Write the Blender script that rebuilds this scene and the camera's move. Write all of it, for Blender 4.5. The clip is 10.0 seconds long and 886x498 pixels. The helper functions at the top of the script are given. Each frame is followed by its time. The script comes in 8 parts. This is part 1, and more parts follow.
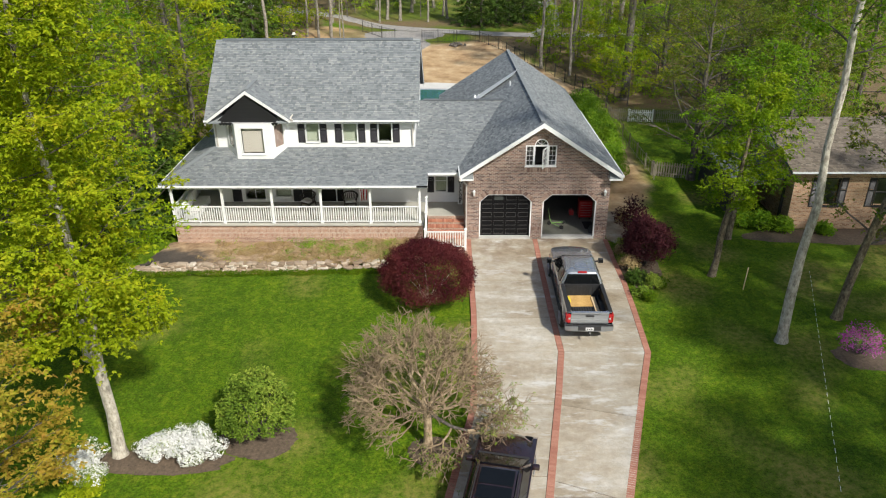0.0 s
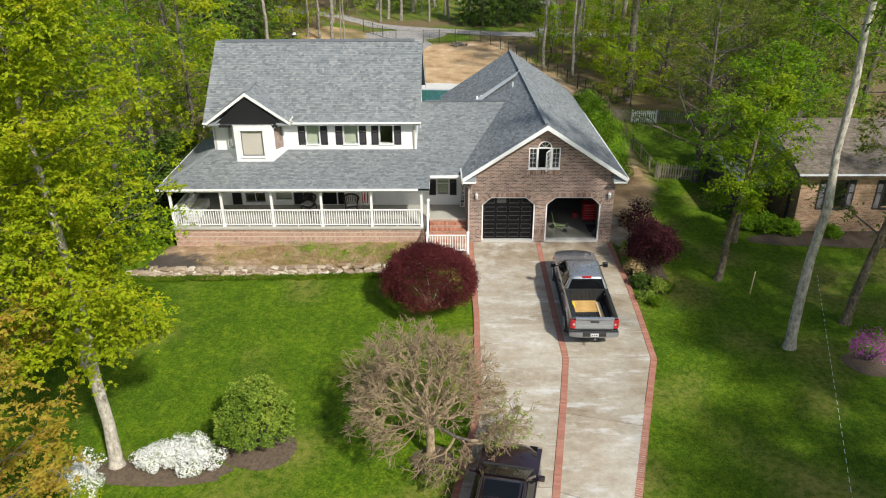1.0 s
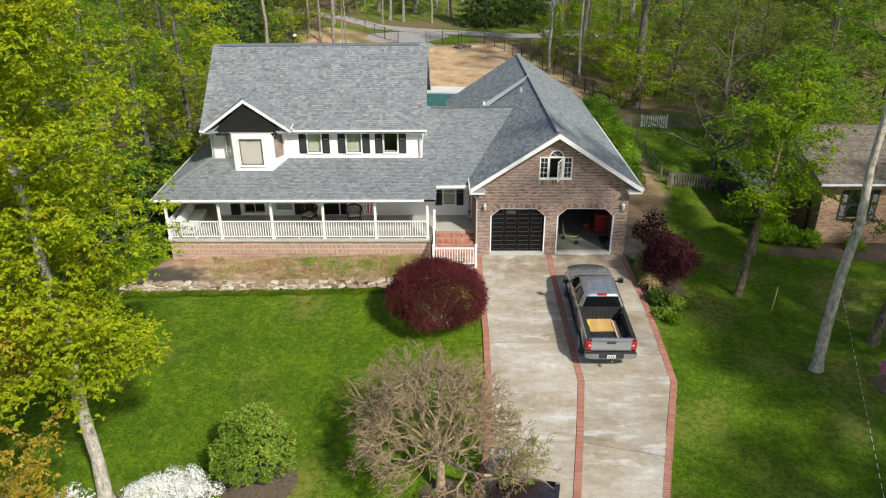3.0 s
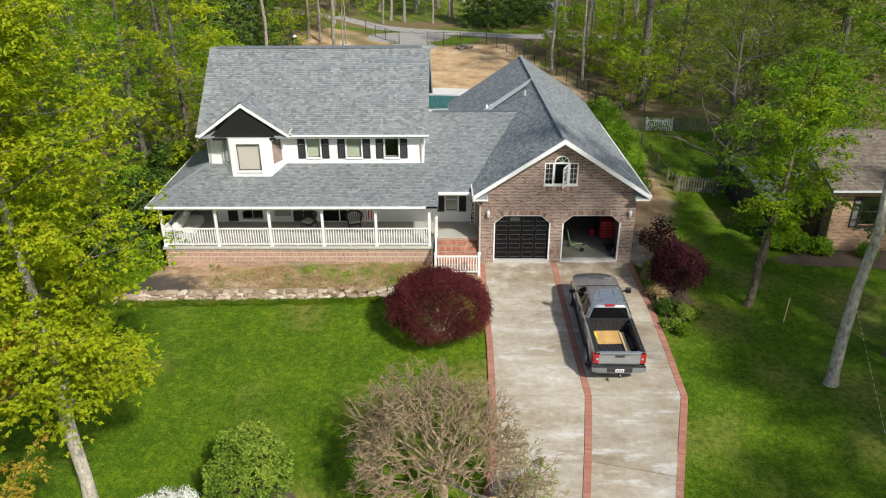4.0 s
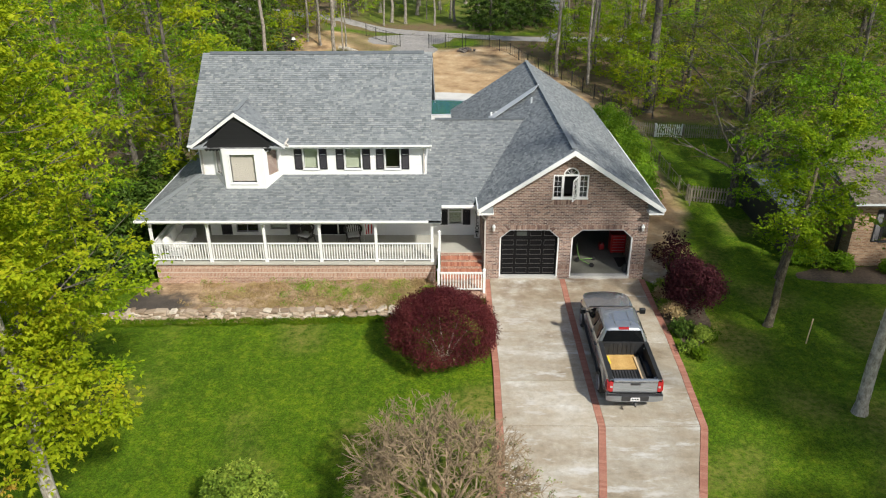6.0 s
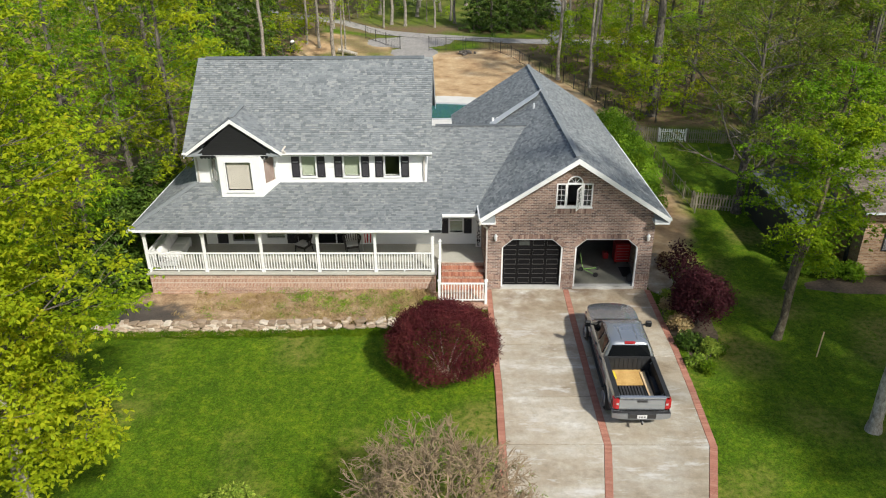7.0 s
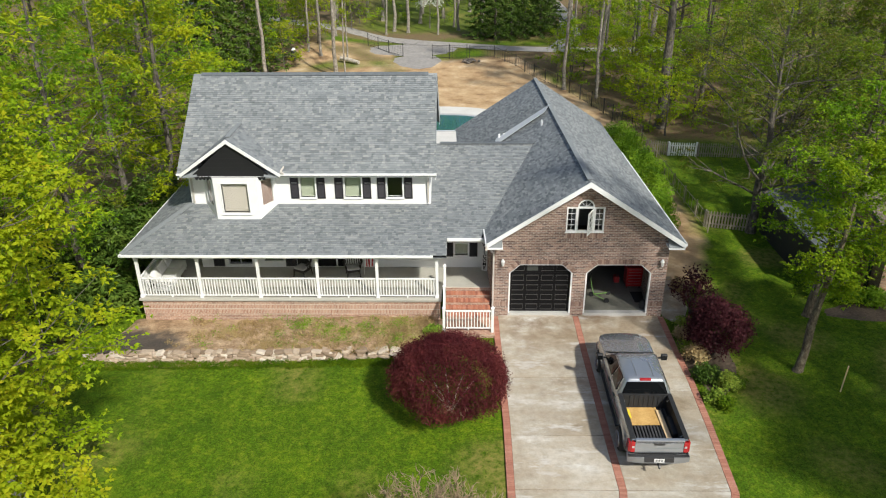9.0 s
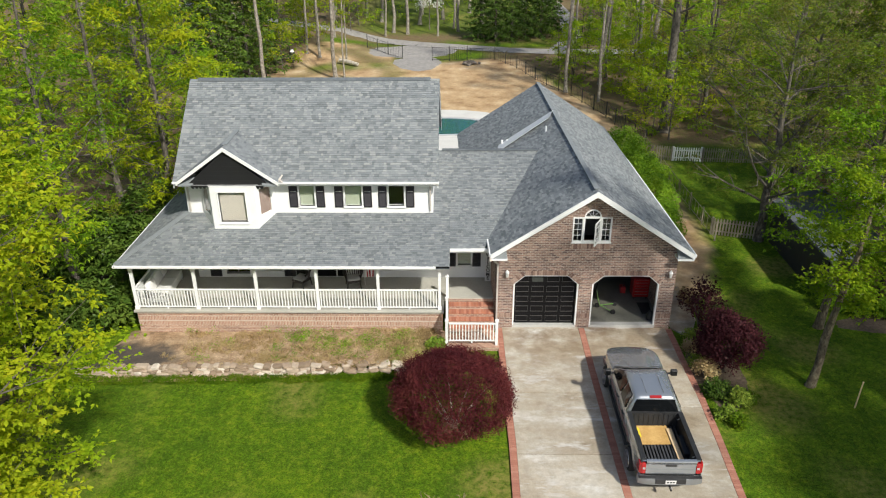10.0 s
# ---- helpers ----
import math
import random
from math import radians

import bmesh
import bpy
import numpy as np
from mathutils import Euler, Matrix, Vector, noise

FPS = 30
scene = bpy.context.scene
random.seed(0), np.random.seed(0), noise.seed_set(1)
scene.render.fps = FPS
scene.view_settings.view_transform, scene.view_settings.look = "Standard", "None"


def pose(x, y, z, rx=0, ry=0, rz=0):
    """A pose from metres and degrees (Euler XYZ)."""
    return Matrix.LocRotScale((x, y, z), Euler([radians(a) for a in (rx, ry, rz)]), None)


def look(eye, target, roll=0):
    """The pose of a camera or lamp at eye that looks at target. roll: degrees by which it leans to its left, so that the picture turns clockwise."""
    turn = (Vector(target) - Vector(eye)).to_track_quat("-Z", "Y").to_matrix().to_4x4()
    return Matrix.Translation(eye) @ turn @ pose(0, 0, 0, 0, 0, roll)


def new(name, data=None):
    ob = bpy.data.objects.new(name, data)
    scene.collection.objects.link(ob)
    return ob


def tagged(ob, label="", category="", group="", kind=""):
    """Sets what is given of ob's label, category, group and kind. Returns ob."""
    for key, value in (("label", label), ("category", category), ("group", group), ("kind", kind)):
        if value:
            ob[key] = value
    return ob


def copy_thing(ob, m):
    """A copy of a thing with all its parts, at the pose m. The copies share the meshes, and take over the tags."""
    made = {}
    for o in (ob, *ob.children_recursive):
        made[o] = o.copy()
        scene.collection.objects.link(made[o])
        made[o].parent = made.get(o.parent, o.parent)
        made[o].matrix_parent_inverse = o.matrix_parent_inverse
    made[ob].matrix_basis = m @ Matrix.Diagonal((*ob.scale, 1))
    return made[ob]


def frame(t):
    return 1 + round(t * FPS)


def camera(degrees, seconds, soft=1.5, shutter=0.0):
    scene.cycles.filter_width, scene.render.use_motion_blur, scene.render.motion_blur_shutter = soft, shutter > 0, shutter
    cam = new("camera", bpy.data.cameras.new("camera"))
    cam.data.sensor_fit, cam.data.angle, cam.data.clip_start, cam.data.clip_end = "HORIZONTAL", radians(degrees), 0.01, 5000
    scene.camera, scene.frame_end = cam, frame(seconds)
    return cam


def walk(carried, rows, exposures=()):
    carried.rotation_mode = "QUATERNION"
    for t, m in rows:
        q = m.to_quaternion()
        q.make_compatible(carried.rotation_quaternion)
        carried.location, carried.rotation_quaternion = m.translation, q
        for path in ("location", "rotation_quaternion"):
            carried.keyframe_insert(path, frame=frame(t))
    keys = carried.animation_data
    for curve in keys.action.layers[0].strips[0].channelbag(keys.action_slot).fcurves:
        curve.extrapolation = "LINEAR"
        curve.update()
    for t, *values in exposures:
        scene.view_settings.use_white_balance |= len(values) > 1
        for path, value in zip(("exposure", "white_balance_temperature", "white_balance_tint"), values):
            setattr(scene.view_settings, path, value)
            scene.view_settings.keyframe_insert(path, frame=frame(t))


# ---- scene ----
cam = camera(61.0, 10.0, 1.1)
PATH = [
    (0, (-0.153, 0.51, 17.009), (-0.181, 2.301, 16.119), -0.4),
    (0.5, (-0.187, 0.771, 17.002), (-0.216, 2.562, 16.111), -0.5),
    (1, (-0.211, 1.044, 16.996), (-0.242, 2.834, 16.104), -0.5),
    (1.5, (-0.289, 1.385, 16.971), (-0.32, 3.176, 16.08), -0.5),
    (2, (-0.389, 1.782, 16.952), (-0.419, 3.572, 16.061), -0.5),
    (2.5, (-0.476, 2.208, 16.928), (-0.507, 3.998, 16.036), -0.5),
    (4, (-0.649, 3.648, 16.863), (-0.682, 5.437, 15.969), -0.5),
    (4.5, (-0.675, 4.086, 16.828), (-0.71, 5.875, 15.934), -0.5),
    (5, (-0.718, 4.525, 16.788), (-0.754, 6.314, 15.895), -0.5),
    (5.5, (-0.763, 4.967, 16.746), (-0.798, 6.756, 15.853), -0.5),
    (7, (-0.836, 6.285, 16.762), (-0.871, 8.075, 15.871), -0.5),
    (7.5, (-0.865, 6.683, 16.817), (-0.902, 8.474, 15.926), -0.5),
    (8, (-0.894, 7.086, 16.874), (-0.933, 8.876, 15.984), -0.5),
    (8.5, (-0.961, 7.496, 16.95), (-0.999, 9.288, 16.062), -0.5),
    (9, (-0.966, 7.926, 17.042), (-1.007, 9.718, 16.156), -0.5),
    (9.5, (-1.058, 8.375, 17.095), (-1.097, 10.167, 16.209), -0.4),
    (10, (-1.172, 8.824, 17.094), (-1.208, 10.616, 16.207), -0.4),
]
walk(cam, [(t, look(eye, target, roll)) for t, eye, target, roll in PATH])

# ---- world and sun ----
SUN_EL, SUN_AZ = radians(42), math.atan2(0.574, -0.819)      # azimuth measured from +y towards +x
world = bpy.data.worlds.new("sky")
scene.world = world
world.use_nodes = True
wn, wl = world.node_tree.nodes, world.node_tree.links
sky = wn.new("ShaderNodeTexSky")
sky.sky_type, sky.sun_disc = "NISHITA", False
sky.sun_elevation, sky.sun_rotation = SUN_EL, SUN_AZ
sky.air_density, sky.dust_density = 1.0, 2.0
wl.new(sky.outputs[0], wn["Background"].inputs["Color"])
wn["Background"].inputs["Strength"].default_value = 0.125
sun_data = bpy.data.lights.new("sun", "SUN")
sun_data.energy, sun_data.angle, sun_data.color = 4.75, radians(2.5), (0.985, 0.95, 0.86)
sun = new("sun", sun_data)
sun_from = Vector((math.sin(SUN_AZ) * math.cos(SUN_EL), math.cos(SUN_AZ) * math.cos(SUN_EL), math.sin(SUN_EL)))
sun.matrix_world = look(sun_from * 60, (0, 0, 0))
scene.view_settings.exposure = 0.18


# ---- materials ----
def nodes_of(name):
    m = bpy.data.materials.new(name)
    m.use_nodes = True
    return m, m.node_tree.nodes, m.node_tree.links, m.node_tree.nodes["Principled BSDF"]


def ramp(nt, fac, stops):
    n = nt.nodes.new("ShaderNodeValToRGB")
    e = n.color_ramp.elements
    while len(e) < len(stops):
        e.new(0.5)
    for el, (p, c) in zip(e, stops):
        el.position, el.color = p, (*c, 1)
    nt.links.new(fac, n.inputs[0])
    return n.outputs[0]


def noise_tex(nt, scale, detail=4, vec=None, rough=0.55, kind="ShaderNodeTexNoise"):
    n = nt.nodes.new(kind)
    n.inputs["Scale"].default_value = scale
    if kind == "ShaderNodeTexNoise":
        n.inputs["Detail"].default_value, n.inputs["Roughness"].default_value = detail, rough
    if vec is None:
        g = nt.nodes.new("ShaderNodeNewGeometry")
        vec = g.outputs["Position"]
    nt.links.new(vec, n.inputs["Vector"])
    return n


def mix(nt, fac, a, b, blend="MIX"):
    n = nt.nodes.new("ShaderNodeMix")
    n.data_type, n.blend_type = "RGBA", blend
    for i, v in ((0, fac), (6, a), (7, b)):
        if isinstance(v, (int, float)):
            n.inputs[i].default_value = v
        elif isinstance(v, tuple):
            n.inputs[i].default_value = (*v, 1)
        else:
            nt.links.new(v, n.inputs[i])
    return n.outputs[2]


def bump(nt, bsdf, height, strength=0.4, dist=0.02):
    n = nt.nodes.new("ShaderNodeBump")
    n.inputs["Strength"].default_value, n.inputs["Distance"].default_value = strength, dist
    nt.links.new(height, n.inputs["Height"])
    nt.links.new(n.outputs[0], bsdf.inputs["Normal"])


def plain(name, a, b, scale=3.0, rough=0.6, metal=0.0, bump_scale=40.0, bump_s=0.15, coat=0.0, spec=0.5):
    """Two tones blended by broad and fine noise, with a fine relief."""
    m, nd, ln, bs = nodes_of(name)
    nt = m.node_tree
    n1, n2 = noise_tex(nt, scale), noise_tex(nt, scale * 9, 3)
    f = mix(nt, 0.4, n1.outputs[0], n2.outputs[0])
    ln.new(ramp(nt, f, [(0.3, a), (0.7, b)]), bs.inputs["Base Color"])
    bs.inputs["Roughness"].default_value, bs.inputs["Metallic"].default_value = rough, metal
    bs.inputs["Coat Weight"].default_value = coat
    bs.inputs["Specular IOR Level"].default_value = spec
    if bump_s:
        bump(nt, bs, noise_tex(nt, bump_scale, 3).outputs[0], bump_s, 0.01)
    return m


def island(name, stops, rough=0.85, grain=30.0, bump_s=0.3, object_random=False):
    """Pieces that differ one from another, with a grain of their own."""
    m, nd, ln, bs = nodes_of(name)
    nt = m.node_tree
    if object_random:
        src = nd.new("ShaderNodeObjectInfo").outputs["Random"]
    else:
        src = nd.new("ShaderNodeNewGeometry").outputs["Random Per Island"]
    c = ramp(nt, src, stops)
    n = noise_tex(nt, grain, 4)
    big = noise_tex(nt, 0.5, 3)
    c = mix(nt, 0.5, c, ramp(nt, n.outputs[0], [(0.3, (0.35, 0.35, 0.35)), (0.7, (0.65, 0.65, 0.65))]), "OVERLAY")
    c = mix(nt, 0.2, c, ramp(nt, big.outputs[0], [(0.35, (0.38, 0.38, 0.38)), (0.65, (0.6, 0.6, 0.6))]), "OVERLAY")
    ln.new(c, bs.inputs["Base Color"])
    bs.inputs["Roughness"].default_value = rough
    bump(nt, bs, n.outputs[0], bump_s, 0.01)
    return m


def leaves_mat(name, stops, glow=0.35, rough=0.5):
    """Thin leaves: each takes its own tone, light passes through."""
    m, nd, ln, bs = nodes_of(name)
    nt = m.node_tree
    g = nd.new("ShaderNodeNewGeometry")
    big = noise_tex(nt, 0.9, 3)
    f = nd.new("ShaderNodeMath")
    f.operation = "MULTIPLY_ADD"
    ln.new(big.outputs[0], f.inputs[0])
    f.inputs[1].default_value = 1.35
    f2 = nd.new("ShaderNodeMath")
    f2.operation = "MULTIPLY_ADD"
    ln.new(g.outputs["Random Per Island"], f2.inputs[0])
    f2.inputs[1].default_value, f2.inputs[2].default_value = 0.42, -0.37
    ln.new(f2.outputs[0], f.inputs[2])
    c = ramp(nt, f.outputs[0], stops)
    ln.new(c, bs.inputs["Base Color"])
    bs.inputs["Roughness"].default_value = rough
    bs.inputs["Specular IOR Level"].default_value = 0.08
    tr = nd.new("ShaderNodeBsdfTranslucent")
    ln.new(c, tr.inputs["Color"])
    ms = nd.new("ShaderNodeMixShader")
    ms.inputs[0].default_value = glow
    ln.new(bs.outputs[0], ms.inputs[1])
    ln.new(tr.outputs[0], ms.inputs[2])
    ln.new(ms.outputs[0], nd["Material Output"].inputs[0])
    return m


def brick_mat(name, c1, c2, mortar, w=0.21, hgt=0.076):
    m, nd, ln, bs = nodes_of(name)
    nt = m.node_tree
    g = nd.new("ShaderNodeNewGeometry")
    sp = nd.new("ShaderNodeSeparateXYZ")
    ln.new(g.outputs["Position"], sp.inputs[0])
    ad = nd.new("ShaderNodeMath")
    ln.new(sp.outputs[0], ad.inputs[0]), ln.new(sp.outputs[1], ad.inputs[1])
    cb = nd.new("ShaderNodeCombineXYZ")
    ln.new(ad.outputs[0], cb.inputs[0]), ln.new(sp.outputs[2], cb.inputs[1])
    b = nd.new("ShaderNodeTexBrick")
    ln.new(cb.outputs[0], b.inputs["Vector"])
    b.inputs["Scale"].default_value = 1.0
    b.inputs["Brick Width"].default_value, b.inputs["Row Height"].default_value = w, hgt
    b.inputs["Mortar Size"].default_value, b.inputs["Mortar Smooth"].default_value = 0.009, 0.2
    b.inputs["Color1"].default_value, b.inputs["Color2"].default_value = (*c1, 1), (*c2, 1)
    b.inputs["Mortar"].default_value = (*mortar, 1)
    n1, n2 = noise_tex(nt, 0.7, 4), noise_tex(nt, 9, 3)
    c = mix(nt, 0.55, b.outputs[0], ramp(nt, n1.outputs[0], [(0.3, (0.33, 0.33, 0.33)), (0.7, (0.68, 0.66, 0.63))]), "OVERLAY")
    c = mix(nt, 0.5, c, ramp(nt, n2.outputs[0], [(0.3, (0.35, 0.35, 0.35)), (0.7, (0.65, 0.65, 0.65))]), "OVERLAY")
    ln.new(c, bs.inputs["Base Color"])
    bs.inputs["Roughness"].default_value = 0.9
    inv = nd.new("ShaderNodeMath")
    inv.operation = "SUBTRACT"
    inv.inputs[0].default_value = 1.0
    ln.new(b.outputs["Fac"], inv.inputs[1])
    bump(nt, bs, inv.outputs[0], 0.5, 0.012)
    return m


def glass_mat(name, tint=(0.02, 0.025, 0.025)):
    m, nd, ln, bs = nodes_of(name)
    tr = nd.new("ShaderNodeBsdfTransparent")
    gl = nd.new("ShaderNodeBsdfGlossy")
    gl.inputs["Roughness"].default_value = 0.02
    lw = nd.new("ShaderNodeLayerWeight")
    lw.inputs[0].default_value = 0.5
    pw_ = nd.new("ShaderNodeMath")
    pw_.operation = "POWER"
    pw_.inputs[1].default_value = 4.0
    ln.new(lw.outputs["Facing"], pw_.inputs[0])
    fr = nd.new("ShaderNodeMath")
    fr.operation = "MULTIPLY_ADD"
    fr.inputs[1].default_value, fr.inputs[2].default_value = 0.8, 0.05
    ln.new(pw_.outputs[0], fr.inputs[0])
    tr.inputs[0].default_value = (0.92, 0.94, 0.93, 1)
    ms = nd.new("ShaderNodeMixShader")
    ln.new(fr.outputs[0], ms.inputs[0]), ln.new(tr.outputs[0], ms.inputs[1]), ln.new(gl.outputs[0], ms.inputs[2])
    ln.new(ms.outputs[0], nd["Material Output"].inputs[0])
    return m


def siding_mat(name, a, b, step=0.115):
    m, nd, ln, bs = nodes_of(name)
    nt = m.node_tree
    g = nd.new("ShaderNodeNewGeometry")
    sp = nd.new("ShaderNodeSeparateXYZ")
    ln.new(g.outputs["Position"], sp.inputs[0])
    fr = nd.new("ShaderNodeMath")
    fr.operation = "MULTIPLY"
    fr.inputs[1].default_value = 1 / step
    ln.new(sp.outputs[2], fr.inputs[0])
    f2 = nd.new("ShaderNodeMath")
    f2.operation = "FRACT"
    ln.new(fr.outputs[0], f2.inputs[0])
    n = noise_tex(nt, 0.9, 4)
    ln.new(ramp(nt, n.outputs[0], [(0.3, a), (0.7, b)]), bs.inputs["Base Color"])
    bs.inputs["Roughness"].default_value = 0.5
    inv = nd.new("ShaderNodeMath")
    inv.operation = "SUBTRACT"
    inv.inputs[0].default_value = 1.0
    ln.new(f2.outputs[0], inv.inputs[1])
    bump(nt, bs, inv.outputs[0], 0.6, 0.02)
    return m


M_WHITE = plain("white_paint", (0.69, 0.7, 0.69), (0.77, 0.775, 0.77), 1.5, 0.45, bump_s=0.05)
M_SIDING = siding_mat("white_siding", (0.68, 0.69, 0.68), (0.76, 0.76, 0.755))
M_BLACKP = plain("black_paint", (0.005, 0.005, 0.006), (0.009, 0.009, 0.01), 2.0, 0.4, bump_s=0.05, spec=0.15)
M_BLACKSID = siding_mat("black_siding", (0.006, 0.006, 0.007), (0.012, 0.012, 0.014), 0.2)
M_SHUTTER = plain("shutter_paint", (0.014, 0.013, 0.017), (0.028, 0.026, 0.032), 2.0, 0.5, bump_s=0.05)
M_BRICK = brick_mat("tumbled_brick", (0.32, 0.205, 0.16), (0.11, 0.07, 0.062), (0.43, 0.39, 0.345))
M_BRICKRED = brick_mat("red_brick", (0.41, 0.255, 0.185), (0.27, 0.155, 0.112), (0.5, 0.43, 0.36))
M_PLSOLD = island("plinth_soldiers", [(0.0, (0.29, 0.155, 0.105)), (0.5, (0.36, 0.2, 0.14)), (1.0, (0.43, 0.27, 0.195))], 0.9, 30, 0.4, True)
# greyer than the black door: the mouldings' highlights are put into this colour
M_MOULD = plain("moulding_highlight", (0.04, 0.039, 0.038), (0.065, 0.063, 0.061), 2.0, 0.3, bump_s=0.03, spec=0.4)
M_BRICKTAN = brick_mat("tan_brick", (0.46, 0.29, 0.18), (0.24, 0.125, 0.07), (0.42, 0.36, 0.27))
M_SHINGLE = island("grey_shingles", [(0.0, (0.122, 0.134, 0.143)), (0.22, (0.162, 0.178, 0.187)), (0.6, (0.192, 0.21, 0.218)), (0.85, (0.213, 0.23, 0.234)), (1.0, (0.255, 0.267, 0.262))], 0.9, 45, 0.5)
M_SHINGLE1 = island("grey_shingle_pieces", [(0.0, (0.122, 0.134, 0.143)), (0.22, (0.162, 0.178, 0.187)), (0.6, (0.192, 0.21, 0.218)), (0.85, (0.213, 0.23, 0.234)), (1.0, (0.255, 0.267, 0.262))], 0.9, 45, 0.5, True)
M_SHINGLEB = island("blue_grey_shingles", [(0.0, (0.115, 0.128, 0.136)), (0.3, (0.17, 0.188, 0.197)), (0.7, (0.21, 0.229, 0.236)), (1.0, (0.28, 0.295, 0.295))], 0.9, 45, 0.5)
M_SHINGLEBR = island("brown_shingles", [(0.0, (0.105, 0.085, 0.066)), (0.5, (0.155, 0.128, 0.1)), (1.0, (0.21, 0.178, 0.142))], 0.9, 45, 0.5)
M_CAP = plain("ridge_cap", (0.07, 0.08, 0.09), (0.13, 0.145, 0.155), 4.0, 0.9)
M_FLASH = plain("pale_flashing", (0.45, 0.48, 0.5), (0.58, 0.6, 0.62), 2.0, 0.5)
M_GLASS = glass_mat("window_glass")
M_BLIND = plain("beige_blind", (0.58, 0.51, 0.46), (0.66, 0.59, 0.53), 2.0, 0.8)
# shaded copy of the beige blind for the bay sides, shade in its colour
M_BLINDSHADE = plain("shaded_beige_blind", (0.3, 0.2, 0.17), (0.38, 0.27, 0.23), 2.0, 0.8)
M_BLINDG = plain("pale_blind", (0.4, 0.43, 0.33), (0.5, 0.52, 0.42), 2.0, 0.8)
M_ROOM = plain("dim_room", (0.2, 0.19, 0.17), (0.26, 0.25, 0.23), 1.0, 0.9)
M_FLOOR = plain("porch_concrete", (0.34, 0.33, 0.29), (0.44, 0.43, 0.38), 1.2, 0.8)
M_GARWALL = plain("garage_wall", (0.05, 0.05, 0.045), (0.09, 0.088, 0.08), 1.0, 0.9)
M_THRESH = plain("threshold_concrete", (0.36, 0.36, 0.34), (0.5, 0.49, 0.47), 2.0, 0.7)
M_GARFLOOR = plain("garage_floor", (0.15, 0.15, 0.125), (0.23, 0.225, 0.19), 1.0, 0.6)
M_STONE = island("field_stone", [(0.0, (0.21, 0.15, 0.1)), (0.4, (0.34, 0.262, 0.19)), (0.7, (0.43, 0.35, 0.27)), (1.0, (0.58, 0.52, 0.44))], 0.9, 8, 0.6, True)
M_PAVER = island("red_pavers", [(0.0, (0.3, 0.125, 0.085)), (0.5, (0.34, 0.15, 0.105)), (1.0, (0.38, 0.185, 0.13))], 0.9, 30, 0.4, True)
M_STEPBRICK = island("step_bricks", [(0.0, (0.3, 0.11, 0.07)), (0.5, (0.42, 0.17, 0.1)), (1.0, (0.5, 0.24, 0.16))], 0.9, 30, 0.4, True)
M_SOLDIER = island("soldier_bricks", [(0.0, (0.14, 0.085, 0.07)), (0.5, (0.27, 0.175, 0.135)), (1.0, (0.42, 0.31, 0.25))], 0.9, 30, 0.4, True)
M_MULCH = plain("mulch", (0.045, 0.033, 0.023), (0.16, 0.115, 0.077), 9.0, 0.95, bump_scale=30, bump_s=1.0)
def bark_mat(name, dark, mid, pale):
    m, nd, ln, bs = nodes_of(name)
    nt = m.node_tree
    g = nd.new("ShaderNodeNewGeometry")
    mp = nd.new("ShaderNodeMapping")
    mp.inputs["Scale"].default_value = (1, 1, 0.4)
    ln.new(g.outputs["Position"], mp.inputs[0])
    a, b = noise_tex(nt, 11, 5, mp.outputs[0], 0.7), noise_tex(nt, 4.0, 4)
    c = ramp(nt, a.outputs[0], [(0.32, dark), (0.5, mid), (0.68, pale)])
    c = mix(nt, 0.6, c, ramp(nt, b.outputs[0], [(0.32, (0.3, 0.3, 0.27)), (0.66, (0.68, 0.69, 0.67))]), "OVERLAY")
    ln.new(c, bs.inputs["Base Color"])
    bs.inputs["Roughness"].default_value = 0.95
    bump(nt, bs, a.outputs[0], 0.9, 0.05)
    return m


M_BARK = bark_mat("grey_bark", (0.085, 0.072, 0.06), (0.23, 0.205, 0.175), (0.36, 0.33, 0.29))
M_BARKP = bark_mat("pale_bark", (0.2, 0.17, 0.14), (0.4, 0.36, 0.31), (0.56, 0.52, 0.46))
M_BARKD = bark_mat("dark_bark", (0.04, 0.034, 0.028), (0.1, 0.087, 0.072), (0.18, 0.16, 0.135))
M_BARKB = bark_mat("brown_bark", (0.05, 0.037, 0.024), (0.14, 0.108, 0.07), (0.27, 0.23, 0.155))
M_BARKL = bark_mat("branch_bark", (0.045, 0.038, 0.032), (0.105, 0.09, 0.076), (0.17, 0.15, 0.13))
M_TWIG = plain("pale_twigs", (0.175, 0.125, 0.075), (0.31, 0.228, 0.14), 6.0, 0.9, bump_s=0.2)

M_TWIGT = bark_mat("stripped_bark", (0.2, 0.14, 0.085), (0.36, 0.265, 0.17), (0.47, 0.37, 0.26))

L_YELLOW = leaves_mat("leaves_yellow_green", [(0.05, (0.17, 0.25, 0.012)), (0.4, (0.31, 0.4, 0.014)), (0.7, (0.42, 0.47, 0.018)), (0.98, (0.5, 0.44, 0.025))], 0.5)
L_GREEN = leaves_mat("leaves_fresh_green", [(0.1, (0.075, 0.165, 0.01)), (0.45, (0.155, 0.3, 0.014)), (0.8, (0.28, 0.41, 0.02))], 0.48)
L_FRESH = leaves_mat("leaves_spring_green", [(0.1, (0.11, 0.2, 0.012)), (0.45, (0.21, 0.34, 0.015)), (0.8, (0.36, 0.45, 0.02))], 0.5)
L_LIME = leaves_mat("leaves_lime", [(0.1, (0.15, 0.26, 0.012)), (0.45, (0.28, 0.42, 0.015)), (0.8, (0.41, 0.5, 0.02))], 0.5)
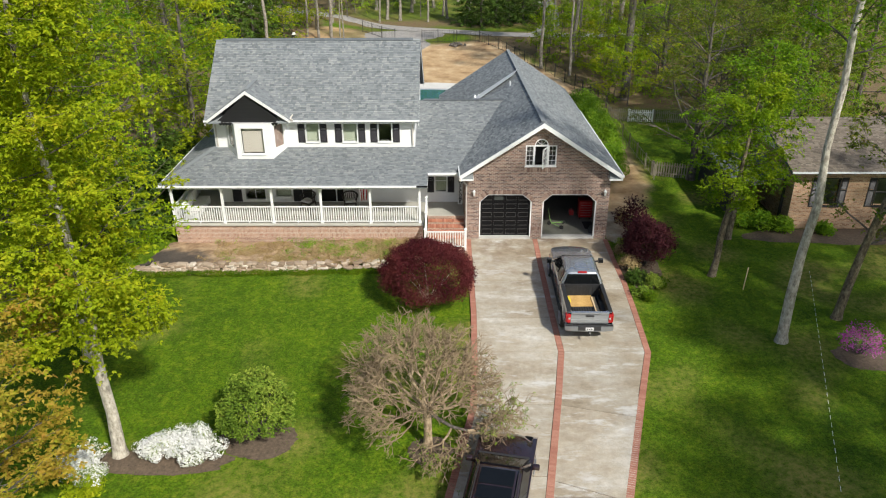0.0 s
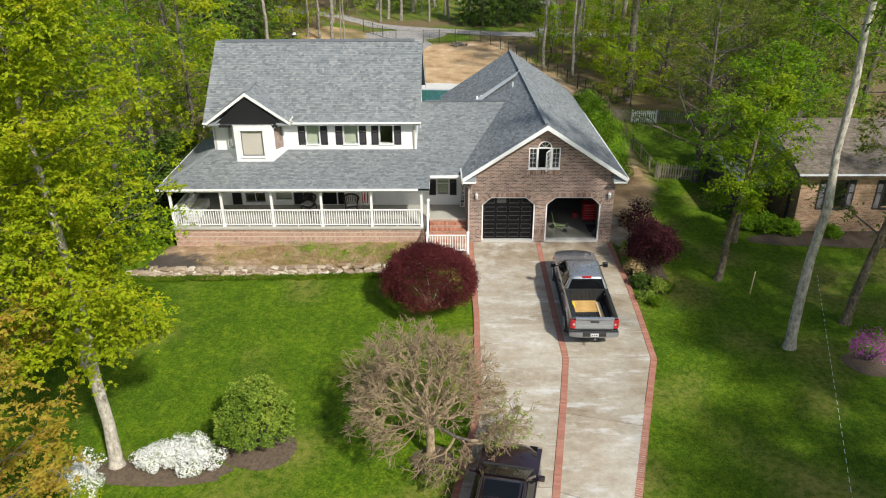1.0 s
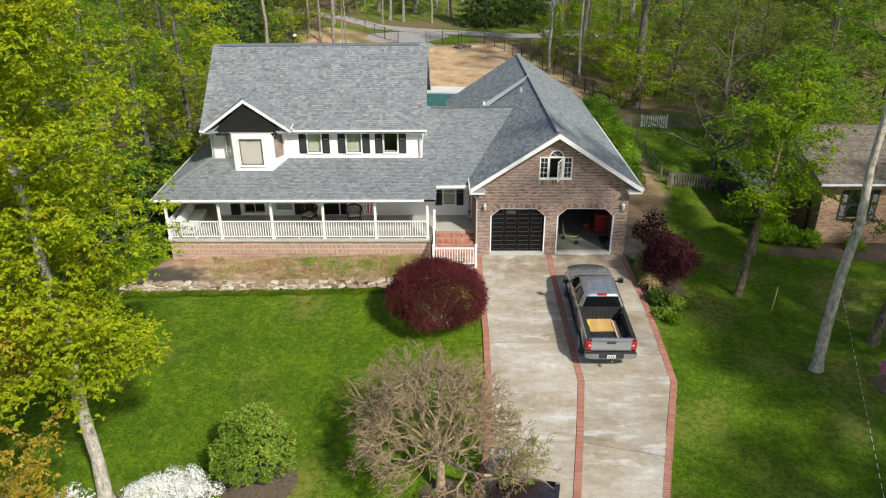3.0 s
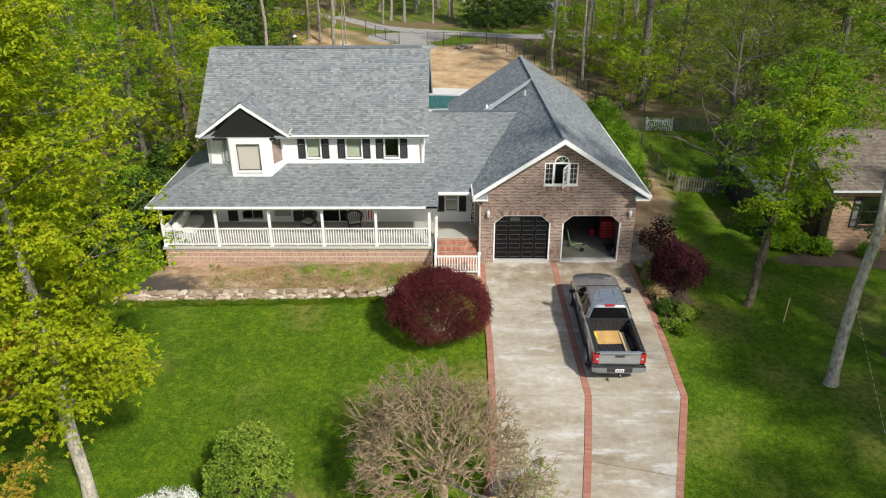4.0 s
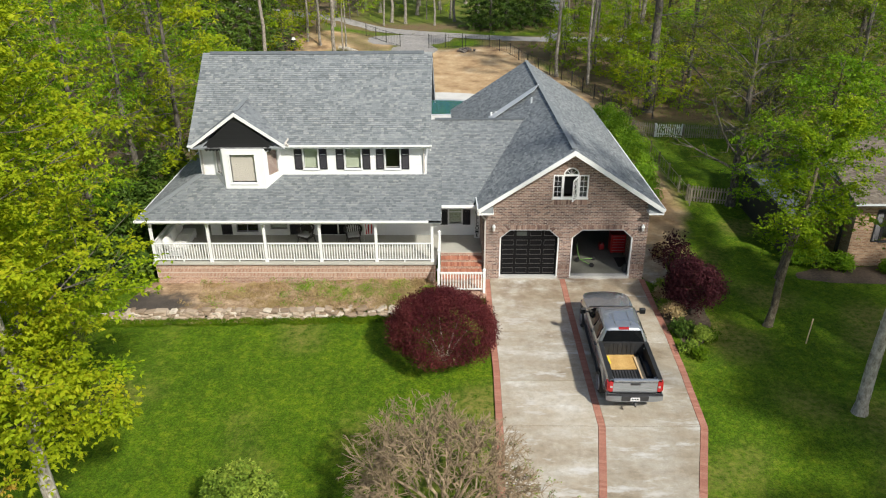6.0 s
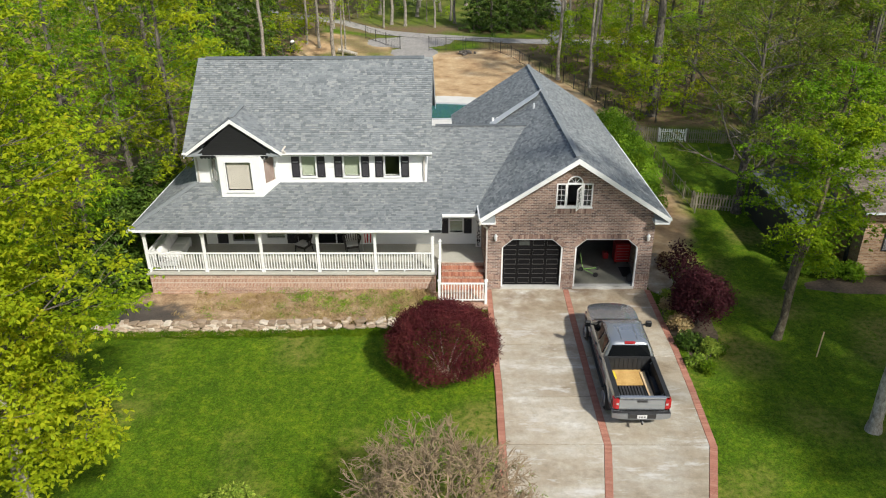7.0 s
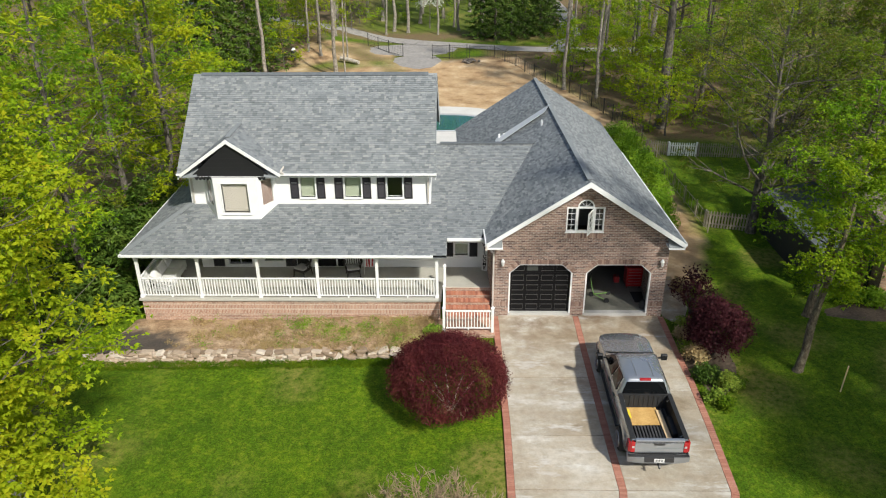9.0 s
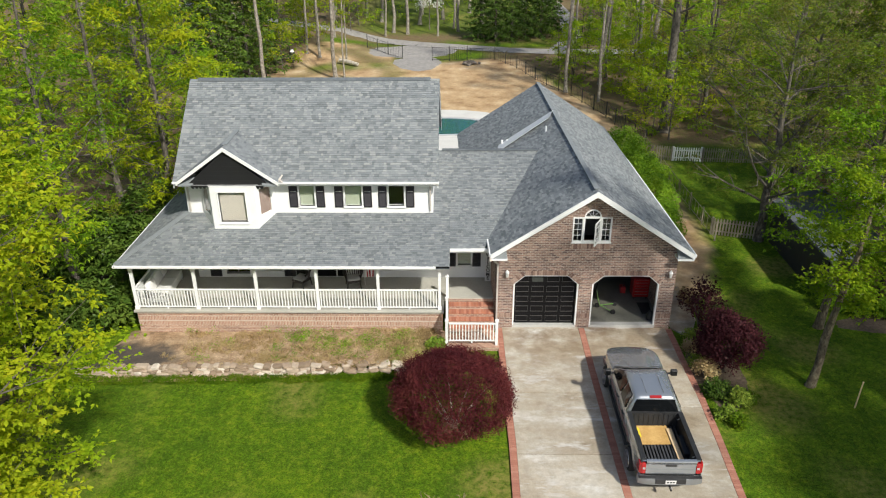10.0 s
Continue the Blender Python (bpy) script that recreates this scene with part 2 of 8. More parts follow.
L_MID = leaves_mat("leaves_mixed", [(0.1, (0.09, 0.165, 0.013)), (0.45, (0.17, 0.27, 0.017)), (0.7, (0.25, 0.31, 0.022)), (0.98, (0.28, 0.21, 0.05))], 0.48)
L_COPPER = leaves_mat("leaves_copper", [(0.1, (0.29, 0.34, 0.025)), (0.4, (0.44, 0.37, 0.045)), (0.9, (0.5, 0.3, 0.06))], 0.5)
L_OLIVE = leaves_mat("leaves_olive_bud", [(0.1, (0.075, 0.14, 0.014)), (0.5, (0.14, 0.2, 0.02)), (0.9, (0.21, 0.165, 0.045))], 0.45)
L_BUD = leaves_mat("leaves_reddish_buds", [(0.1, (0.14, 0.17, 0.03)), (0.5, (0.2, 0.17, 0.05)), (0.9, (0.27, 0.16, 0.07))], 0.4)
L_DARK = leaves_mat("leaves_dark_green", [(0.1, (0.028, 0.06, 0.01)), (0.5, (0.065, 0.12, 0.018)), (0.9, (0.13, 0.19, 0.03))], 0.2, 0.35)
L_HEDGE = leaves_mat("leaves_hedge", [(0.1, (0.08, 0.17, 0.014)), (0.5, (0.17, 0.32, 0.02)), (0.9, (0.3, 0.45, 0.03))], 0.3)
L_RED = leaves_mat("leaves_dark_red", [(0.1, (0.055, 0.012, 0.015)), (0.5, (0.1, 0.02, 0.024)), (0.9, (0.16, 0.04, 0.036))], 0.25)
L_PURPLE = leaves_mat("leaves_purple", [(0.1, (0.03, 0.01, 0.013)), (0.5, (0.06, 0.017, 0.022)), (0.9, (0.12, 0.035, 0.04))], 0.3)
L_WHITE = leaves_mat("white_blossom", [(0.12, (0.1, 0.18, 0.03)), (0.3, (0.28, 0.34, 0.13)), (0.38, (0.76, 0.76, 0.73)), (0.9, (0.85, 0.85, 0.84))], 0.25)
L_MAGENTA = leaves_mat("magenta_blossom", [(0.1, (0.3, 0.03, 0.22)), (0.5, (0.5, 0.07, 0.4)), (0.9, (0.6, 0.16, 0.5))], 0.2)
L_SHRUB = leaves_mat("leaves_shrub", [(0.1, (0.05, 0.095, 0.012)), (0.5, (0.145, 0.23, 0.026)), (0.9, (0.31, 0.38, 0.055))], 0.2)
L_CONIFER = leaves_mat("conifer_needles", [(0.1, (0.032, 0.068, 0.012)), (0.5, (0.068, 0.122, 0.02)), (0.9, (0.11, 0.175, 0.028))], 0.15)
L_HEMLOCK = leaves_mat("hemlock_needles", [(0.1, (0.04, 0.085, 0.015)), (0.5, (0.085, 0.15, 0.022)), (0.9, (0.14, 0.21, 0.03))], 0.2)
L_DRY = leaves_mat("dry_weeds", [(0.1, (0.26, 0.18, 0.085)), (0.5, (0.42, 0.31, 0.155)), (0.9, (0.5, 0.41, 0.2))], 0.25)
L_GRASS = leaves_mat("grass_blades", [(0.1, (0.04, 0.09, 0.004)), (0.5, (0.085, 0.155, 0.006)), (0.9, (0.16, 0.21, 0.012))], 0.25)


# ---- building helpers ----
class Build:
    """Gathers boxes, prisms and tubes into one mesh."""

    def __init__(self, warp=None):
        self.v, self.f, self.warp = [], [], warp

    def add(self, pts, faces):
        n = len(self.v)
        self.v += [tuple(p) for p in pts]
        self.f += [tuple(i + n for i in fc) for fc in faces]
        return self

    def box(self, x0, y0, z0, x1, y1, z1):
        x0, x1, y0, y1, z0, z1 = min(x0, x1), max(x0, x1), min(y0, y1), max(y0, y1), min(z0, z1), max(z0, z1)
        return self.add([(x0, y0, z0), (x1, y0, z0), (x1, y1, z0), (x0, y1, z0), (x0, y0, z1), (x1, y0, z1), (x1, y1, z1), (x0, y1, z1)],
                        [(3, 2, 1, 0), (4, 5, 6, 7), (0, 1, 5, 4), (1, 2, 6, 5), (2, 3, 7, 6), (3, 0, 4, 7)])

    def prism(self, pts, off):
        n, off = len(pts), Vector(off)
        pts = [Vector(p) for p in pts]
        return self.add(pts + [p + off for p in pts],
                        [tuple(range(n))[::-1], tuple(range(n, 2 * n))] + [(i, (i + 1) % n, n + (i + 1) % n, n + i) for i in range(n)])

    def beam(self, a, b, w, t, up=(0, 0, 1)):
        """A bar of w by t from a to b."""
        a, b = Vector(a), Vector(b)
        d = (b - a).normalized()
        s = d.cross(Vector(up))
        s = s.normalized() if s.length > 1e-4 else Vector((1, 0, 0))
        u = s.cross(d)
        q = [s * w / 2 + u * t / 2, -s * w / 2 + u * t / 2, -s * w / 2 - u * t / 2, s * w / 2 - u * t / 2]
        return self.add([a + k for k in q] + [b + k for k in q],
                        [(0, 1, 2, 3), (7, 6, 5, 4), (0, 4, 5, 1), (1, 5, 6, 2), (2, 6, 7, 3), (3, 7, 4, 0)])

    def tube(self, path, radii, n=8, cap=True):
        path = [Vector(p) for p in path]
        rings, prev = [], Vector((0.3, 0.9, 0.1))
        for i, p in enumerate(path):
            d = (path[min(i + 1, len(path) - 1)] - path[max(i - 1, 0)]).normalized()
            s = d.cross(prev)
            if s.length < 1e-3:
                s = d.cross(Vector((1, 0.2, 0)))
            s.normalize()
            u = s.cross(d)
            prev = u if abs(d.dot(u)) < 0.9 else prev
            prev = -d.cross(s)
            rings.append([p + (s * math.cos(6.2832 * k / n) + u * math.sin(6.2832 * k / n)) * radii[i] for k in range(n)])
        pts = [q for rg in rings for q in rg]
        fc = [(i * n + k, i * n + (k + 1) % n, (i + 1) * n + (k + 1) % n, (i + 1) * n + k) for i in range(len(path) - 1) for k in range(n)]
        if cap:
            fc += [tuple(range(n))[::-1], tuple((len(path) - 1) * n + k for k in range(n))]
        return self.add(pts, fc)

    def disc(self, c, axis, r, thick, n=20):
        c, axis = Vector(c), Vector(axis).normalized()
        return self.tube([c - axis * thick / 2, c + axis * thick / 2], [r, r], n)

    def mesh(self, name, mat, smooth=False, bevel=0.0, seg=2):
        v = [self.warp(p) for p in self.v] if self.warp else self.v
        me = bpy.data.meshes.new(name)
        me.from_pydata(v, [], self.f)
        bm = bmesh.new()
        bm.from_mesh(me)
        bmesh.ops.recalc_face_normals(bm, faces=bm.faces)
        if bevel:
            bmesh.ops.bevel(bm, geom=bm.edges[:], offset=bevel, segments=seg, profile=0.5, affect="EDGES", clamp_overlap=True)
        bm.to_mesh(me)
        bm.free()
        me.materials.append(mat)
        if smooth or bevel >= 0.04:
            me.polygons.foreach_set("use_smooth", [True] * len(me.polygons))
            me.set_sharp_from_angle(angle=math.radians(48))
        return me

    def part(self, name, mat, parent=None, label="", smooth=False, bevel=0.0, seg=2):
        ob = new(name, self.mesh(name, mat, smooth, bevel, seg))
        if parent is not None:
            ob.parent = parent
        if label:
            ob["label"] = label
        return ob


def thing(name, label, category, group="", kind="", at=None):
    ob = new(name)
    if at is not None:
        ob.matrix_world = at
    return tagged(ob, label, category, group, kind)


def quads(name, pts, mat, parent=None):
    """One mesh of many separate faces of k corners: pts is (n, k, 3)."""
    n, k = pts.shape[:2]
    me = bpy.data.meshes.new(name)
    me.vertices.add(n * k)
    me.vertices.foreach_set("co", np.ascontiguousarray(pts, dtype=np.float32).ravel())
    me.loops.add(n * k)
    me.loops.foreach_set("vertex_index", np.arange(n * k, dtype=np.int32))
    me.polygons.add(n)
    me.polygons.foreach_set("loop_start", np.arange(0, n * k, k, dtype=np.int32))
    me.update(calc_edges=True)
    me.materials.append(mat)
    ob = new(name, me)
    if parent is not None:
        ob.parent = parent
    return ob


def holed(b, x0, x1, z0, z1, y0, y1, holes):
    """A wall along x with rectangular openings (hx0, hx1, hz0, hz1)."""
    zs = sorted({z0, z1, *[k for hh in holes for k in hh[2:] if z0 < k < z1]})
    for a, c in zip(zs, zs[1:]):
        mid = (a + c) / 2
        cut = sorted((hh[0], hh[1]) for hh in holes if hh[2] < mid < hh[3])
        x = x0
        for h0, h1 in cut:
            if h0 > x:
                b.box(x, y0, a, h0, y1, c)
            x = max(x, h1)
        if x < x1:
            b.box(x, y0, a, x1, y1, c)
    return b


def shingled(name, o, u, v, depth, span, mat, parent, seed, course=0.112, warp=None, label="", singles=None):
    """Overlapping courses of shingles from the eave point o along u, up the slope v; span(b) gives the stretch of u at b."""
    rng = random.Random(seed)
    o, u, v = Vector(o), Vector(u).normalized(), Vector(v).normalized()
    nrm = u.cross(v).normalized()
    if nrm.z < 0:
        nrm = -nrm
    pts = []
    k = 0
    while k * course < depth - 0.02:
        b0, b1 = k * course - (0.03 if k == 0 else 0), min(depth, (k + 1) * course + 0.03)
        for a0, a1 in [span((k + 0.5) * course)]:
            a = a0
            while a < a1 - 0.01:
                w = rng.choice((0.09, 0.12, 0.16, 0.2, 0.25)) if a > a0 else rng.uniform(0.1, 0.4)
                e = min(a1, a + w)
                lift = 0.024 + rng.uniform(0, 0.006)
                drop = rng.choice((0, 0, 0.014))
                p = [o + u * a + v * (b0 - drop) + nrm * lift, o + u * (e - 0.004) + v * (b0 - drop) + nrm * lift, o + u * (e - 0.004) + v * b1 + nrm * 0.008, o + u * a + v * b1 + nrm * 0.008]
                f = [p[0] - nrm * 0.02, p[1] - nrm * 0.02, p[1], p[0]]
                pts.append((p, f))
                a = e
        k += 1
    if singles:
        near = sorted(pts, key=lambda t_: (Vector(singles) - t_[0][0]).length)[:300]
        ids = {id(t_) for t_ in near}
        for p, f in near:
            me = bpy.data.meshes.new("shingle")
            me.from_pydata([tuple(q) for q in (*p, f[0], f[1])], [], [(0, 1, 2, 3), (4, 5, 1, 0)])
            me.materials.append(M_SHINGLE1)
            o1 = new("shingle", me)
            o1.parent = parent
        pts = [t_ for t_ in pts if id(t_) not in ids]
        name = "shingle_field"
    b = Build(warp)
    for p, f in pts:
        b.add([p[0], p[1], p[2], p[3], f[0], f[1]], [(0, 1, 2, 3), (4, 5, 1, 0)])
    v2 = [b.warp(p) for p in b.v] if b.warp else b.v
    me = bpy.data.meshes.new(name)
    me.from_pydata(v2, [], b.f)
    me.materials.append(mat)
    ob = new(name, me)
    ob.parent = parent
    ob["kind"] = "stuff"
    if label:
        ob["label"] = label
    return ob


def leaf_cloud(centres, spread, per, size, rng, flat=0.55, up=0.7, aspect=1.0, outward=0.0):
    """Leaves round the centres of clumps, as (n, 4, 3) corners."""
    c = np.repeat(np.asarray(centres, float), per, axis=0)
    n = len(c)
    off = rng.normal(size=(n, 3))
    off *= (rng.uniform(0.6 if outward else 0.05, 1, n) ** 0.5 * spread * 1.7 / np.linalg.norm(off, axis=1))[:, None]
    off[:, 2] *= flat
    c = c + off
    nr = rng.normal(size=(n, 3))
    nr[:, 2] = np.abs(nr[:, 2]) + up
    if outward:
        nr = nr * 0.35 + off / spread * outward
    nr /= np.linalg.norm(nr, axis=1)[:, None]
    t = np.cross(nr, rng.normal(size=(n, 3)))
    t /= np.linalg.norm(t, axis=1)[:, None] + 1e-9
    s = np.cross(nr, t)
    k = size * rng.uniform(0.6, 1.35, n)[:, None]
    return np.stack([c - t * k, c - s * k * 0.5 * aspect - nr * k * 0.12, c + t * k, c + s * k * 0.5 * aspect + nr * k * 0.1], axis=1)


def sprays(centres, radius, per, size, rng, aspect=1.2, dome=0.6):
    """Leaves laid over shallow, drooping domes, one at each centre, as (n, 4, 3) corners."""
    c0 = np.asarray(centres, float)
    m = len(c0)
    big = rng.uniform(0.6, 1.3, m)
    slope = rng.normal(size=(m, 2)) * 0.28 - 0.22 * c0[:, :2] / (np.linalg.norm(c0[:, :2], axis=1)[:, None] + 0.5)
    phase = rng.uniform(0, 6.283, m)
    rep = lambda a: np.repeat(a, per, axis=0)
    c, big, slope, phase = rep(c0), rep(big), rep(slope), rep(phase)
    n = len(c)
    a = rng.uniform(0, 6.283, n)
    q = np.sqrt(rng.uniform(0, 1, n)) * (1 + 0.3 * np.sin(3 * a + phase) + 0.15 * np.sin(7 * a + 2 * phase))
    x, y = np.cos(a) * q * radius * big, np.sin(a) * q * radius * big
    z = dome * radius * big * (1 - q * q) + slope[:, 0] * x + slope[:, 1] * y + rng.normal(size=n) * 0.13 * radius - dome * 0.5 * radius
    c = c + np.stack([x, y, z], 1)
    nr = np.stack([x / radius * 0.5, y / radius * 0.5, np.ones(n)], 1) + rng.normal(size=(n, 3)) * 0.5
    nr /= np.linalg.norm(nr, axis=1)[:, None]
    t = np.cross(nr, rng.normal(size=(n, 3)))
    t /= np.linalg.norm(t, axis=1)[:, None] + 1e-9
    s = np.cross(nr, t)
    k = size * rng.uniform(0.6, 1.35, n)[:, None]
    return np.stack([c - t * k, c - s * k * 0.5 * aspect - nr * k * 0.12, c + t * k, c + s * k * 0.5 * aspect + nr * k * 0.1], axis=1)


def twig_leaves(centres, rng, twigs=5, nodes=3, per=4, reach=0.55, leaf=0.07, droop=0.25, aspect=1.0):
    """Leaves in whorls along short drooping twigs that spread from each centre, as (n, 4, 3) corners."""
    c0 = np.asarray(centres, float)
    m = len(c0)
    out = c0 * np.array([1, 1, 0])
    out /= np.linalg.norm(out, axis=1)[:, None] + 0.6
    d = out[:, None, :] * 0.65 + rng.normal(size=(m, twigs, 3)) * np.array([0.85, 0.85, 0.4])
    d /= np.linalg.norm(d, axis=2)[:, :, None]
    ln = reach * rng.uniform(0.45, 1.3, (m, twigs, 1, 1))
    f = ((np.arange(nodes) + 0.7) / nodes)[None, None, :, None] + rng.uniform(-0.12, 0.12, (m, twigs, nodes, 1))
    p = c0[:, None, None, :] + d[:, :, None, :] * ln * f - np.array([0, 0, droop]) * ln * f * f
    p = np.repeat(p.reshape(-1, 3), per, axis=0)
    dd = np.repeat(np.repeat(d.reshape(-1, 3), nodes, axis=0), per, axis=0)
    n = len(p)
    a = dd * 0.5 + rng.normal(size=(n, 3)) * np.array([0.8, 0.8, 0.35]) - np.array([0, 0, 0.18])
    a /= np.linalg.norm(a, axis=1)[:, None]
    nr = np.array([0, 0, 1.0]) + rng.normal(size=(n, 3)) * 0.42
    sd = np.cross(a, nr)
    sd /= np.linalg.norm(sd, axis=1)[:, None] + 1e-9
    nr = np.cross(sd, a)
    k = leaf * rng.uniform(0.6, 1.3, n)[:, None]
    c = p + a * k * 1.1
    w = 0.52 * aspect * k
    return np.stack([c - a * k, c - a * k * 0.1 - sd * w + nr * k * 0.14, c + a * k - nr * k * 0.18, c - a * k * 0.1 + sd * w + nr * k * 0.14], axis=1)


def tree_meshes(seed, height, r0, crown_from, crown_r, limbs, bark, per=30, leaf=0.06, spread=0.6, lean=(0, 0), taper=0.8, sub=4, core=0, rise=(0.1, 0.55), thin=0.3, low=0.16, twigs=0, nodes=3):
    """Trunk, branches, and a crown of leafy twigs or fine sprays along the branches."""
    rng = np.random.default_rng(seed)
    b, br = Build(), Build()
    n = 9
    path = [Vector((lean[0] * (i / n) ** 1.2 + rng.normal() * 0.0036 * height * (i > 0), lean[1] * (i / n) ** 1.2 + rng.normal() * 0.0036 * height * (i > 0), -0.15 + (height + 0.15) * i / n)) for i in range(n + 1)]
    rad = [r0 * (1 - taper * i / n) for i in range(n + 1)]
    flare = [path[0], path[0] + (path[1] - path[0]) * 0.25] + path[1:]
    b.tube(flare, [r0 * 1.5, r0 * 1.05] + rad[1:], 12)
    centres = []
    for i in range(limbs):
        f = crown_from / height + (0.97 - crown_from / height) * ((i + rng.uniform(0.1, 0.9)) / limbs)
        k = min(int(f * n), n - 1)
        p0 = path[k].lerp(path[k + 1], f * n - k)
        az = i * 2.4 + rng.uniform(-0.5, 0.5)
        prof = math.sin(math.pi * (low + (0.94 - low) * (f - crown_from / height) / (1 - crown_from / height)))
        ln = crown_r * prof * rng.uniform(0.75, 1.15)
        d = Vector((math.cos(az), math.sin(az), rng.uniform(*rise))).normalized()
        pts = [p0]
        for j in range(1, 6):
            d = (d + Vector(rng.normal(size=3) * 0.13) + Vector((0, 0, 0.04))).normalized()
            pts.append(pts[-1] + d * ln / 5)
        r1 = max(0.02, rad[k] * thin)
        br.tube(pts, [r1 * (1 - 0.17 * j) for j in range(6)], 6, False)
        centres += pts[3:]
        for q in range(sub):
            j = 1 + int(rng.integers(0, 4))
            d2 = (d + Vector(rng.normal(size=3)) * 0.75)
            d2.z = abs(d2.z) * 0.4
            d2.normalize()
            e1 = pts[j] + d2 * ln * rng.uniform(0.15, 0.28)
            e2 = e1 + (d2 + Vector((0, 0, 0.2)) + Vector(rng.normal(size=3)) * 0.2).normalized() * ln * rng.uniform(0.12, 0.25)
            br.tube([pts[j], e1, e2], [r1 * 0.4, r1 * 0.25, 0.008], 4, False)
            centres += [e1, e2]
    for q in range(core):
        f = rng.uniform(crown_from / height, 0.95)
        k = min(int(f * n), n - 1)
        a_ = rng.uniform(0, 6.283)
        centres.append(path[k].lerp(path[k + 1], f * n - k) + Vector((math.cos(a_), math.sin(a_), 0)) * rng.uniform(0.35, 1.7))
    if twigs:
        pts = twig_leaves([tuple(c) for c in centres], rng, twigs, nodes, per, spread, leaf)
    else:
        pts = sprays([tuple(c) for c in centres], spread, per, leaf, rng)
    b.v = [tuple(Vector(p) + Vector((noise.noise((p[0] * 3, p[1] * 3, p[2] * 0.9)), noise.noise((p[0] * 3 + 9, p[1] * 3, p[2] * 0.9)), 0)) * min(0.07, r0 * 0.22)) for p in b.v]
    return b.mesh("trunk", bark, True), br.mesh("branchwork", M_BARKD if bark is M_BARKD else M_BARKL, True), pts


def tree(name, label, at, seed, mat_leaf, bark, category="tree", narrow=False, **kw):
    trunk, branches, pts = tree_meshes(seed, bark=bark, **kw)
    t = thing(name, label, category)
    t.location = at
    new("trunk", trunk).parent = t
    new("branchwork", branches).parent = t
    quads("crown", pts[:, :3] if narrow else pts, mat_leaf, t)
    return t


def bush(name, label, at, r, h, mat, seed, up=0.7, aspect=1.0, n=260, per=14, leaf=0.07, spread=0.16, stem=None, category="shrub", shell=0.55, parent_group="", flat=1.0, lumps=5, rough=0.32, outward=0.0, whorl=0):
    """A rounded shrub: leaves over an uneven shell, with short stems inside."""
    rng = np.random.default_rng(seed)
    d = rng.normal(size=(n, 3))
    d[:, 2] = np.abs(d[:, 2]) * 1.1 - 0.12
    d /= np.linalg.norm(d, axis=1)[:, None]
    lump = rng.normal(size=(lumps, 3))
    lump[:, 2] = np.abs(lump[:, 2])
    lump /= np.linalg.norm(lump, axis=1)[:, None]
    bulge = 1.08 - rough + rough * np.max(d @ lump.T, axis=1) ** (4 if rough < 0.4 else 9) + rng.normal(size=n) * 0.03
    k = shell + (1 - shell) * rng.uniform(0, 1, n) ** 0.5
    c = d * (k * bulge)[:, None] * np.array([r, r, h * 0.62]) + np.array([0, 0, h * 0.4])
    c[:, 2] = np.maximum(c[:, 2], 0.05)
    t = thing(name, label, category, parent_group)
    t.location = at
    for i in range(7):
        b = Build()
        az = i * 0.9
        tip = Vector((math.cos(az) * r * 0.55, math.sin(az) * r * 0.55, h * 0.6))
        b.tube([(0, 0, -0.1), tip * 0.45 + Vector((0, 0, 0.05)), tip], [0.045, 0.03, 0.012], 5)
        b.part("stem", stem or M_BARKD, t, smooth=True)
    if whorl:
        pts = twig_leaves(c, rng, 1, 2, whorl, spread, leaf, 0.1, aspect)
    else:
        pts = leaf_cloud(c, spread, per, leaf, rng, flat, up, aspect, outward)
    quads("foliage", pts, mat, t)
    return t


# ---- ground ----
def smooth01(a):
    a = min(1.0, max(0.0, a))
    return a * a * (3 - 2 * a)


def ground_z(x, y):
    z = -0.05 - 0.06 * smooth01((-x - 4) / 7) * smooth01((33.3 - y) / 1.2)
    z -= 0.12 * smooth01((y - 56) / 10)
    z += 0.9 * smooth01((-x - 9) / 8) * smooth01((y - 84) / 8)        # bank behind the yard
    z += 0.9 * smooth01((y - 103) / 25)
    return z


def axis_steps(lo, hi, fine_lo, fine_hi, step):
    a = list(np.arange(fine_lo, fine_hi + 1e-6, step))
    s, p = step, fine_hi
    while p < hi:
        s *= 1.35
        p += s
        a.append(p)
    s, p = step, fine_lo
    while p > lo:
        s *= 1.35
        p -= s
        a.insert(0, p)
    return a


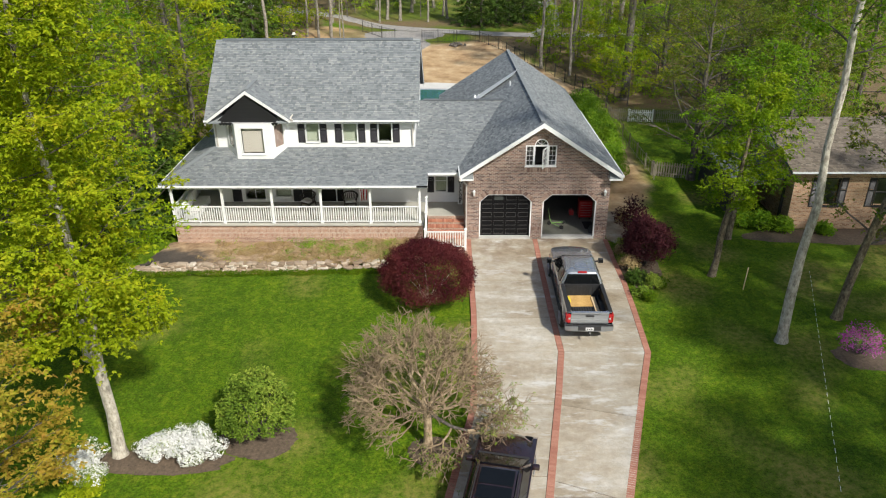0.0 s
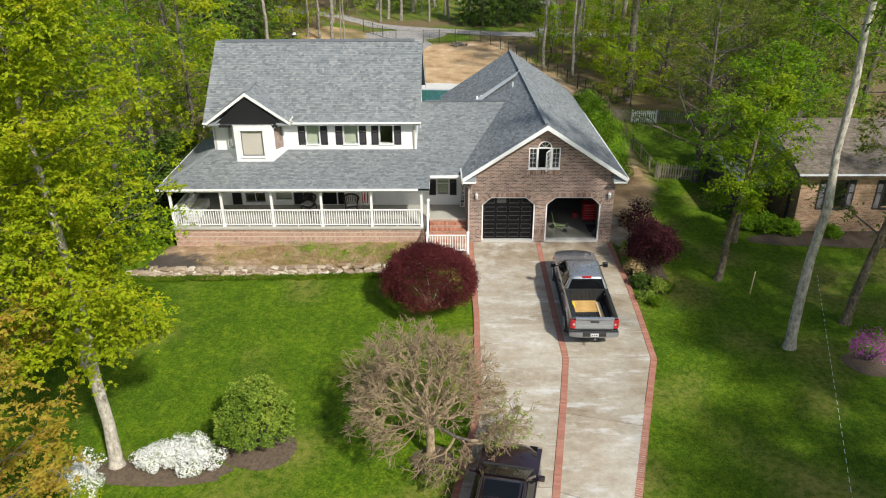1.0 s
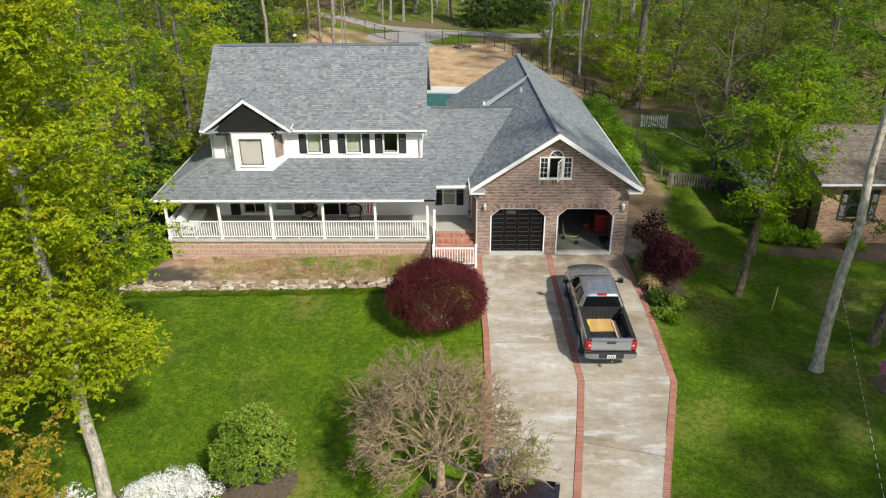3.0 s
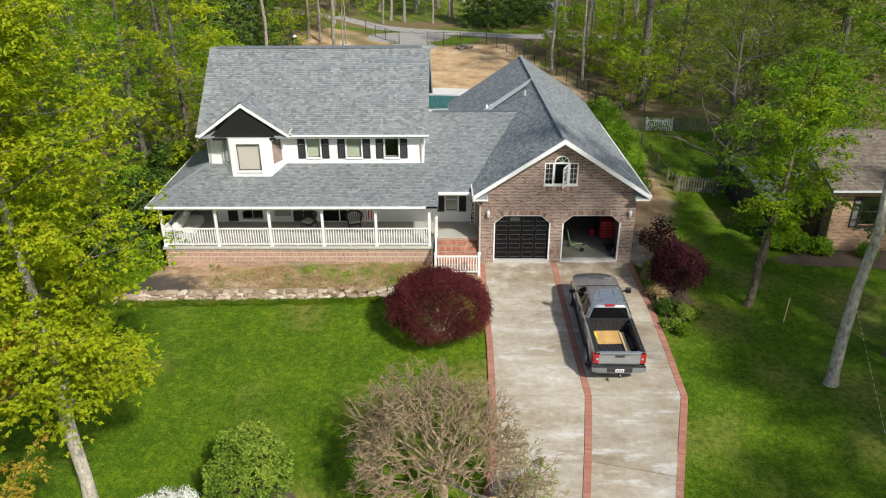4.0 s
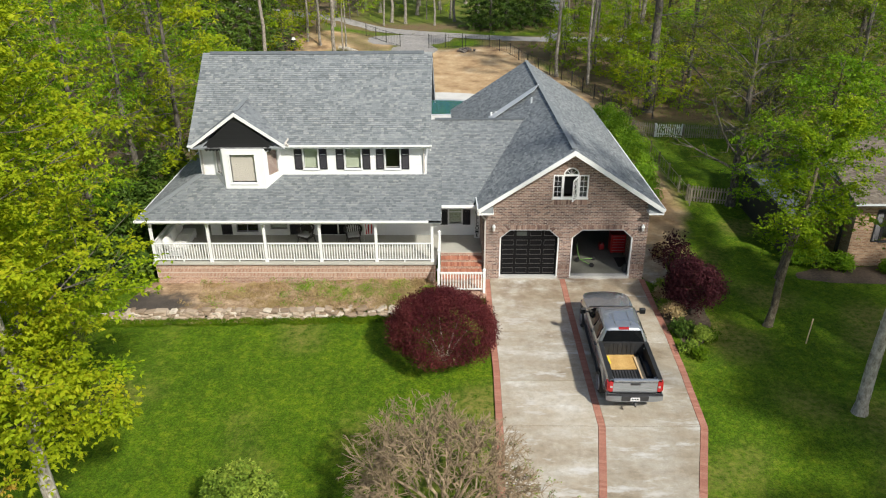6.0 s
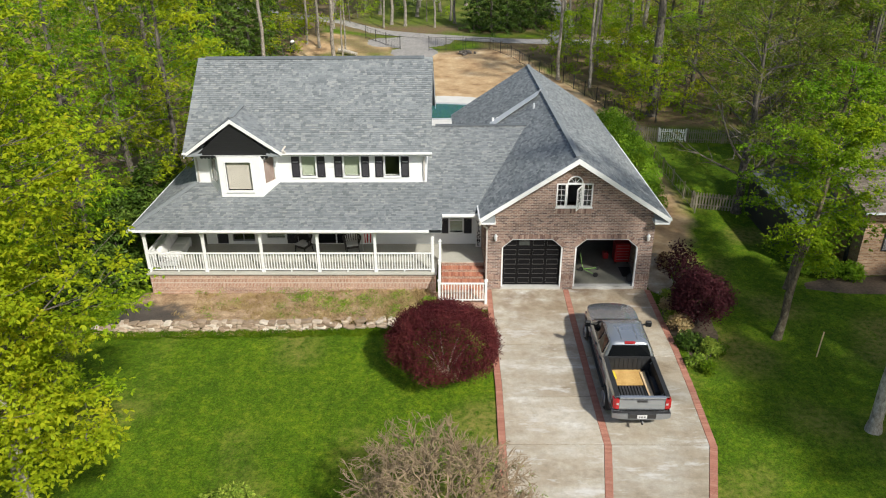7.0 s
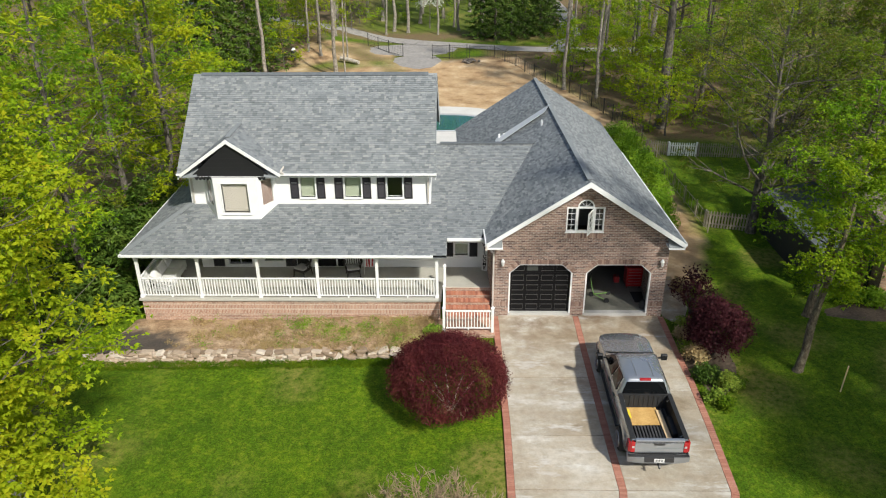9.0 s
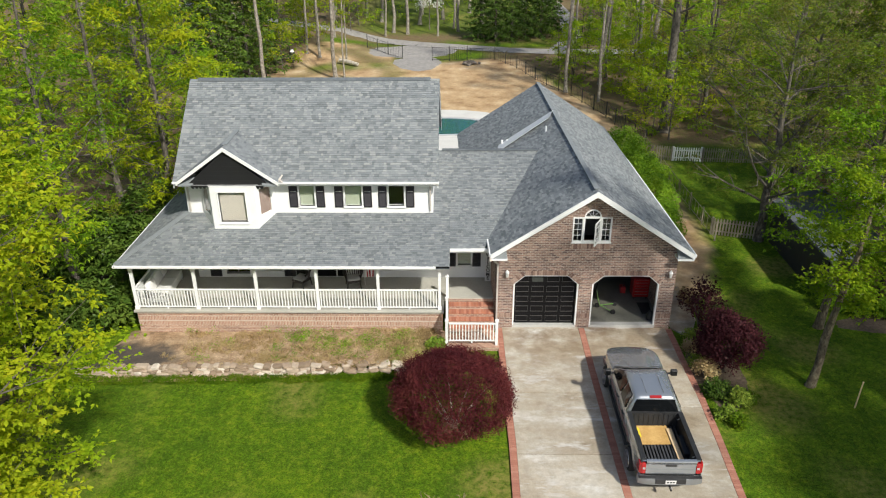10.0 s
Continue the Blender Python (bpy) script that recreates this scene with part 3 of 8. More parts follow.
def zone(x, y):
    """Bare dirt, leaf litter, worn grass: each 0 to 1."""
    wob = 1.3 * noise.noise((x * 0.16, y * 0.16, 0.3)) + 0.5 * noise.noise((x * 0.7, y * 0.7, 2.1))
    dirt = smooth01((y - 58.5 + wob) / 1.5) * smooth01((89 + 5.5 * smooth01((-7 - x) / 2) + 2.5 * wob - y) / 2) * smooth01((x + 21 + wob) / 1.5)
    dirt *= smooth01(((16.1 - 0.27 * (y - 50)) + 0.5 * wob - x) / 0.8)
    side = smooth01((y - 37.0 + wob * 0.6) / 1.0) * smooth01((60 - y) / 2) * smooth01((x - 7.0) / 0.5) * smooth01((min(12.0, 10.3 + 0.27 * (y - 37)) + 0.3 * wob - x) / 0.5)
    dirt *= 1 - 0.88 * smooth01((-5.5 - x + wob) / 4) * smooth01((y - 78) / 4) * smooth01(0.8 + 1.6 * noise.noise((x * 0.3, y * 0.3, 4.4)))
    dirt = max(dirt, side)
    litter = max(smooth01((-x - 15.5 + wob) / 2.0) * smooth01((y - 27 + wob) / 3),
                 smooth01((y - 96 + wob * 2) / 4) * (1 - 0.75 * smooth01((x + 16) / 5) * smooth01((13 - x) / 4) * smooth01((y - 101) / 4)),
                 smooth01((x - 11.5 - 0.02 * (y - 60) + wob) / 2) * smooth01((y - 60.5 + wob) / 2.5),
                 smooth01((x - 24 + wob) / 3) * smooth01((y - 47) / 3),
                 smooth01((x - (15.2 - 0.27 * (y - 50)) + 0.4 * wob) / 1.0) * smooth01((y - 59.5 + 0.5 * wob) / 2) * smooth01((96 - y) / 3))
    litter = max(litter, 0.8 * smooth01((-5.5 - x) / 4) * smooth01((y - 78) / 4) * smooth01((97 - y) / 3) * smooth01(0.6 + 2 * noise.noise((x * 0.25, y * 0.25, 8.1))))
    litter = max(litter, 0.9 * smooth01((y - 84 + wob) / 3) * smooth01((94.0 - y) / 1.5) * smooth01((x - 1 + wob) / 2.5))
    worn = smooth01(noise.noise((x * 0.35, y * 0.35, 7.7)) * 1.8 + 0.05)
    worn = max(worn, 0.8 * smooth01((1.9 - math.hypot(x - 14, y - 26)) / 1.5))
    return dirt, litter, worn


gx = axis_steps(-700, 700, -34, 34, 0.6)
gy = axis_steps(-700, 900, 8, 112, 0.6)
gv, gcol = [], []
for y in gy:
    for x in gx:
        gv.append((x, y, ground_z(x, y) + 0.03 * noise.noise((x * 0.8, y * 0.8, 0))))
        gcol.append(zone(x, y))
nx = len(gx)
gme = bpy.data.meshes.new("ground")
gme.from_pydata(gv, [], [(j * nx + i, j * nx + i + 1, (j + 1) * nx + i + 1, (j + 1) * nx + i) for j in range(len(gy) - 1) for i in range(nx - 1)])
ca = gme.color_attributes.new("soil", "FLOAT_COLOR", "POINT")
ca.data.foreach_set("color", [k for c in gcol for k in (*c, 1.0)])
gme.polygons.foreach_set("use_smooth", [True] * len(gme.polygons))


def ground_mat():
    m, nd, ln, bs = nodes_of("lawn_and_soil")
    nt = m.node_tree
    at = nd.new("ShaderNodeAttribute")
    at.attribute_name = "soil"
    sp = nd.new("ShaderNodeSeparateColor")
    ln.new(at.outputs["Color"], sp.inputs[0])
    fine, mid, big = noise_tex(nt, 14, 5, rough=0.85), noise_tex(nt, 4.2, 5, rough=0.7), noise_tex(nt, 0.33, 4)
    patch = noise_tex(nt, 1.1, 5, rough=0.7)
    g = ramp(nt, mid.outputs[0], [(0.25, (0.036, 0.083, 0.003)), (0.5, (0.07, 0.128, 0.005)), (0.72, (0.138, 0.182, 0.012))])
    gm = nd.new("ShaderNodeNewGeometry")
    mp = nd.new("ShaderNodeMapping")
    mp.inputs["Rotation"].default_value = (0, 0, math.radians(24))
    mp.inputs["Scale"].default_value = (2.2, 0.12, 1)
    ln.new(gm.outputs["Position"], mp.inputs[0])
    mow = noise_tex(nt, 1.0, 4, mp.outputs[0], 0.6)
    g = mix(nt, 0.4, g, ramp(nt, mow.outputs[0], [(0.36, (0.4, 0.42, 0.4)), (0.64, (0.62, 0.6, 0.54))]), "OVERLAY")
    g = mix(nt, 0.85, g, ramp(nt, fine.outputs[0], [(0.38, (0.2, 0.21, 0.2)), (0.62, (0.8, 0.79, 0.71))]), "OVERLAY")
    g = mix(nt, 0.7, g, ramp(nt, patch.outputs[0], [(0.3, (0.34, 0.4, 0.36)), (0.5, (0.5, 0.5, 0.5)), (0.7, (0.68, 0.63, 0.5))]), "OVERLAY")
    g = mix(nt, 0.55, g, ramp(nt, big.outputs[0], [(0.32, (0.3, 0.36, 0.34)), (0.68, (0.68, 0.64, 0.52))]), "OVERLAY")
    wf = nd.new("ShaderNodeMath")
    wf.operation = "MULTIPLY"
    ln.new(sp.outputs[2], wf.inputs[0])
    ln.new(ramp(nt, mid.outputs[0], [(0.33, (0, 0, 0)), (0.64, (0.95, 0.95, 0.95))]), wf.inputs[1])
    g = mix(nt, wf.outputs[0], g, (0.23, 0.2, 0.055))
    d = ramp(nt, noise_tex(nt, 0.5, 6, rough=0.62).outputs[0], [(0.28, (0.22, 0.135, 0.075)), (0.44, (0.41, 0.275, 0.15)), (0.58, (0.5, 0.36, 0.21)), (0.7, (0.6, 0.48, 0.33))])
    d = mix(nt, 0.5, d, ramp(nt, mid.outputs[0], [(0.3, (0.34, 0.34, 0.34)), (0.7, (0.64, 0.64, 0.64))]), "OVERLAY")
    l = ramp(nt, mid.outputs[0], [(0.3, (0.08, 0.055, 0.033)), (0.5, (0.185, 0.125, 0.074)), (0.63, (0.1, 0.125, 0.027)), (0.8, (0.25, 0.175, 0.105))])
    c = mix(nt, sp.outputs[1], g, l)
    c = mix(nt, sp.outputs[0], c, d)
    ln.new(c, bs.inputs["Base Color"])
    bs.inputs["Roughness"].default_value = 0.95
    bs.inputs["Specular IOR Level"].default_value = 0.15
    bump(nt, bs, mix(nt, 0.5, fine.outputs[0], mid.outputs[0]), 0.8, 0.06)
    return m


gme.materials.append(ground_mat())
tagged(new("ground", gme), "green mown lawn with bare dirt yard and leaf-littered woodland floor", "ground", kind="structure")


# ---- driveway ----
def interp(pts, y):
    for (y0, x0), (y1, x1) in zip(pts, pts[1:]):
        if y0 >= y >= y1:
            return x0 + (x1 - x0) * (y0 - y) / (y0 - y1)
    return pts[-1][1]


EDGE_L = [(35.75, 0.62), (28.7, 0.72), (24.5, 0.66), (22.0, 0.55), (17.5, -0.35), (6.0, -2.7)]
EDGE_C = [(35.75, 4.06), (28.7, 4.09), (25.56, 4.13), (22.72, 3.67), (17.7, 2.77), (6.0, 0.7)]
EDGE_R = [(35.75, 7.68), (31.2, 7.77), (28.7, 7.7), (25.56, 7.56), (22.73, 6.7), (17.7, 5.2), (6.0, 1.9)]


def concrete_mat():
    m, nd, ln, bs = nodes_of("driveway_concrete")
    nt = m.node_tree
    g = nd.new("ShaderNodeNewGeometry")
    mp = nd.new("ShaderNodeMapping")
    mp.inputs["Scale"].default_value = (0.65, 1.2, 1)
    ln.new(g.outputs["Position"], mp.inputs[0])
    a, b2, c2 = noise_tex(nt, 0.6, 6, mp.outputs[0], 0.66), noise_tex(nt, 4.0, 5, rough=0.7), noise_tex(nt, 40, 3)
    tone = nd.new("ShaderNodeObjectInfo").outputs["Random"]
    c = ramp(nt, a.outputs[0], [(0.3, (0.255, 0.21, 0.15)), (0.44, (0.35, 0.305, 0.24)), (0.58, (0.41, 0.38, 0.325)), (0.68, (0.56, 0.55, 0.525))])
    pt = noise_tex(nt, 0.22, 3)
    c = mix(nt, 0.6, c, ramp(nt, pt.outputs[0], [(0.36, (0.4, 0.365, 0.31)), (0.62, (0.62, 0.63, 0.64))]), "OVERLAY")
    c = mix(nt, 0.6, c, ramp(nt, b2.outputs[0], [(0.3, (0.36, 0.355, 0.34)), (0.7, (0.64, 0.64, 0.64))]), "OVERLAY")
    c = mix(nt, 0.35, c, ramp(nt, tone, [(0.0, (0.36, 0.345, 0.32)), (1.0, (0.68, 0.69, 0.71))]), "OVERLAY")
    c = mix(nt, 0.25, c, ramp(nt, c2.outputs[0], [(0.3, (0.3, 0.3, 0.3)), (0.7, (0.7, 0.7, 0.7))]), "OVERLAY")
    mq = nd.new("ShaderNodeMapping")
    mq.inputs["Scale"].default_value = (0.55, 1.7, 1)
    mq.inputs["Location"].default_value = (3.1, 7.7, 0)
    ln.new(g.outputs["Position"], mq.inputs[0])
    bloom = noise_tex(nt, 0.9, 7, mq.outputs[0], 0.68)
    c = mix(nt, ramp(nt, bloom.outputs[0], [(0.55, (0, 0, 0)), (0.63, (0.6, 0.6, 0.6)), (0.72, (0.85, 0.85, 0.85))]), c, (0.6, 0.59, 0.565))
    c = mix(nt, ramp(nt, noise_tex(nt, 0.45, 5, rough=0.6).outputs[0], [(0.5, (0, 0, 0)), (0.7, (0.5, 0.5, 0.5))]), c, (0.36, 0.3, 0.215))
    sp = nd.new("ShaderNodeSeparateXYZ")
    ln.new(g.outputs["Position"], sp.inputs[0])
    # noisy patches mixed to brown, stronger towards the garage
    mr = nd.new("ShaderNodeMapRange")
    mr.inputs["From Min"].default_value, mr.inputs["From Max"].default_value = 31.5, 35.6
    ln.new(sp.outputs[1], mr.inputs["Value"])
    soil = nd.new("ShaderNodeMath")
    soil.operation = "MULTIPLY"
    ln.new(mr.outputs[0], soil.inputs[0])
    ln.new(ramp(nt, noise_tex(nt, 1.3, 6, rough=0.65).outputs[0], [(0.38, (0, 0, 0)), (0.62, (0.95, 0.95, 0.95))]), soil.inputs[1])
    c = mix(nt, soil.outputs[0], c, (0.21, 0.15, 0.095))
    ln.new(c, bs.inputs["Base Color"])
    ln.new(ramp(nt, a.outputs[0], [(0.35, (0.75, 0.75, 0.75)), (0.7, (0.45, 0.45, 0.45))]), bs.inputs["Roughness"])
    bump(nt, bs, c2.outputs[0], 0.2, 0.006)
    return m


M_CONC = concrete_mat()
drive = thing("driveway", "pale stained concrete driveway in slabs with red brick bands", "driveway", kind="structure")
bed = Build()
for y0, y1 in zip([35.75, 31.2, 28.7, 25.56, 22.0, 17.6, 12.0], [31.2, 28.7, 25.56, 22.0, 17.6, 12.0, 6.0]):
    p = [(interp(EDGE_L, y0) - 0.12, y0, -0.012), (interp(EDGE_R, y0) + 0.12, y0, -0.012), (interp(EDGE_R, y1) + 0.12, y1, -0.012), (interp(EDGE_L, y1) - 0.12, y1, -0.012)]
    bed.prism(p, (0, 0, -0.3))
bed.part("sub_base", M_MULCH, drive)


def slabs(left, right, cuts, skew):
    for (y0, y1), sk0, sk1 in zip(zip(cuts, cuts[1:]), skew, skew[1:]):
        b = Build()
        ys = sorted({y0, y1, *[k for k, _ in left + right if y1 < k < y0]}, reverse=True)
        lp = [(interp(left, k) + 0.13, k - 0.018 * (k == y0) + 0.018 * (k == y1), 0.0) for k in ys]
        rp = [(interp(right, k) - 0.13, k + (sk0 if k == y0 else 0) + (sk1 if k == y1 else 0) - 0.018 * (k == y0) + 0.018 * (k == y1), 0.0) for k in ys]
        b.prism([Vector((p[0], p[1], 0.014)) for p in lp] + [Vector((p[0], p[1], 0.014)) for p in rp[::-1]], (0, 0, -0.12))
        b.part("slab", M_CONC, drive)


slabs(EDGE_L, EDGE_C, [35.75, 31.4, 28.1, 25.56, 22.2, 18.6, 14.5, 10.0, 6.0], [0] * 9)
slabs(EDGE_C, EDGE_R, [35.75, 30.6, 25.56, 22.17, 18.4, 14.5, 10.0, 6.0], [0, 0, 0, -0.7, -0.9, -0.9, -0.9, 0])
def apron_z(y):
    return 0.0155 + 0.078 * smooth01((y - 33.0) / 2.8)


for el_, er_ in ((EDGE_L, EDGE_C), (EDGE_C, EDGE_R)):
    b = Build()
    ys = [33.0 + 2.785 * k / 8 for k in range(9)]
    b.add([(interp(el_, min(y, 35.75)) + 0.13, y, apron_z(y)) for y in ys] + [(interp(er_, min(y, 35.75)) - 0.13, y, apron_z(y)) for y in ys] + [(interp(el_, min(y, 35.75)) + 0.13, y, -0.1) for y in ys] + [(interp(er_, min(y, 35.75)) - 0.13, y, -0.1) for y in ys],
          [(k, k + 1, k + 10, k + 9) for k in range(8)] + [(k + 18, k + 19, k + 1, k) for k in range(8)] + [(k + 9, k + 10, k + 28, k + 27) for k in range(8)])
    b.part("apron", M_CONC, drive, smooth=True)
paver = Build().box(-0.122, -0.047, -0.06, 0.122, 0.047, 0.0).mesh("brick", M_PAVER, bevel=0.006, seg=1)
rp = random.Random(4)
for edge, tag in ((EDGE_L, "edge"), (EDGE_C, "middle"), (EDGE_R, "edge")):
    band = thing("brick_band", "red brick paver band along the " + tag + " of the driveway", "paving", kind="structure")
    y = 35.7
    while y > 6.1:
        x, x2 = interp(edge, y), interp(edge, y - 0.1)
        ob = new("brick", paver)
        ob.parent = band
        ob.matrix_local = pose(x, y - 0.05, apron_z(y) + 0.003 + rp.uniform(-0.003, 0.003), 0, 0, math.degrees(math.atan2(x - x2, 0.1)) * -1 + rp.uniform(-1.5, 1.5))
        y -= 0.1
walkway = Build().prism([(7.85, 35.9, 0), (8.5, 35.2, 0), (9.1, 36.6, 0), (9.1, 39.5, 0), (7.85, 39.5, 0)], (0, 0, -0.2))
walkway.part("side_path", M_CONC, drive)

# ---- house ----
house = thing("house", "white two-storey house with brick garage wing and grey shingle roofs", "house")
SL = 0.31                                   # slope of the porch roof


def porch_z(y):
    return 3.2 + SL * (y - 35.0)


def wing(p):
    """The garage wing runs slightly askew to the front."""
    return (p[0] - 0.04 * (p[1] - 35.3), p[1], p[2])


X0, X1, YF, YB = -12.68, -2.17, 38.3, 45.4
ups = [(-7.83, -7.2), (-5.9, -5.2), (-4.05, -3.4)]
up_holes = [(a, c, 4.55, 5.62) for a, c in ups]
low_holes = [(-11.42, -10.37, 1.26, 3.0), (-9.78, -8.94, 1.3, 3.0), (-7.37, -6.11, 1.12, 3.0)]
b = holed(Build(), X0, X1, 0.0, 5.9, YF, YF + 0.2, up_holes + low_holes)
b.part("front_wall", M_SIDING, house)
Build().box(X0, YF + 0.2, 0, X0 + 0.2, YB, 5.9).part("side_wall", M_SIDING, house)
Build().box(X1 - 0.2, YF + 0.2, 0, X1, YB, 5.9).part("side_wall", M_SIDING, house)
Build().box(X0, YB, 0, X1, YB + 0.2, 5.9).part("back_wall", M_SIDING, house)
for x in (X0, X1 - 0.2):
    Build().prism([(x, YF, 5.9), (x, 41.85, 8.95), (x, YB + 0.2, 5.9)], (0.2, 0, 0)).part("gable_wall", M_SIDING, house)
Build().box(X0 + 0.2, YF + 0.2, 3.3, X1 - 0.2, YB, 3.45).part("upper_floor", M_ROOM, house)
Build().box(X0 + 0.2, YF + 0.2, 5.75, X1 - 0.2, YB, 5.85).part("ceiling", M_ROOM, house)
Build().box(X0 + 0.2, YF + 2.6, 0.9, X1 - 0.2, YF + 2.7, 5.75).part("inner_wall", M_ROOM, house)


def slab_roof(name, pts, thick=0.14, warp=None, mat=None):
    return Build(warp).prism(pts, (0, 0, -thick)).part(name, mat or M_CAP, house)


# main roof
RX0, RX1, EY, EZ, RY, RZ = -12.98, -1.93, 37.88, 5.82, 41.85, 9.12
sl = math.hypot(RY - EY, RZ - EZ)
r = slab_roof("main_roof", [(RX0, EY, EZ), (RX1, EY, EZ), (RX1, RY, RZ), (RX0, RY, RZ)])
shingled("shingle", (RX0, EY, EZ), (1, 0, 0), (0, RY - EY, RZ - EZ), sl, lambda q: (0, RX1 - RX0), M_SHINGLE, r, 1)
r = slab_roof("main_roof_back", [(RX0, 2 * RY - EY, EZ), (RX0, RY, RZ), (RX1, RY, RZ), (RX1, 2 * RY - EY, EZ)])
shingled("shingle", (RX1, 2 * RY - EY, EZ), (-1, 0, 0), (0, EY - RY, RZ - EZ), sl, lambda q: (0, RX1 - RX0), M_SHINGLE, r, 2, 0.3)
b = Build()
x = RX0 + 0.0
b.prism([(RX0 + 0.35, RY - 0.14, RZ - 0.05), (RX0 + 0.35, RY, RZ + 0.07), (RX0 + 0.35, RY + 0.14, RZ - 0.05)], (RX1 - RX0 - 0.75, 0, 0))
b.part("ridge_vent", M_CAP, house)
Build().box(RX0 - 0.02, EY - 0.1, EZ - 0.1, RX1 + 0.03, EY - 0.005, EZ - 0.005).part("gutter", M_WHITE, house, bevel=0.015)
Build().box(RX0, EY, EZ - 0.2, RX1, YF, EZ - 0.155).part("soffit", M_WHITE, house)
for x in (RX0 + 0.004, RX1 - 0.032):
    for yy, s in ((EY, 1), (2 * RY - EY, -1)):
        Build().prism([(x, yy, EZ - 0.3), (x, yy, EZ - 0.142), (x, RY, RZ - 0.142), (x, RY, RZ - 0.3)], (0.028, 0, 0)).part("rake_board", M_WHITE, house)

# dormer gable over the bay
DX, DY, DZ, DE = -10.57, 37.42, 7.42, 5.95
DW = 2.05
yr = EY + (DZ - EZ) / ((RZ - EZ) / (RY - EY))
for s in (-1, 1):
    ye = EY + (DE - EZ) / ((RZ - EZ) / (RY - EY))
    r = slab_roof("dormer_roof", [(DX + s * DW, DY, DE), (DX, DY, DZ), (DX, yr, DZ), (DX + s * DW, ye, DE)], 0.1)
    ln_ = math.hypot(DW, DZ - DE)
    o, uv = ((DX + DW, DY, DE), (0, 1, 0)) if s > 0 else ((DX - DW, DY, DE), (0, 1, 0))
    shingled("shingle", o, uv, (-s * DW, 0, DZ - DE), ln_, lambda q: (0, (ye - DY) + (yr - ye) * q / ln_), M_SHINGLE, r, 5 + s)
    Build().prism([(DX + s * (DW + 0.06), DY, DE - 0.15), (DX + s * (DW + 0.06), DY, DE - 0.0), (DX, DY, DZ + 0.03), (DX, DY, DZ - 0.14)], (0, -0.03, 0)).part("rake_board", M_WHITE, house)
    Build().prism([(DX + s * DW, DY + 0.0, DE - 0.12), (DX + s * 1.42, DY + 0.0, DE - 0.12), (DX + s * 1.42, DY + 0.5, DE + 0.24), (DX + s * DW, DY + 0.5, DE + 0.1)], (0, 0, -0.06)).part("roof_return", M_SHINGLE, house)
Build().beam((DX, DY + 0.35, DZ + 0.03), (DX, yr + 0.1, DZ + 0.03), 0.2, 0.03).part("ridge_cap", M_SHINGLEB, house)
Build().prism([(DX - 1.75, DY + 0.1, DE - 0.2), (DX + 1.75, DY + 0.1, DE - 0.2), (DX, DY + 0.1, DZ - 0.16)], (0, 0.06, 0)).part("gable_face", M_BLACKSID, house, "black-painted gable face")
b = Build()
for i in range(19):
    cx = DX - 1.42 + 2.84 * i / 18
    b.prism([(cx - 0.079, DY - 0.02, DE - 0.13), (cx - 0.079, DY - 0.02, DE - 0.19), (cx - 0.03, DY - 0.02, DE - 0.265), (cx + 0.03, DY - 0.02, DE - 0.265), (cx + 0.079, DY - 0.02, DE - 0.19), (cx + 0.079, DY - 0.02, DE - 0.13)], (0, 0.04, 0))
b.part("scalloped_trim", M_BLACKSID, house)


# windows
def window(parent, x0, x1, z0, z1, y, blind=None, mullions=(), shutters=True, depth=0.1, rail=True, fw=0.05, paint=M_WHITE):
    w = new("window")
    w.parent = parent
    b = Build()
    for q in ((x0 - fw, z0 - fw, x1 + fw, z0), (x0 - fw, z1, x1 + fw, z1 + fw), (x0 - fw, z0, x0, z1), (x1, z0, x1 + fw, z1)):
        b.box(q[0], y - 0.03, q[1], q[2], y + depth, q[3])
    if rail:
        b.box(x0, y + 0.02, (z0 + z1) / 2 - 0.02, x1, y + 0.06, (z0 + z1) / 2 + 0.02)
    for kind_, pos in mullions:
        if kind_ == "v":
            b.box(pos - 0.012, y + 0.02, z0, pos + 0.012, y + 0.05, z1)
        else:
            b.box(x0, y + 0.02, pos - 0.012, x1, y + 0.05, pos + 0.012)
    b.part("window_frame", paint, w)
    Build().box(x0 - 0.08, y - 0.06, z0 - fw - 0.04, x1 + 0.08, y + 0.02, z0 - fw).part("sill", paint, w)
    g = Build().box(x0, y + 0.065, z0, x1, y + 0.071, z1).part("pane", M_GLASS, w)
    g.visible_shadow = False
    if blind:
        Build().box(x0, y + 0.13, z0, x1, y + 0.14, z1).part("blind", blind, w)
    if shutters:
        for sx in (x0 - 0.08 - 0.36, x1 + 0.08):
            shutter(w, sx, sx + 0.36, z0 - 0.06, z1 + 0.06, y)
    return w


def shutter(parent, x0, x1, z0, z1, y):
    b = Build()
    b.box(x0, y - 0.035, z0, x1, y - 0.002, z0 + 0.06).box(x0, y - 0.035, z1 - 0.06, x1, y - 0.002, z1)
    b.box(x0, y - 0.035, z0 + 0.06, x0 + 0.05, y - 0.002, z1 - 0.06).box(x1 - 0.05, y - 0.035, z0 + 0.06, x1, y - 0.002, z1 - 0.06)
    zm = z0 + (z1 - z0) * 0.57
    b.box(x0 + 0.05, y - 0.035, zm - 0.03, x1 - 0.05, y - 0.002, zm + 0.03)
    z = z0 + 0.075
    while z < z1 - 0.08:
        if abs(z - zm) > 0.045:
            b.prism([(x0 + 0.05, y - 0.03, z), (x0 + 0.05, y - 0.005, z + 0.03), (x0 + 0.05, y - 0.002, z + 0.022), (x0 + 0.05, y - 0.024, z - 0.006)], (x1 - x0 - 0.1, 0, 0))
        z += 0.042
    b.part("shutter", M_SHUTTER, parent, "dark slatted shutter")


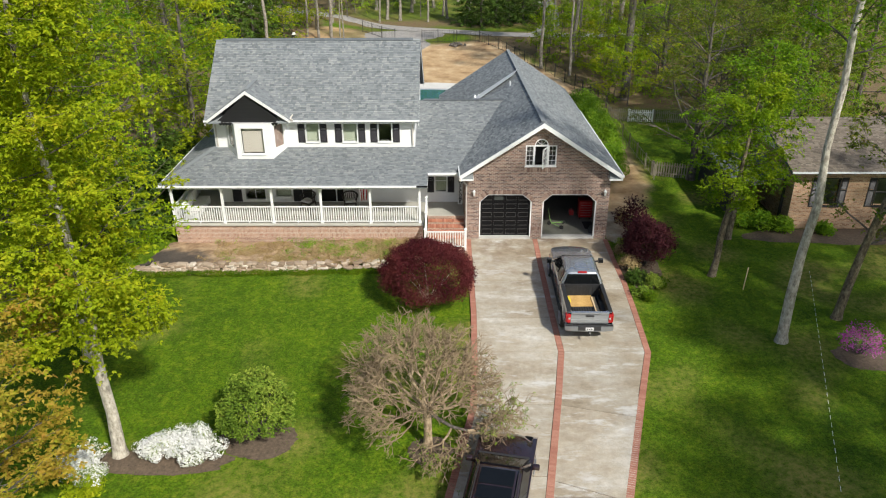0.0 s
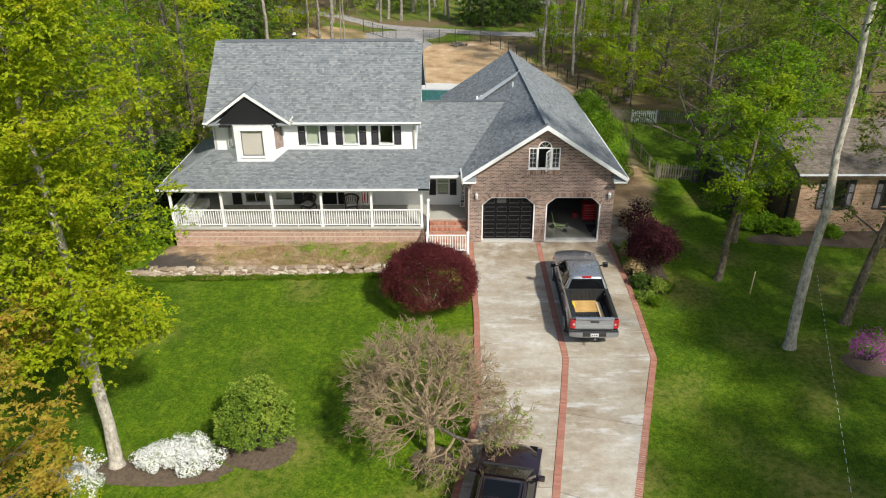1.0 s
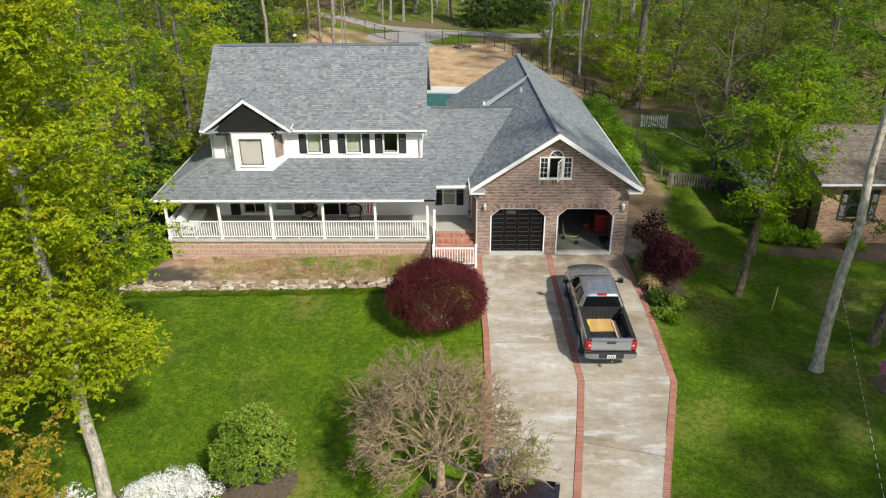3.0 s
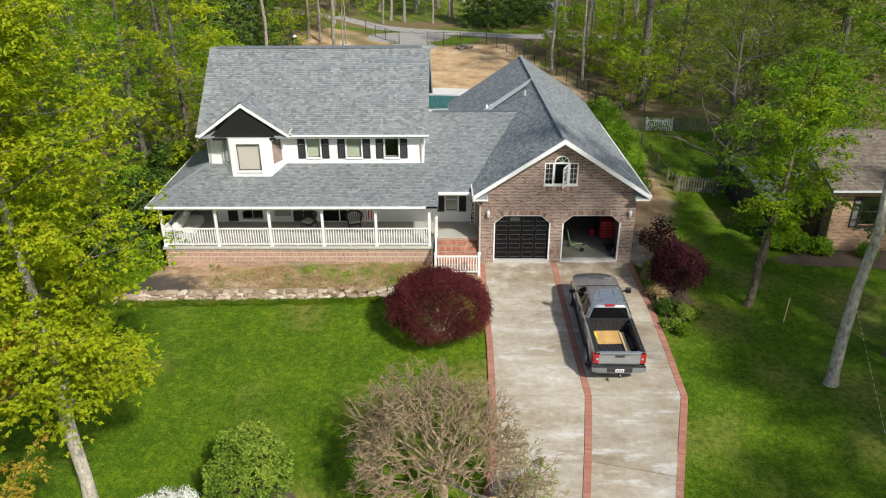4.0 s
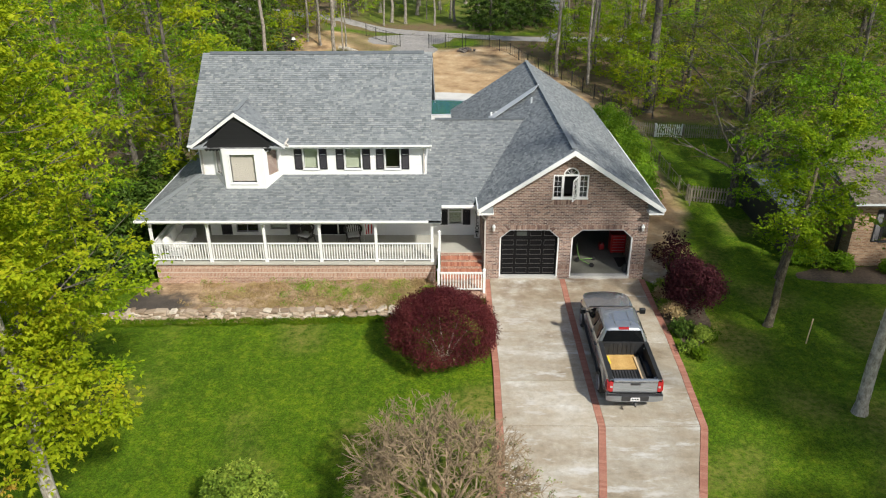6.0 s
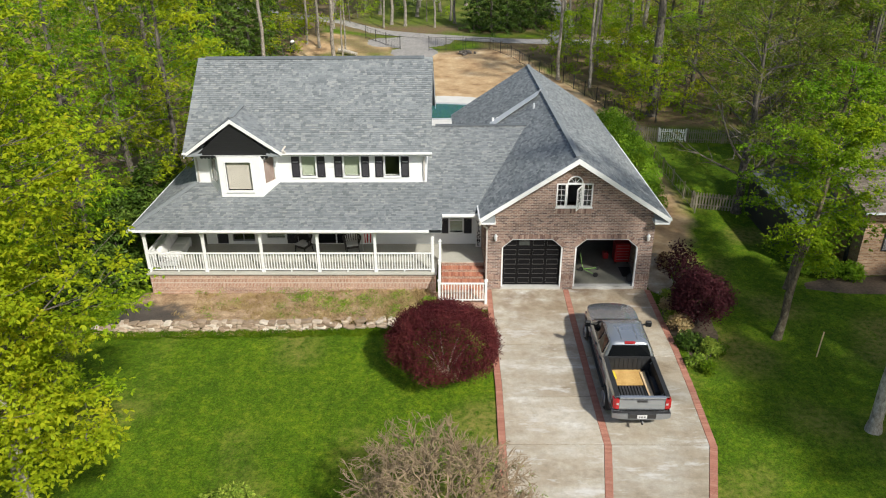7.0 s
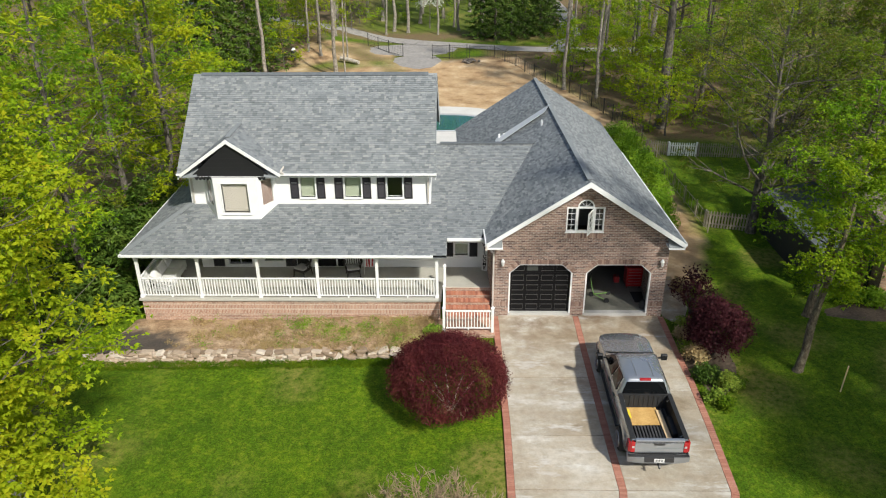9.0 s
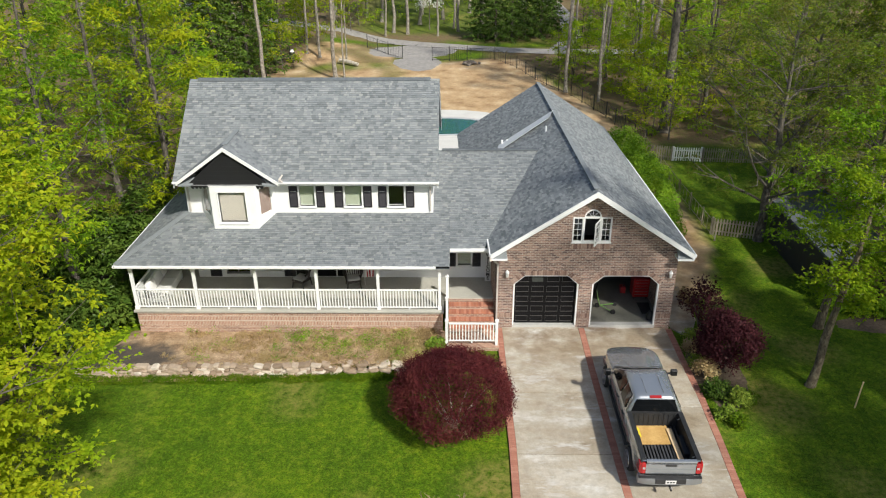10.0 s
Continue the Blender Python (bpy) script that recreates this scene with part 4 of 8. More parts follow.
for (a, c, z0, z1), bl in zip(up_holes, (M_BLINDG, M_BLINDG, None)):
    window(house, a, c, z0, z1, YF, bl, rail=False, fw=0.04)

# bay
BY, BXL, BXR, BXIL, BXIR = 37.3, -11.3, -9.45, -12.05, -8.88
bayz0, bayz1 = 3.85, 5.76
b = holed(Build(), BXL, BXR, bayz0, bayz1, BY, BY + 0.1, [(-10.96, -9.86, 4.25, 5.56)])
b.part("bay_front", M_WHITE, house)
window(house, -10.96, -9.86, 4.25, 5.56, BY, M_BLIND, shutters=False, rail=False, fw=0.06)
for xa, xb in ((BXIL, BXL), (BXIR, BXR)):
    e0, e1 = Vector((xa, YF, 0)), Vector((xb, BY, 0))
    d = e1 - e0
    inn = Vector((0.06 if xa < xb else -0.06, 0.06, 0))
    for f0, f1, za, zb in ((0, 0.22, bayz0, bayz1), (0.78, 1, bayz0, bayz1), (0.22, 0.78, bayz0, 4.45), (0.22, 0.78, 5.6, bayz1)):
        p0, p1 = e0 + d * f0, e0 + d * f1
        Build().prism([p0 + Vector((0, 0, za)), p1 + Vector((0, 0, za)), p1 + inn + Vector((0, 0, za)), p0 + inn + Vector((0, 0, za))], (0, 0, zb - za)).part("bay_side", M_WHITE, house)
    p0, p1 = e0 + d * 0.22 + inn * 0.6, e0 + d * 0.78 + inn * 0.6
    Build().prism([p0 + Vector((0, 0, 4.45)), p1 + Vector((0, 0, 4.45)), p1 + Vector((0, 0, 5.6)), p0 + Vector((0, 0, 5.6))], inn * 0.1).part("bay_pane", M_GLASS, house).visible_shadow = False
    p0, p1 = p0 + inn * 0.35, p1 + inn * 0.35
    Build().prism([p0 + Vector((0, 0, 4.45)), p1 + Vector((0, 0, 4.45)), p1 + Vector((0, 0, 5.6)), p0 + Vector((0, 0, 5.6))], inn * 0.1).part("blind", M_BLINDSHADE, house)
Build().prism([(BXIL, YF, bayz1), (BXL, BY, bayz1), (BXR, BY, bayz1), (BXIR, YF, bayz1)], (0, 0, 0.05)).part("bay_soffit", M_WHITE, house)
Build().box(-12.3, DY + 0.02, 5.75, -8.8, YF, 5.8).part("dormer_soffit", M_WHITE, house)

# porch roof with its hip, the link roof and their shingles
PX0, PX1, PY = -14.8, -1.45, 35.22
hipx, hipy = X0, YF
r = slab_roof("porch_roof", [(PX0, PY, porch_z(PY)), (PX1, PY, porch_z(PY)), (PX1, YF + 0.05, porch_z(YF + 0.05)), (hipx, YF + 0.05, porch_z(YF + 0.05))])
cosP = math.hypot(1, SL)
shingled("shingle", (PX0, PY, porch_z(PY)), (1, 0, 0), (0, 1, SL), (YF - PY) * cosP, lambda q: ((hipx - PX0) * q / ((YF - PY) * cosP), PX1 - PX0), M_SHINGLE, r, 11, singles=(-5.0, 34.6, 3.1))
hz = porch_z(YF)
sx = (hz - porch_z(PY)) / (hipx - PX0)
r = slab_roof("porch_roof_side", [(PX0, PY, porch_z(PY)), (hipx, YF, hz), (hipx, 45.6, hz), (PX0, 45.6, porch_z(PY))])
lx = math.hypot(hipx - PX0, hz - porch_z(PY))
shingled("shingle", (PX0, 45.6, porch_z(PY)), (0, -1, 0), (hipx - PX0, 0, hz - porch_z(PY)), lx, lambda q: (0, 45.6 - PY - (YF - PY) * q / lx), M_SHINGLE, r, 12)
Build().beam((PX0, PY, porch_z(PY) + 0.035), (hipx, YF, hz + 0.04), 0.28, 0.02).part("hip_cap", M_SHINGLEB, house)
LY, LZ, GX, GZ, GE = 42.6, porch_z(42.6), 4.18, 6.38, 3.75
gs = (GZ - GE) / (GX - 0.22)
EYE_Y = 36.22


def link_right(y):
    """Where the link roof meets the garage roof."""
    return GX - (GZ - porch_z(y)) / gs - 0.04 * (y - 35.3)


r = slab_roof("link_roof", [(PX1, EYE_Y, porch_z(EYE_Y)), (link_right(EYE_Y) + 0.05, EYE_Y, porch_z(EYE_Y)), (link_right(LY) + 0.05, LY, LZ), (X1, LY, LZ), (X1, YF, porch_z(YF)), (PX1, YF, porch_z(YF))])


def link_span(q):
    y = EYE_Y + q / cosP
    return ((0 if y < YF else X1 - PX1), link_right(y) - PX1 + 0.03)


shingled("shingle_field", (PX1, EYE_Y, porch_z(EYE_Y)), (1, 0, 0), (0, 1, SL), (LY - EYE_Y) * cosP, link_span, M_SHINGLE, r, 13)
slab_roof("link_roof_back", [(X1, LY, LZ), (link_right(LY) + 0.6, LY, LZ), (0.6, 46.5, 4.2), (X1, 46.5, 4.2)])
Build().beam((X1 + 0.3, LY, LZ + 0.03), (link_right(LY) + 0.1, LY, LZ + 0.03), 0.26, 0.05).part("ridge_vent", M_CAP, house)
GZT = porch_z(PY) + 0.005
Build().box(PX0 - 0.06, PY - 0.1, GZT - 0.105, PX1 - 0.55, PY - 0.005, GZT).part("gutter", M_WHITE, house, bevel=0.015)
Build().box(PX0 - 0.11, PY - 0.1, GZT - 0.105, PX0 - 0.005, 45.6, GZT).part("gutter", M_WHITE, house, bevel=0.015)
Build().box(PX1 - 0.55, PY - 0.02, GZT - 0.085, PX1, PY, GZT - 0.005).part("drip_edge", M_BLACKP, house)
Build().box(PX1, EYE_Y - 0.1, porch_z(EYE_Y) - 0.13, 0.35, EYE_Y - 0.005, porch_z(EYE_Y)).part("gutter", M_WHITE, house, bevel=0.015)
Build().box(-14.45, 35.45, 2.98, -1.6, 35.6, 3.1).part("porch_beam", M_WHITE, house)
Build().box(-14.45, 35.6, 2.98, -14.3, 45.4, 3.1).part("porch_beam", M_WHITE, house)
Build().box(-14.45, 35.3, 3.08, PX1, YF, 3.12).part("porch_ceiling", M_WHITE, house)
Build().box(PX1, EYE_Y, 3.36, 0.4, YF, 3.4).part("entry_ceiling", M_WHITE, house)

# porch: plinth, floor, posts
b = Build().box(-14.42, 35.42, -0.3, -1.75, 35.62, 1.0).box(-14.42, 35.62, -0.3, -14.22, 45.4, 1.0).box(-1.95, 35.62, -0.3, -1.75, 36.5, 1.0)
b.part("plinth", M_BRICKRED, house, "red brick porch plinth")
Build().box(-14.52, 35.34, 1.0, -1.68, YF, 1.1).part("porch_floor", M_FLOOR, house, "grey concrete porch floor", bevel=0.012)
Build().box(-1.68, 36.5, 0.95, 0.44, YF, 1.1).part("entry_floor", M_FLOOR, house)
Build().box(-14.52, YF, 1.0, X0, 45.4, 1.1).part("porch_floor", M_FLOOR, house)

porch_posts = [-14.4, -11.85, -9.34, -6.86, -4.36, -1.86]
for x in porch_posts:
    b = Build().box(x - 0.06, 35.47, 1.1, x + 0.06, 35.59, 2.98).box(x - 0.08, 35.45, 1.1, x + 0.08, 35.61, 1.22).box(x - 0.08, 35.45, 2.86, x + 0.08, 35.61, 2.98)
    b.part("post", M_WHITE, house, bevel=0.008)
for y in (38.2, 41.0, 43.6):
    Build().box(-14.46, y - 0.06, 1.1, -14.34, y + 0.06, 2.98).part("post", M_WHITE, house, bevel=0.008)
bal = Build().box(-0.019, -0.019, 0, 0.019, 0.019, 0.78).mesh("baluster", M_WHITE)


def railing(a, c, z, parent_name="porch_railing", label="white painted railing with square balusters on the porch edge", feet=True, gap=0.118):
    a, c = Vector((*a, z)), Vector((*c, z))
    rail = thing(parent_name, label, "railing", "porch railings")
    up = Vector((0, 0, 1))
    d = (c - a)
    Build().beam(a + up * 0.9, c + up * 0.9, 0.085, 0.055).part("top_rail", M_WHITE, rail, bevel=0.01)
    Build().beam(a + up * 0.1, c + up * 0.1, 0.05, 0.045).part("bottom_rail", M_WHITE, rail)
    if feet:
        Build().box(-0.03, -0.03, 0, 0.03, 0.03, 0.08).part("foot", M_WHITE, rail).location = (a + c) / 2
    n = int(d.length / gap)
    for i in range(n):
        ob = new("baluster", bal)
        ob.parent = rail
        ob.location = a + d * ((i + 0.5) / n) + up * 0.11
    return rail


for a, c in zip(porch_posts, porch_posts[1:]):
    railing((a + 0.07, 35.53), (c - 0.07, 35.53), 1.1)
railing((-14.4, 35.6), (-14.4, 38.14), 1.1)
railing((-14.4, 38.26), (-14.4, 40.94), 1.1)
railing((-14.4, 41.06), (-14.4, 43.54), 1.1)

# entry steps
steps = thing("entry_steps", "red brick entry steps up to the porch", "steps")
brk = Build().box(-0.048, -0.15, -0.06, 0.048, 0.15, 0).mesh("brick", M_STEPBRICK, bevel=0.005, seg=1)
rs = random.Random(9)
for i in range(5):
    yt, zt = 36.47 - 0.29 * i, 1.1 - 0.185 * (i + 0)
    if i:
        Build().box(-1.5, yt, -0.2, 0.4, yt + 0.31, zt - 0.06).part("step", M_BRICKRED, steps)
        for k in range(18):
            ob = new("brick", brk)
            ob.parent = steps
            ob.matrix_local = pose(-1.44 + k * 0.1045, yt + 0.13, zt + rs.uniform(-0.003, 0.003), 0, 0, rs.uniform(-1, 1))
Build().box(-1.5, 34.2, -0.2, 0.55, 35.32, 0.12).part("landing", M_BRICKRED, steps)
Build().box(-1.5, 36.44, -0.2, 0.4, 36.52, 1.06).part("riser", M_BRICKRED, steps)


def newel(x, y, z, hgt):
    n = thing("newel_post", "white square newel post with a pointed cap beside the steps", "post", "newel posts")
    Build().box(x - 0.055, y - 0.055, z, x + 0.055, y + 0.055, z + hgt).part("shaft", M_WHITE, n, bevel=0.006)
    Build().box(x - 0.075, y - 0.075, z + hgt, x + 0.075, y + 0.075, z + hgt + 0.03).add(
        [(x - 0.06, y - 0.06, z + hgt + 0.03), (x + 0.06, y - 0.06, z + hgt + 0.03), (x + 0.06, y + 0.06, z + hgt + 0.03), (x - 0.06, y + 0.06, z + hgt + 0.03), (x, y, z + hgt + 0.12)],
        [(0, 1, 4), (1, 2, 4), (2, 3, 4), (3, 0, 4), (3, 2, 1, 0)]).part("cap", M_WHITE, n)
    return n


newel(-1.56, 36.5, 1.1, 1.0), newel(-1.56, 34.4, 0.1, 1.15), newel(0.44, 34.4, 0.1, 1.15), newel(-1.56, 35.45, 0.5, 1.2)
railing((-1.48, 34.4), (0.38, 34.4), 0.22, "step_railing", "white picket railing across the foot of the steps")
st = thing("stair_railing", "white sloping stair railing beside the brick steps", "railing", "porch railings")
Build().beam((-1.56, 36.45, 1.98), (-1.56, 34.45, 1.05), 0.07, 0.055).part("top_rail", M_WHITE, st)
Build().beam((-1.56, 36.45, 1.25), (-1.56, 34.45, 0.35), 0.05, 0.045).part("bottom_rail", M_WHITE, st)
for i in range(15):
    f = (i + 0.5) / 15
    ob = new("baluster", bal)
    ob.parent = st
    ob.location = (-1.56, 36.45 - 2.0 * f, 1.25 - 0.9 * f)
    ob.scale = (1, 1, 0.9)

# entry wall behind the steps
b = holed(Build(), X1, 0.44, 0.9, 4.1, YF - 0.0, YF + 0.2, [(-1.12, -0.55, 1.72, 2.9)])
b.part("entry_wall", M_SIDING, house)
window(house, -1.12, -0.55, 1.72, 2.9, YF, M_BLINDG)
Build().box(X1, YF + 2.6, 0.5, 0.44, YF + 2.7, 4.0).part("inner_wall", M_ROOM, house)

# lower front windows and the dark double door
window(house, -11.42, -10.37, 1.26, 3.0, YF, None, mullions=(("v", -10.9),), shutters=False)
for a in (-12.14, -8.83, -8.3):
    shutter(house, a, a + 0.5, 1.14, 3.0, YF)
window(house, -9.78, -8.94, 1.42, 3.0, YF, M_BLINDG, shutters=False)
Build().box(-9.78, YF + 0.03, 1.3, -8.94, YF + 0.09, 1.42).part("door_rail", M_WHITE, house)
b = Build()
b.box(-7.45, YF - 0.03, 1.12, -7.37, YF + 0.12, 3.0).box(-6.11, YF - 0.03, 1.12, -6.03, YF + 0.12, 3.0).box(-6.53, YF + 0.0, 1.12, -6.47, YF + 0.12, 3.0)
b.part("door_frame", M_WHITE, house)
for a, c in ((-7.37, -6.53), (-6.47, -6.11)):
    d_ = new("door")
    d_.parent = house
    Build().box(a, YF + 0.05, 1.12, c, YF + 0.1, 3.0).part("leaf", M_BLACKP, d_, "black front door leaf")

# garage wing
GF = 35.8
GL, GR = 0.44, 7.72
O1, O2, OT = (1.16, 3.82), (4.37, 7.1), 2.55
b = holed(Build(), GL, GR, -0.1, GE - 0.1, GF, GF + 0.25, [(*O1, -0.1, OT), (*O2, -0.1, OT)])
for a, c in (O1, O2):
    for s, x in ((1, a), (-1, c)):
        b.prism([(x, GF, OT), (x + s * 0.46, GF, OT), (x, GF, OT - 0.4)], (0, 0.25, 0))
W0, W1, WZ0, WZ1 = 3.4, 4.93, 4.05, 5.14
zl = GE - 0.1


def band(z0, z1, xl0, xr0, xl1, xr1):
    b.prism([(xl0, GF, z0), (xr0, GF, z0), (xr1, GF, z1), (xl1, GF, z1)], (0, 0.25, 0))


lim = lambda z: (max(GL, GX - (GZ - 0.14 - z) / gs), min(GR, GX + (GZ - 0.14 - z) / gs))
band(zl, WZ0, *lim(zl), *lim(WZ0))
band(WZ0, WZ1, lim(WZ0)[0], W0, lim(WZ1)[0], W0)
band(WZ0, WZ1, W1, lim(WZ0)[1], W1, lim(WZ1)[1])
AC, AR = 4.165, 0.34
band(WZ1, WZ1 + AR + 0.04, lim(WZ1)[0], AC - AR, lim(WZ1 + AR + 0.04)[0], AC - AR)
band(WZ1, WZ1 + AR + 0.04, AC + AR, lim(WZ1)[1], AC + AR, lim(WZ1 + AR + 0.04)[1])
for i in range(10):
    a0, a1 = math.pi * i / 10, math.pi * (i + 1) / 10
    p0, p1 = (AC + AR * math.cos(a0), WZ1 + AR * math.sin(a0)), (AC + AR * math.cos(a1), WZ1 + AR * math.sin(a1))
    zt = WZ1 + AR + 0.04
    b.prism([(p0[0], GF, p0[1]), (p0[0], GF, zt), (p1[0], GF, zt), (p1[0], GF, p1[1])], (0, 0.25, 0))
zt = WZ1 + AR + 0.04
b.prism([(lim(zt)[0], GF, zt), (lim(zt)[1], GF, zt), (GX, GF, GZ - 0.14)], (0, 0.25, 0))
b.part("garage_front", M_BRICK, house, "weathered red-brown brick garage front")
Build(wing).box(GL, GF + 0.25, -0.1, GL + 0.25, 51.8, 3.6).part("garage_side", M_BRICK, house)
Build(wing).box(GR - 0.25, GF + 0.25, -0.1, GR, 51.8, 3.6).part("garage_side", M_BRICK, house)
Build(wing).box(GL, 44.0, -0.1, GR, 44.2, 3.6).part("garage_back", M_GARWALL, house)
Build(wing).box(GL + 0.25, GF + 0.25, 3.0, GR - 0.25, 44.0, 3.1).part("garage_ceiling", M_GARWALL, house)
Build(wing).box(GL + 0.25, GF + 0.255, -0.1, GR - 0.25, 44.0, 0.2).part("garage_floor", M_GARFLOOR, house)
Build().box(O1[0] + 0.005, GF - 0.03, -0.1, O1[1] - 0.005, GF + 0.25, 0.205).part("threshold", M_THRESH, house)
Build().box(O2[0] + 0.005, GF - 0.03, -0.1, O2[1] - 0.005, GF + 0.25, 0.205).part("threshold", M_THRESH, house)
for side, xe in (("left", 0.22), ("right", 8.16)):
    s = -1 if xe < GX else 1
    ln_ = math.hypot(GX - 0.22, GZ - GE)
    r = slab_roof("garage_roof", [(xe, 35.3, GE), (xe, 46.6, GE), (GX, 46.6, GZ), (GX, 35.3, GZ)], 0.14, wing)
    shingled("shingle", (xe, 35.3, GE), (0, 1, 0), (GX - xe, 0, GZ - GE), ln_, lambda q: (0, 11.3), M_SHINGLEB, r, 20 + s, warp=wing)
    xr = -0.45 if s < 0 else 8.2
    gz2 = GZ + 0.02
    ze = gz2 - gs * abs(GX - xr)
    r = slab_roof("rear_roof", [(xr, 46.5, ze), (xr, 52.1, ze), (GX, 52.1, gz2), (GX, 46.5, gz2)], 0.14, wing)
    ln2 = math.hypot(GX - xr, gz2 - ze)
    shingled("shingle", (xr, 46.5, ze), (0, 1, 0), (GX - xr, 0, gz2 - ze), ln2, lambda q: (0, 5.6), M_SHINGLEB, r, 30 + s, warp=wing)
    if s < 0:
        Build(wing).prism([(GX - 0.05, 46.1, gz2 + 0.06), (GX - 0.4, 45.2, gz2 - 0.05), (GX - 2.95, 45.25, gz2 - gs * 2.95 + 0.06), (GX - 2.75, 46.1, gz2 - gs * 2.75 + 0.06)], (0, 0, 0.035)).part("step_flashing", M_FLASH, house)
    # rake board, gutter and boxed return
    Build().prism([(xe + s * 0.04, 35.3, GE - 0.2), (xe + s * 0.04, 35.3, GE + 0.0), (GX, 35.3, GZ + 0.03), (GX, 35.3, GZ - 0.2)], (0, -0.03, 0)).part("rake_board", M_WHITE, house)
    Build().prism([(xe, 35.3, GE - 0.2), (xe, 35.3, GE - 0.16), (GX, 35.3, GZ - 0.16), (GX, 35.3, GZ - 0.2)], (0, 0.5, 0)).part("rake_soffit", M_WHITE, house)
    Build(wing).box(xe, 35.3, GE - 0.13, xe + s * 0.1, 46.6, GE + 0.0).part("gutter", M_WHITE, house, bevel=0.015)
    Build().box(xe + s * 0.02, 35.28, GE - 0.27, xe - s * 0.62, 35.8, GE - 0.2).part("eave_return", M_WHITE, house)
    Build().prism([(xe, 35.32, GE - 0.2), (xe - s * 0.6, 35.32, GE - 0.2), (xe - s * 0.6, 35.8, GE + 0.12), (xe, 35.8, GE - 0.02)], (0, 0, -0.02)).part("return_roof", M_SHINGLEB, house)
Build(wing).beam((GX, 35.55, GZ + 0.045), (GX, 46.4, GZ + 0.045), 0.2, 0.03).part("ridge_cap", M_SHINGLEB, house)
Build(wing).beam((GX, 46.4, GZ + 0.06), (GX, 52.05, GZ + 0.06), 0.2, 0.03).part("ridge_cap", M_SHINGLEB, house)
Build(wing).prism([(-0.2, 51.8, 3.2), (8.5, 51.8, 3.2), (GX, 51.8, GZ - 0.15)], (0, 0.2, 0)).part("rear_gable", M_SIDING, house)
Build(wing).box(-0.2, 46.7, -0.1, 0.05, 51.8, 3.4).part("rear_side_wall", M_SIDING, house)
Build(wing).box(-0.2, 51.8, -0.1, 8.5, 52.0, 3.3).part("rear_back_wall", M_SIDING, house)


def ring_trim(o, y):
    """White jambs, chamfered corners and head of a garage opening."""
    a, c = o
    t, h = 0.06, 0.035
    for x in (a, c - t):
        Build().box(x, y - 0.02, 0.2, x + t, y + 0.14, OT - 0.4).part("door_trim", M_WHITE, house)
    b = Build().box(a + 0.46, y - 0.02, OT - h, c - 0.46, y + 0.14, OT)
    for s, x in ((1, a), (-1, c)):
        b.prism([(x, y - 0.02, OT - 0.4), (x + s * 0.46, y - 0.02, OT), (x + s * 0.46, y - 0.02, OT - h), (x + s * h, y - 0.02, OT - 0.42)], (0, 0.16, 0))
    b.part("head_trim", M_FLASH, house)


ring_trim(O1, GF + 0.02), ring_trim(O2, GF + 0.02)
gd = thing("garage_door", "closed black panelled sectional garage door", "garage door")
b = Build().box(O1[0] + 0.02, GF + 0.17, 0.207, O1[1] - 0.02, GF + 0.2, OT)
b.part("door_back", M_BLACKP, gd)
for row in range(5):
    z0 = 0.21 + row * 0.468
    sec = Build().box(O1[0] + 0.02, GF + 0.155, z0, O1[1] - 0.02, GF + 0.17, z0 + 0.456).part("section", M_BLACKP, gd)
    for col in range(4):
        xa = O1[0] + 0.14 + col * 0.62
        if row == 4 and col in (1,):
            Build().box(xa, GF + 0.145, z0 + 0.1, xa + 0.46, GF + 0.153, z0 + 0.37).part("door_pane", plain("greenish_glass", (0.03, 0.035, 0.033), (0.05, 0.06, 0.055), 2, 0.1), gd)
            continue
        p = Build()
        for q in ((xa, z0 + 0.09, xa + 0.5, z0 + 0.115), (xa, z0 + 0.34, xa + 0.5, z0 + 0.365), (xa, z0 + 0.115, xa + 0.008, z0 + 0.34), (xa + 0.492, z0 + 0.115, xa + 0.5, z0 + 0.34)):
            p.box(q[0], GF + 0.13, q[1], q[2], GF + 0.155, q[3])
        p.part("panel_moulding", M_MOULD, sec)

# palladian window in the gable
pw = new("window")
pw.parent = house
pw["label"] = "white arched three-part window with an open casement"
C0, C1 = 3.82, 4.51
b = Build()
for a, c in ((W0, C0), (C0, C1), (C1, W1)):
    b.box(a, GF - 0.03, WZ0, a + 0.05, GF + 0.1, WZ1).box(c - 0.05, GF - 0.03, WZ0, c, GF + 0.1, WZ1)
    b.box(a + 0.05, GF - 0.03, WZ0, c - 0.05, GF + 0.1, WZ0 + 0.05).box(a + 0.05, GF - 0.03, WZ1 - 0.05, c - 0.05, GF + 0.1, WZ1)
for i in range(10):
    a0, a1 = math.pi * i / 10, math.pi * (i + 1) / 10
    q = [(AC + rr * math.cos(t_), GF - 0.03, WZ1 + rr * math.sin(t_)) for rr, t_ in ((AR, a0), (AR, a1), (AR - 0.05, a1), (AR - 0.05, a0))]
    b.prism(q, (0, 0.13, 0))
for k in (1, 2, 3):
    t_ = math.pi * k / 4
    b.beam((AC, GF + 0.03, WZ1), (AC + (AR - 0.03) * math.cos(t_), GF + 0.03, WZ1 + (AR - 0.03) * math.sin(t_)), 0.014, 0.02, (0, 1, 0))
b.part("window_frame", M_WHITE, pw)
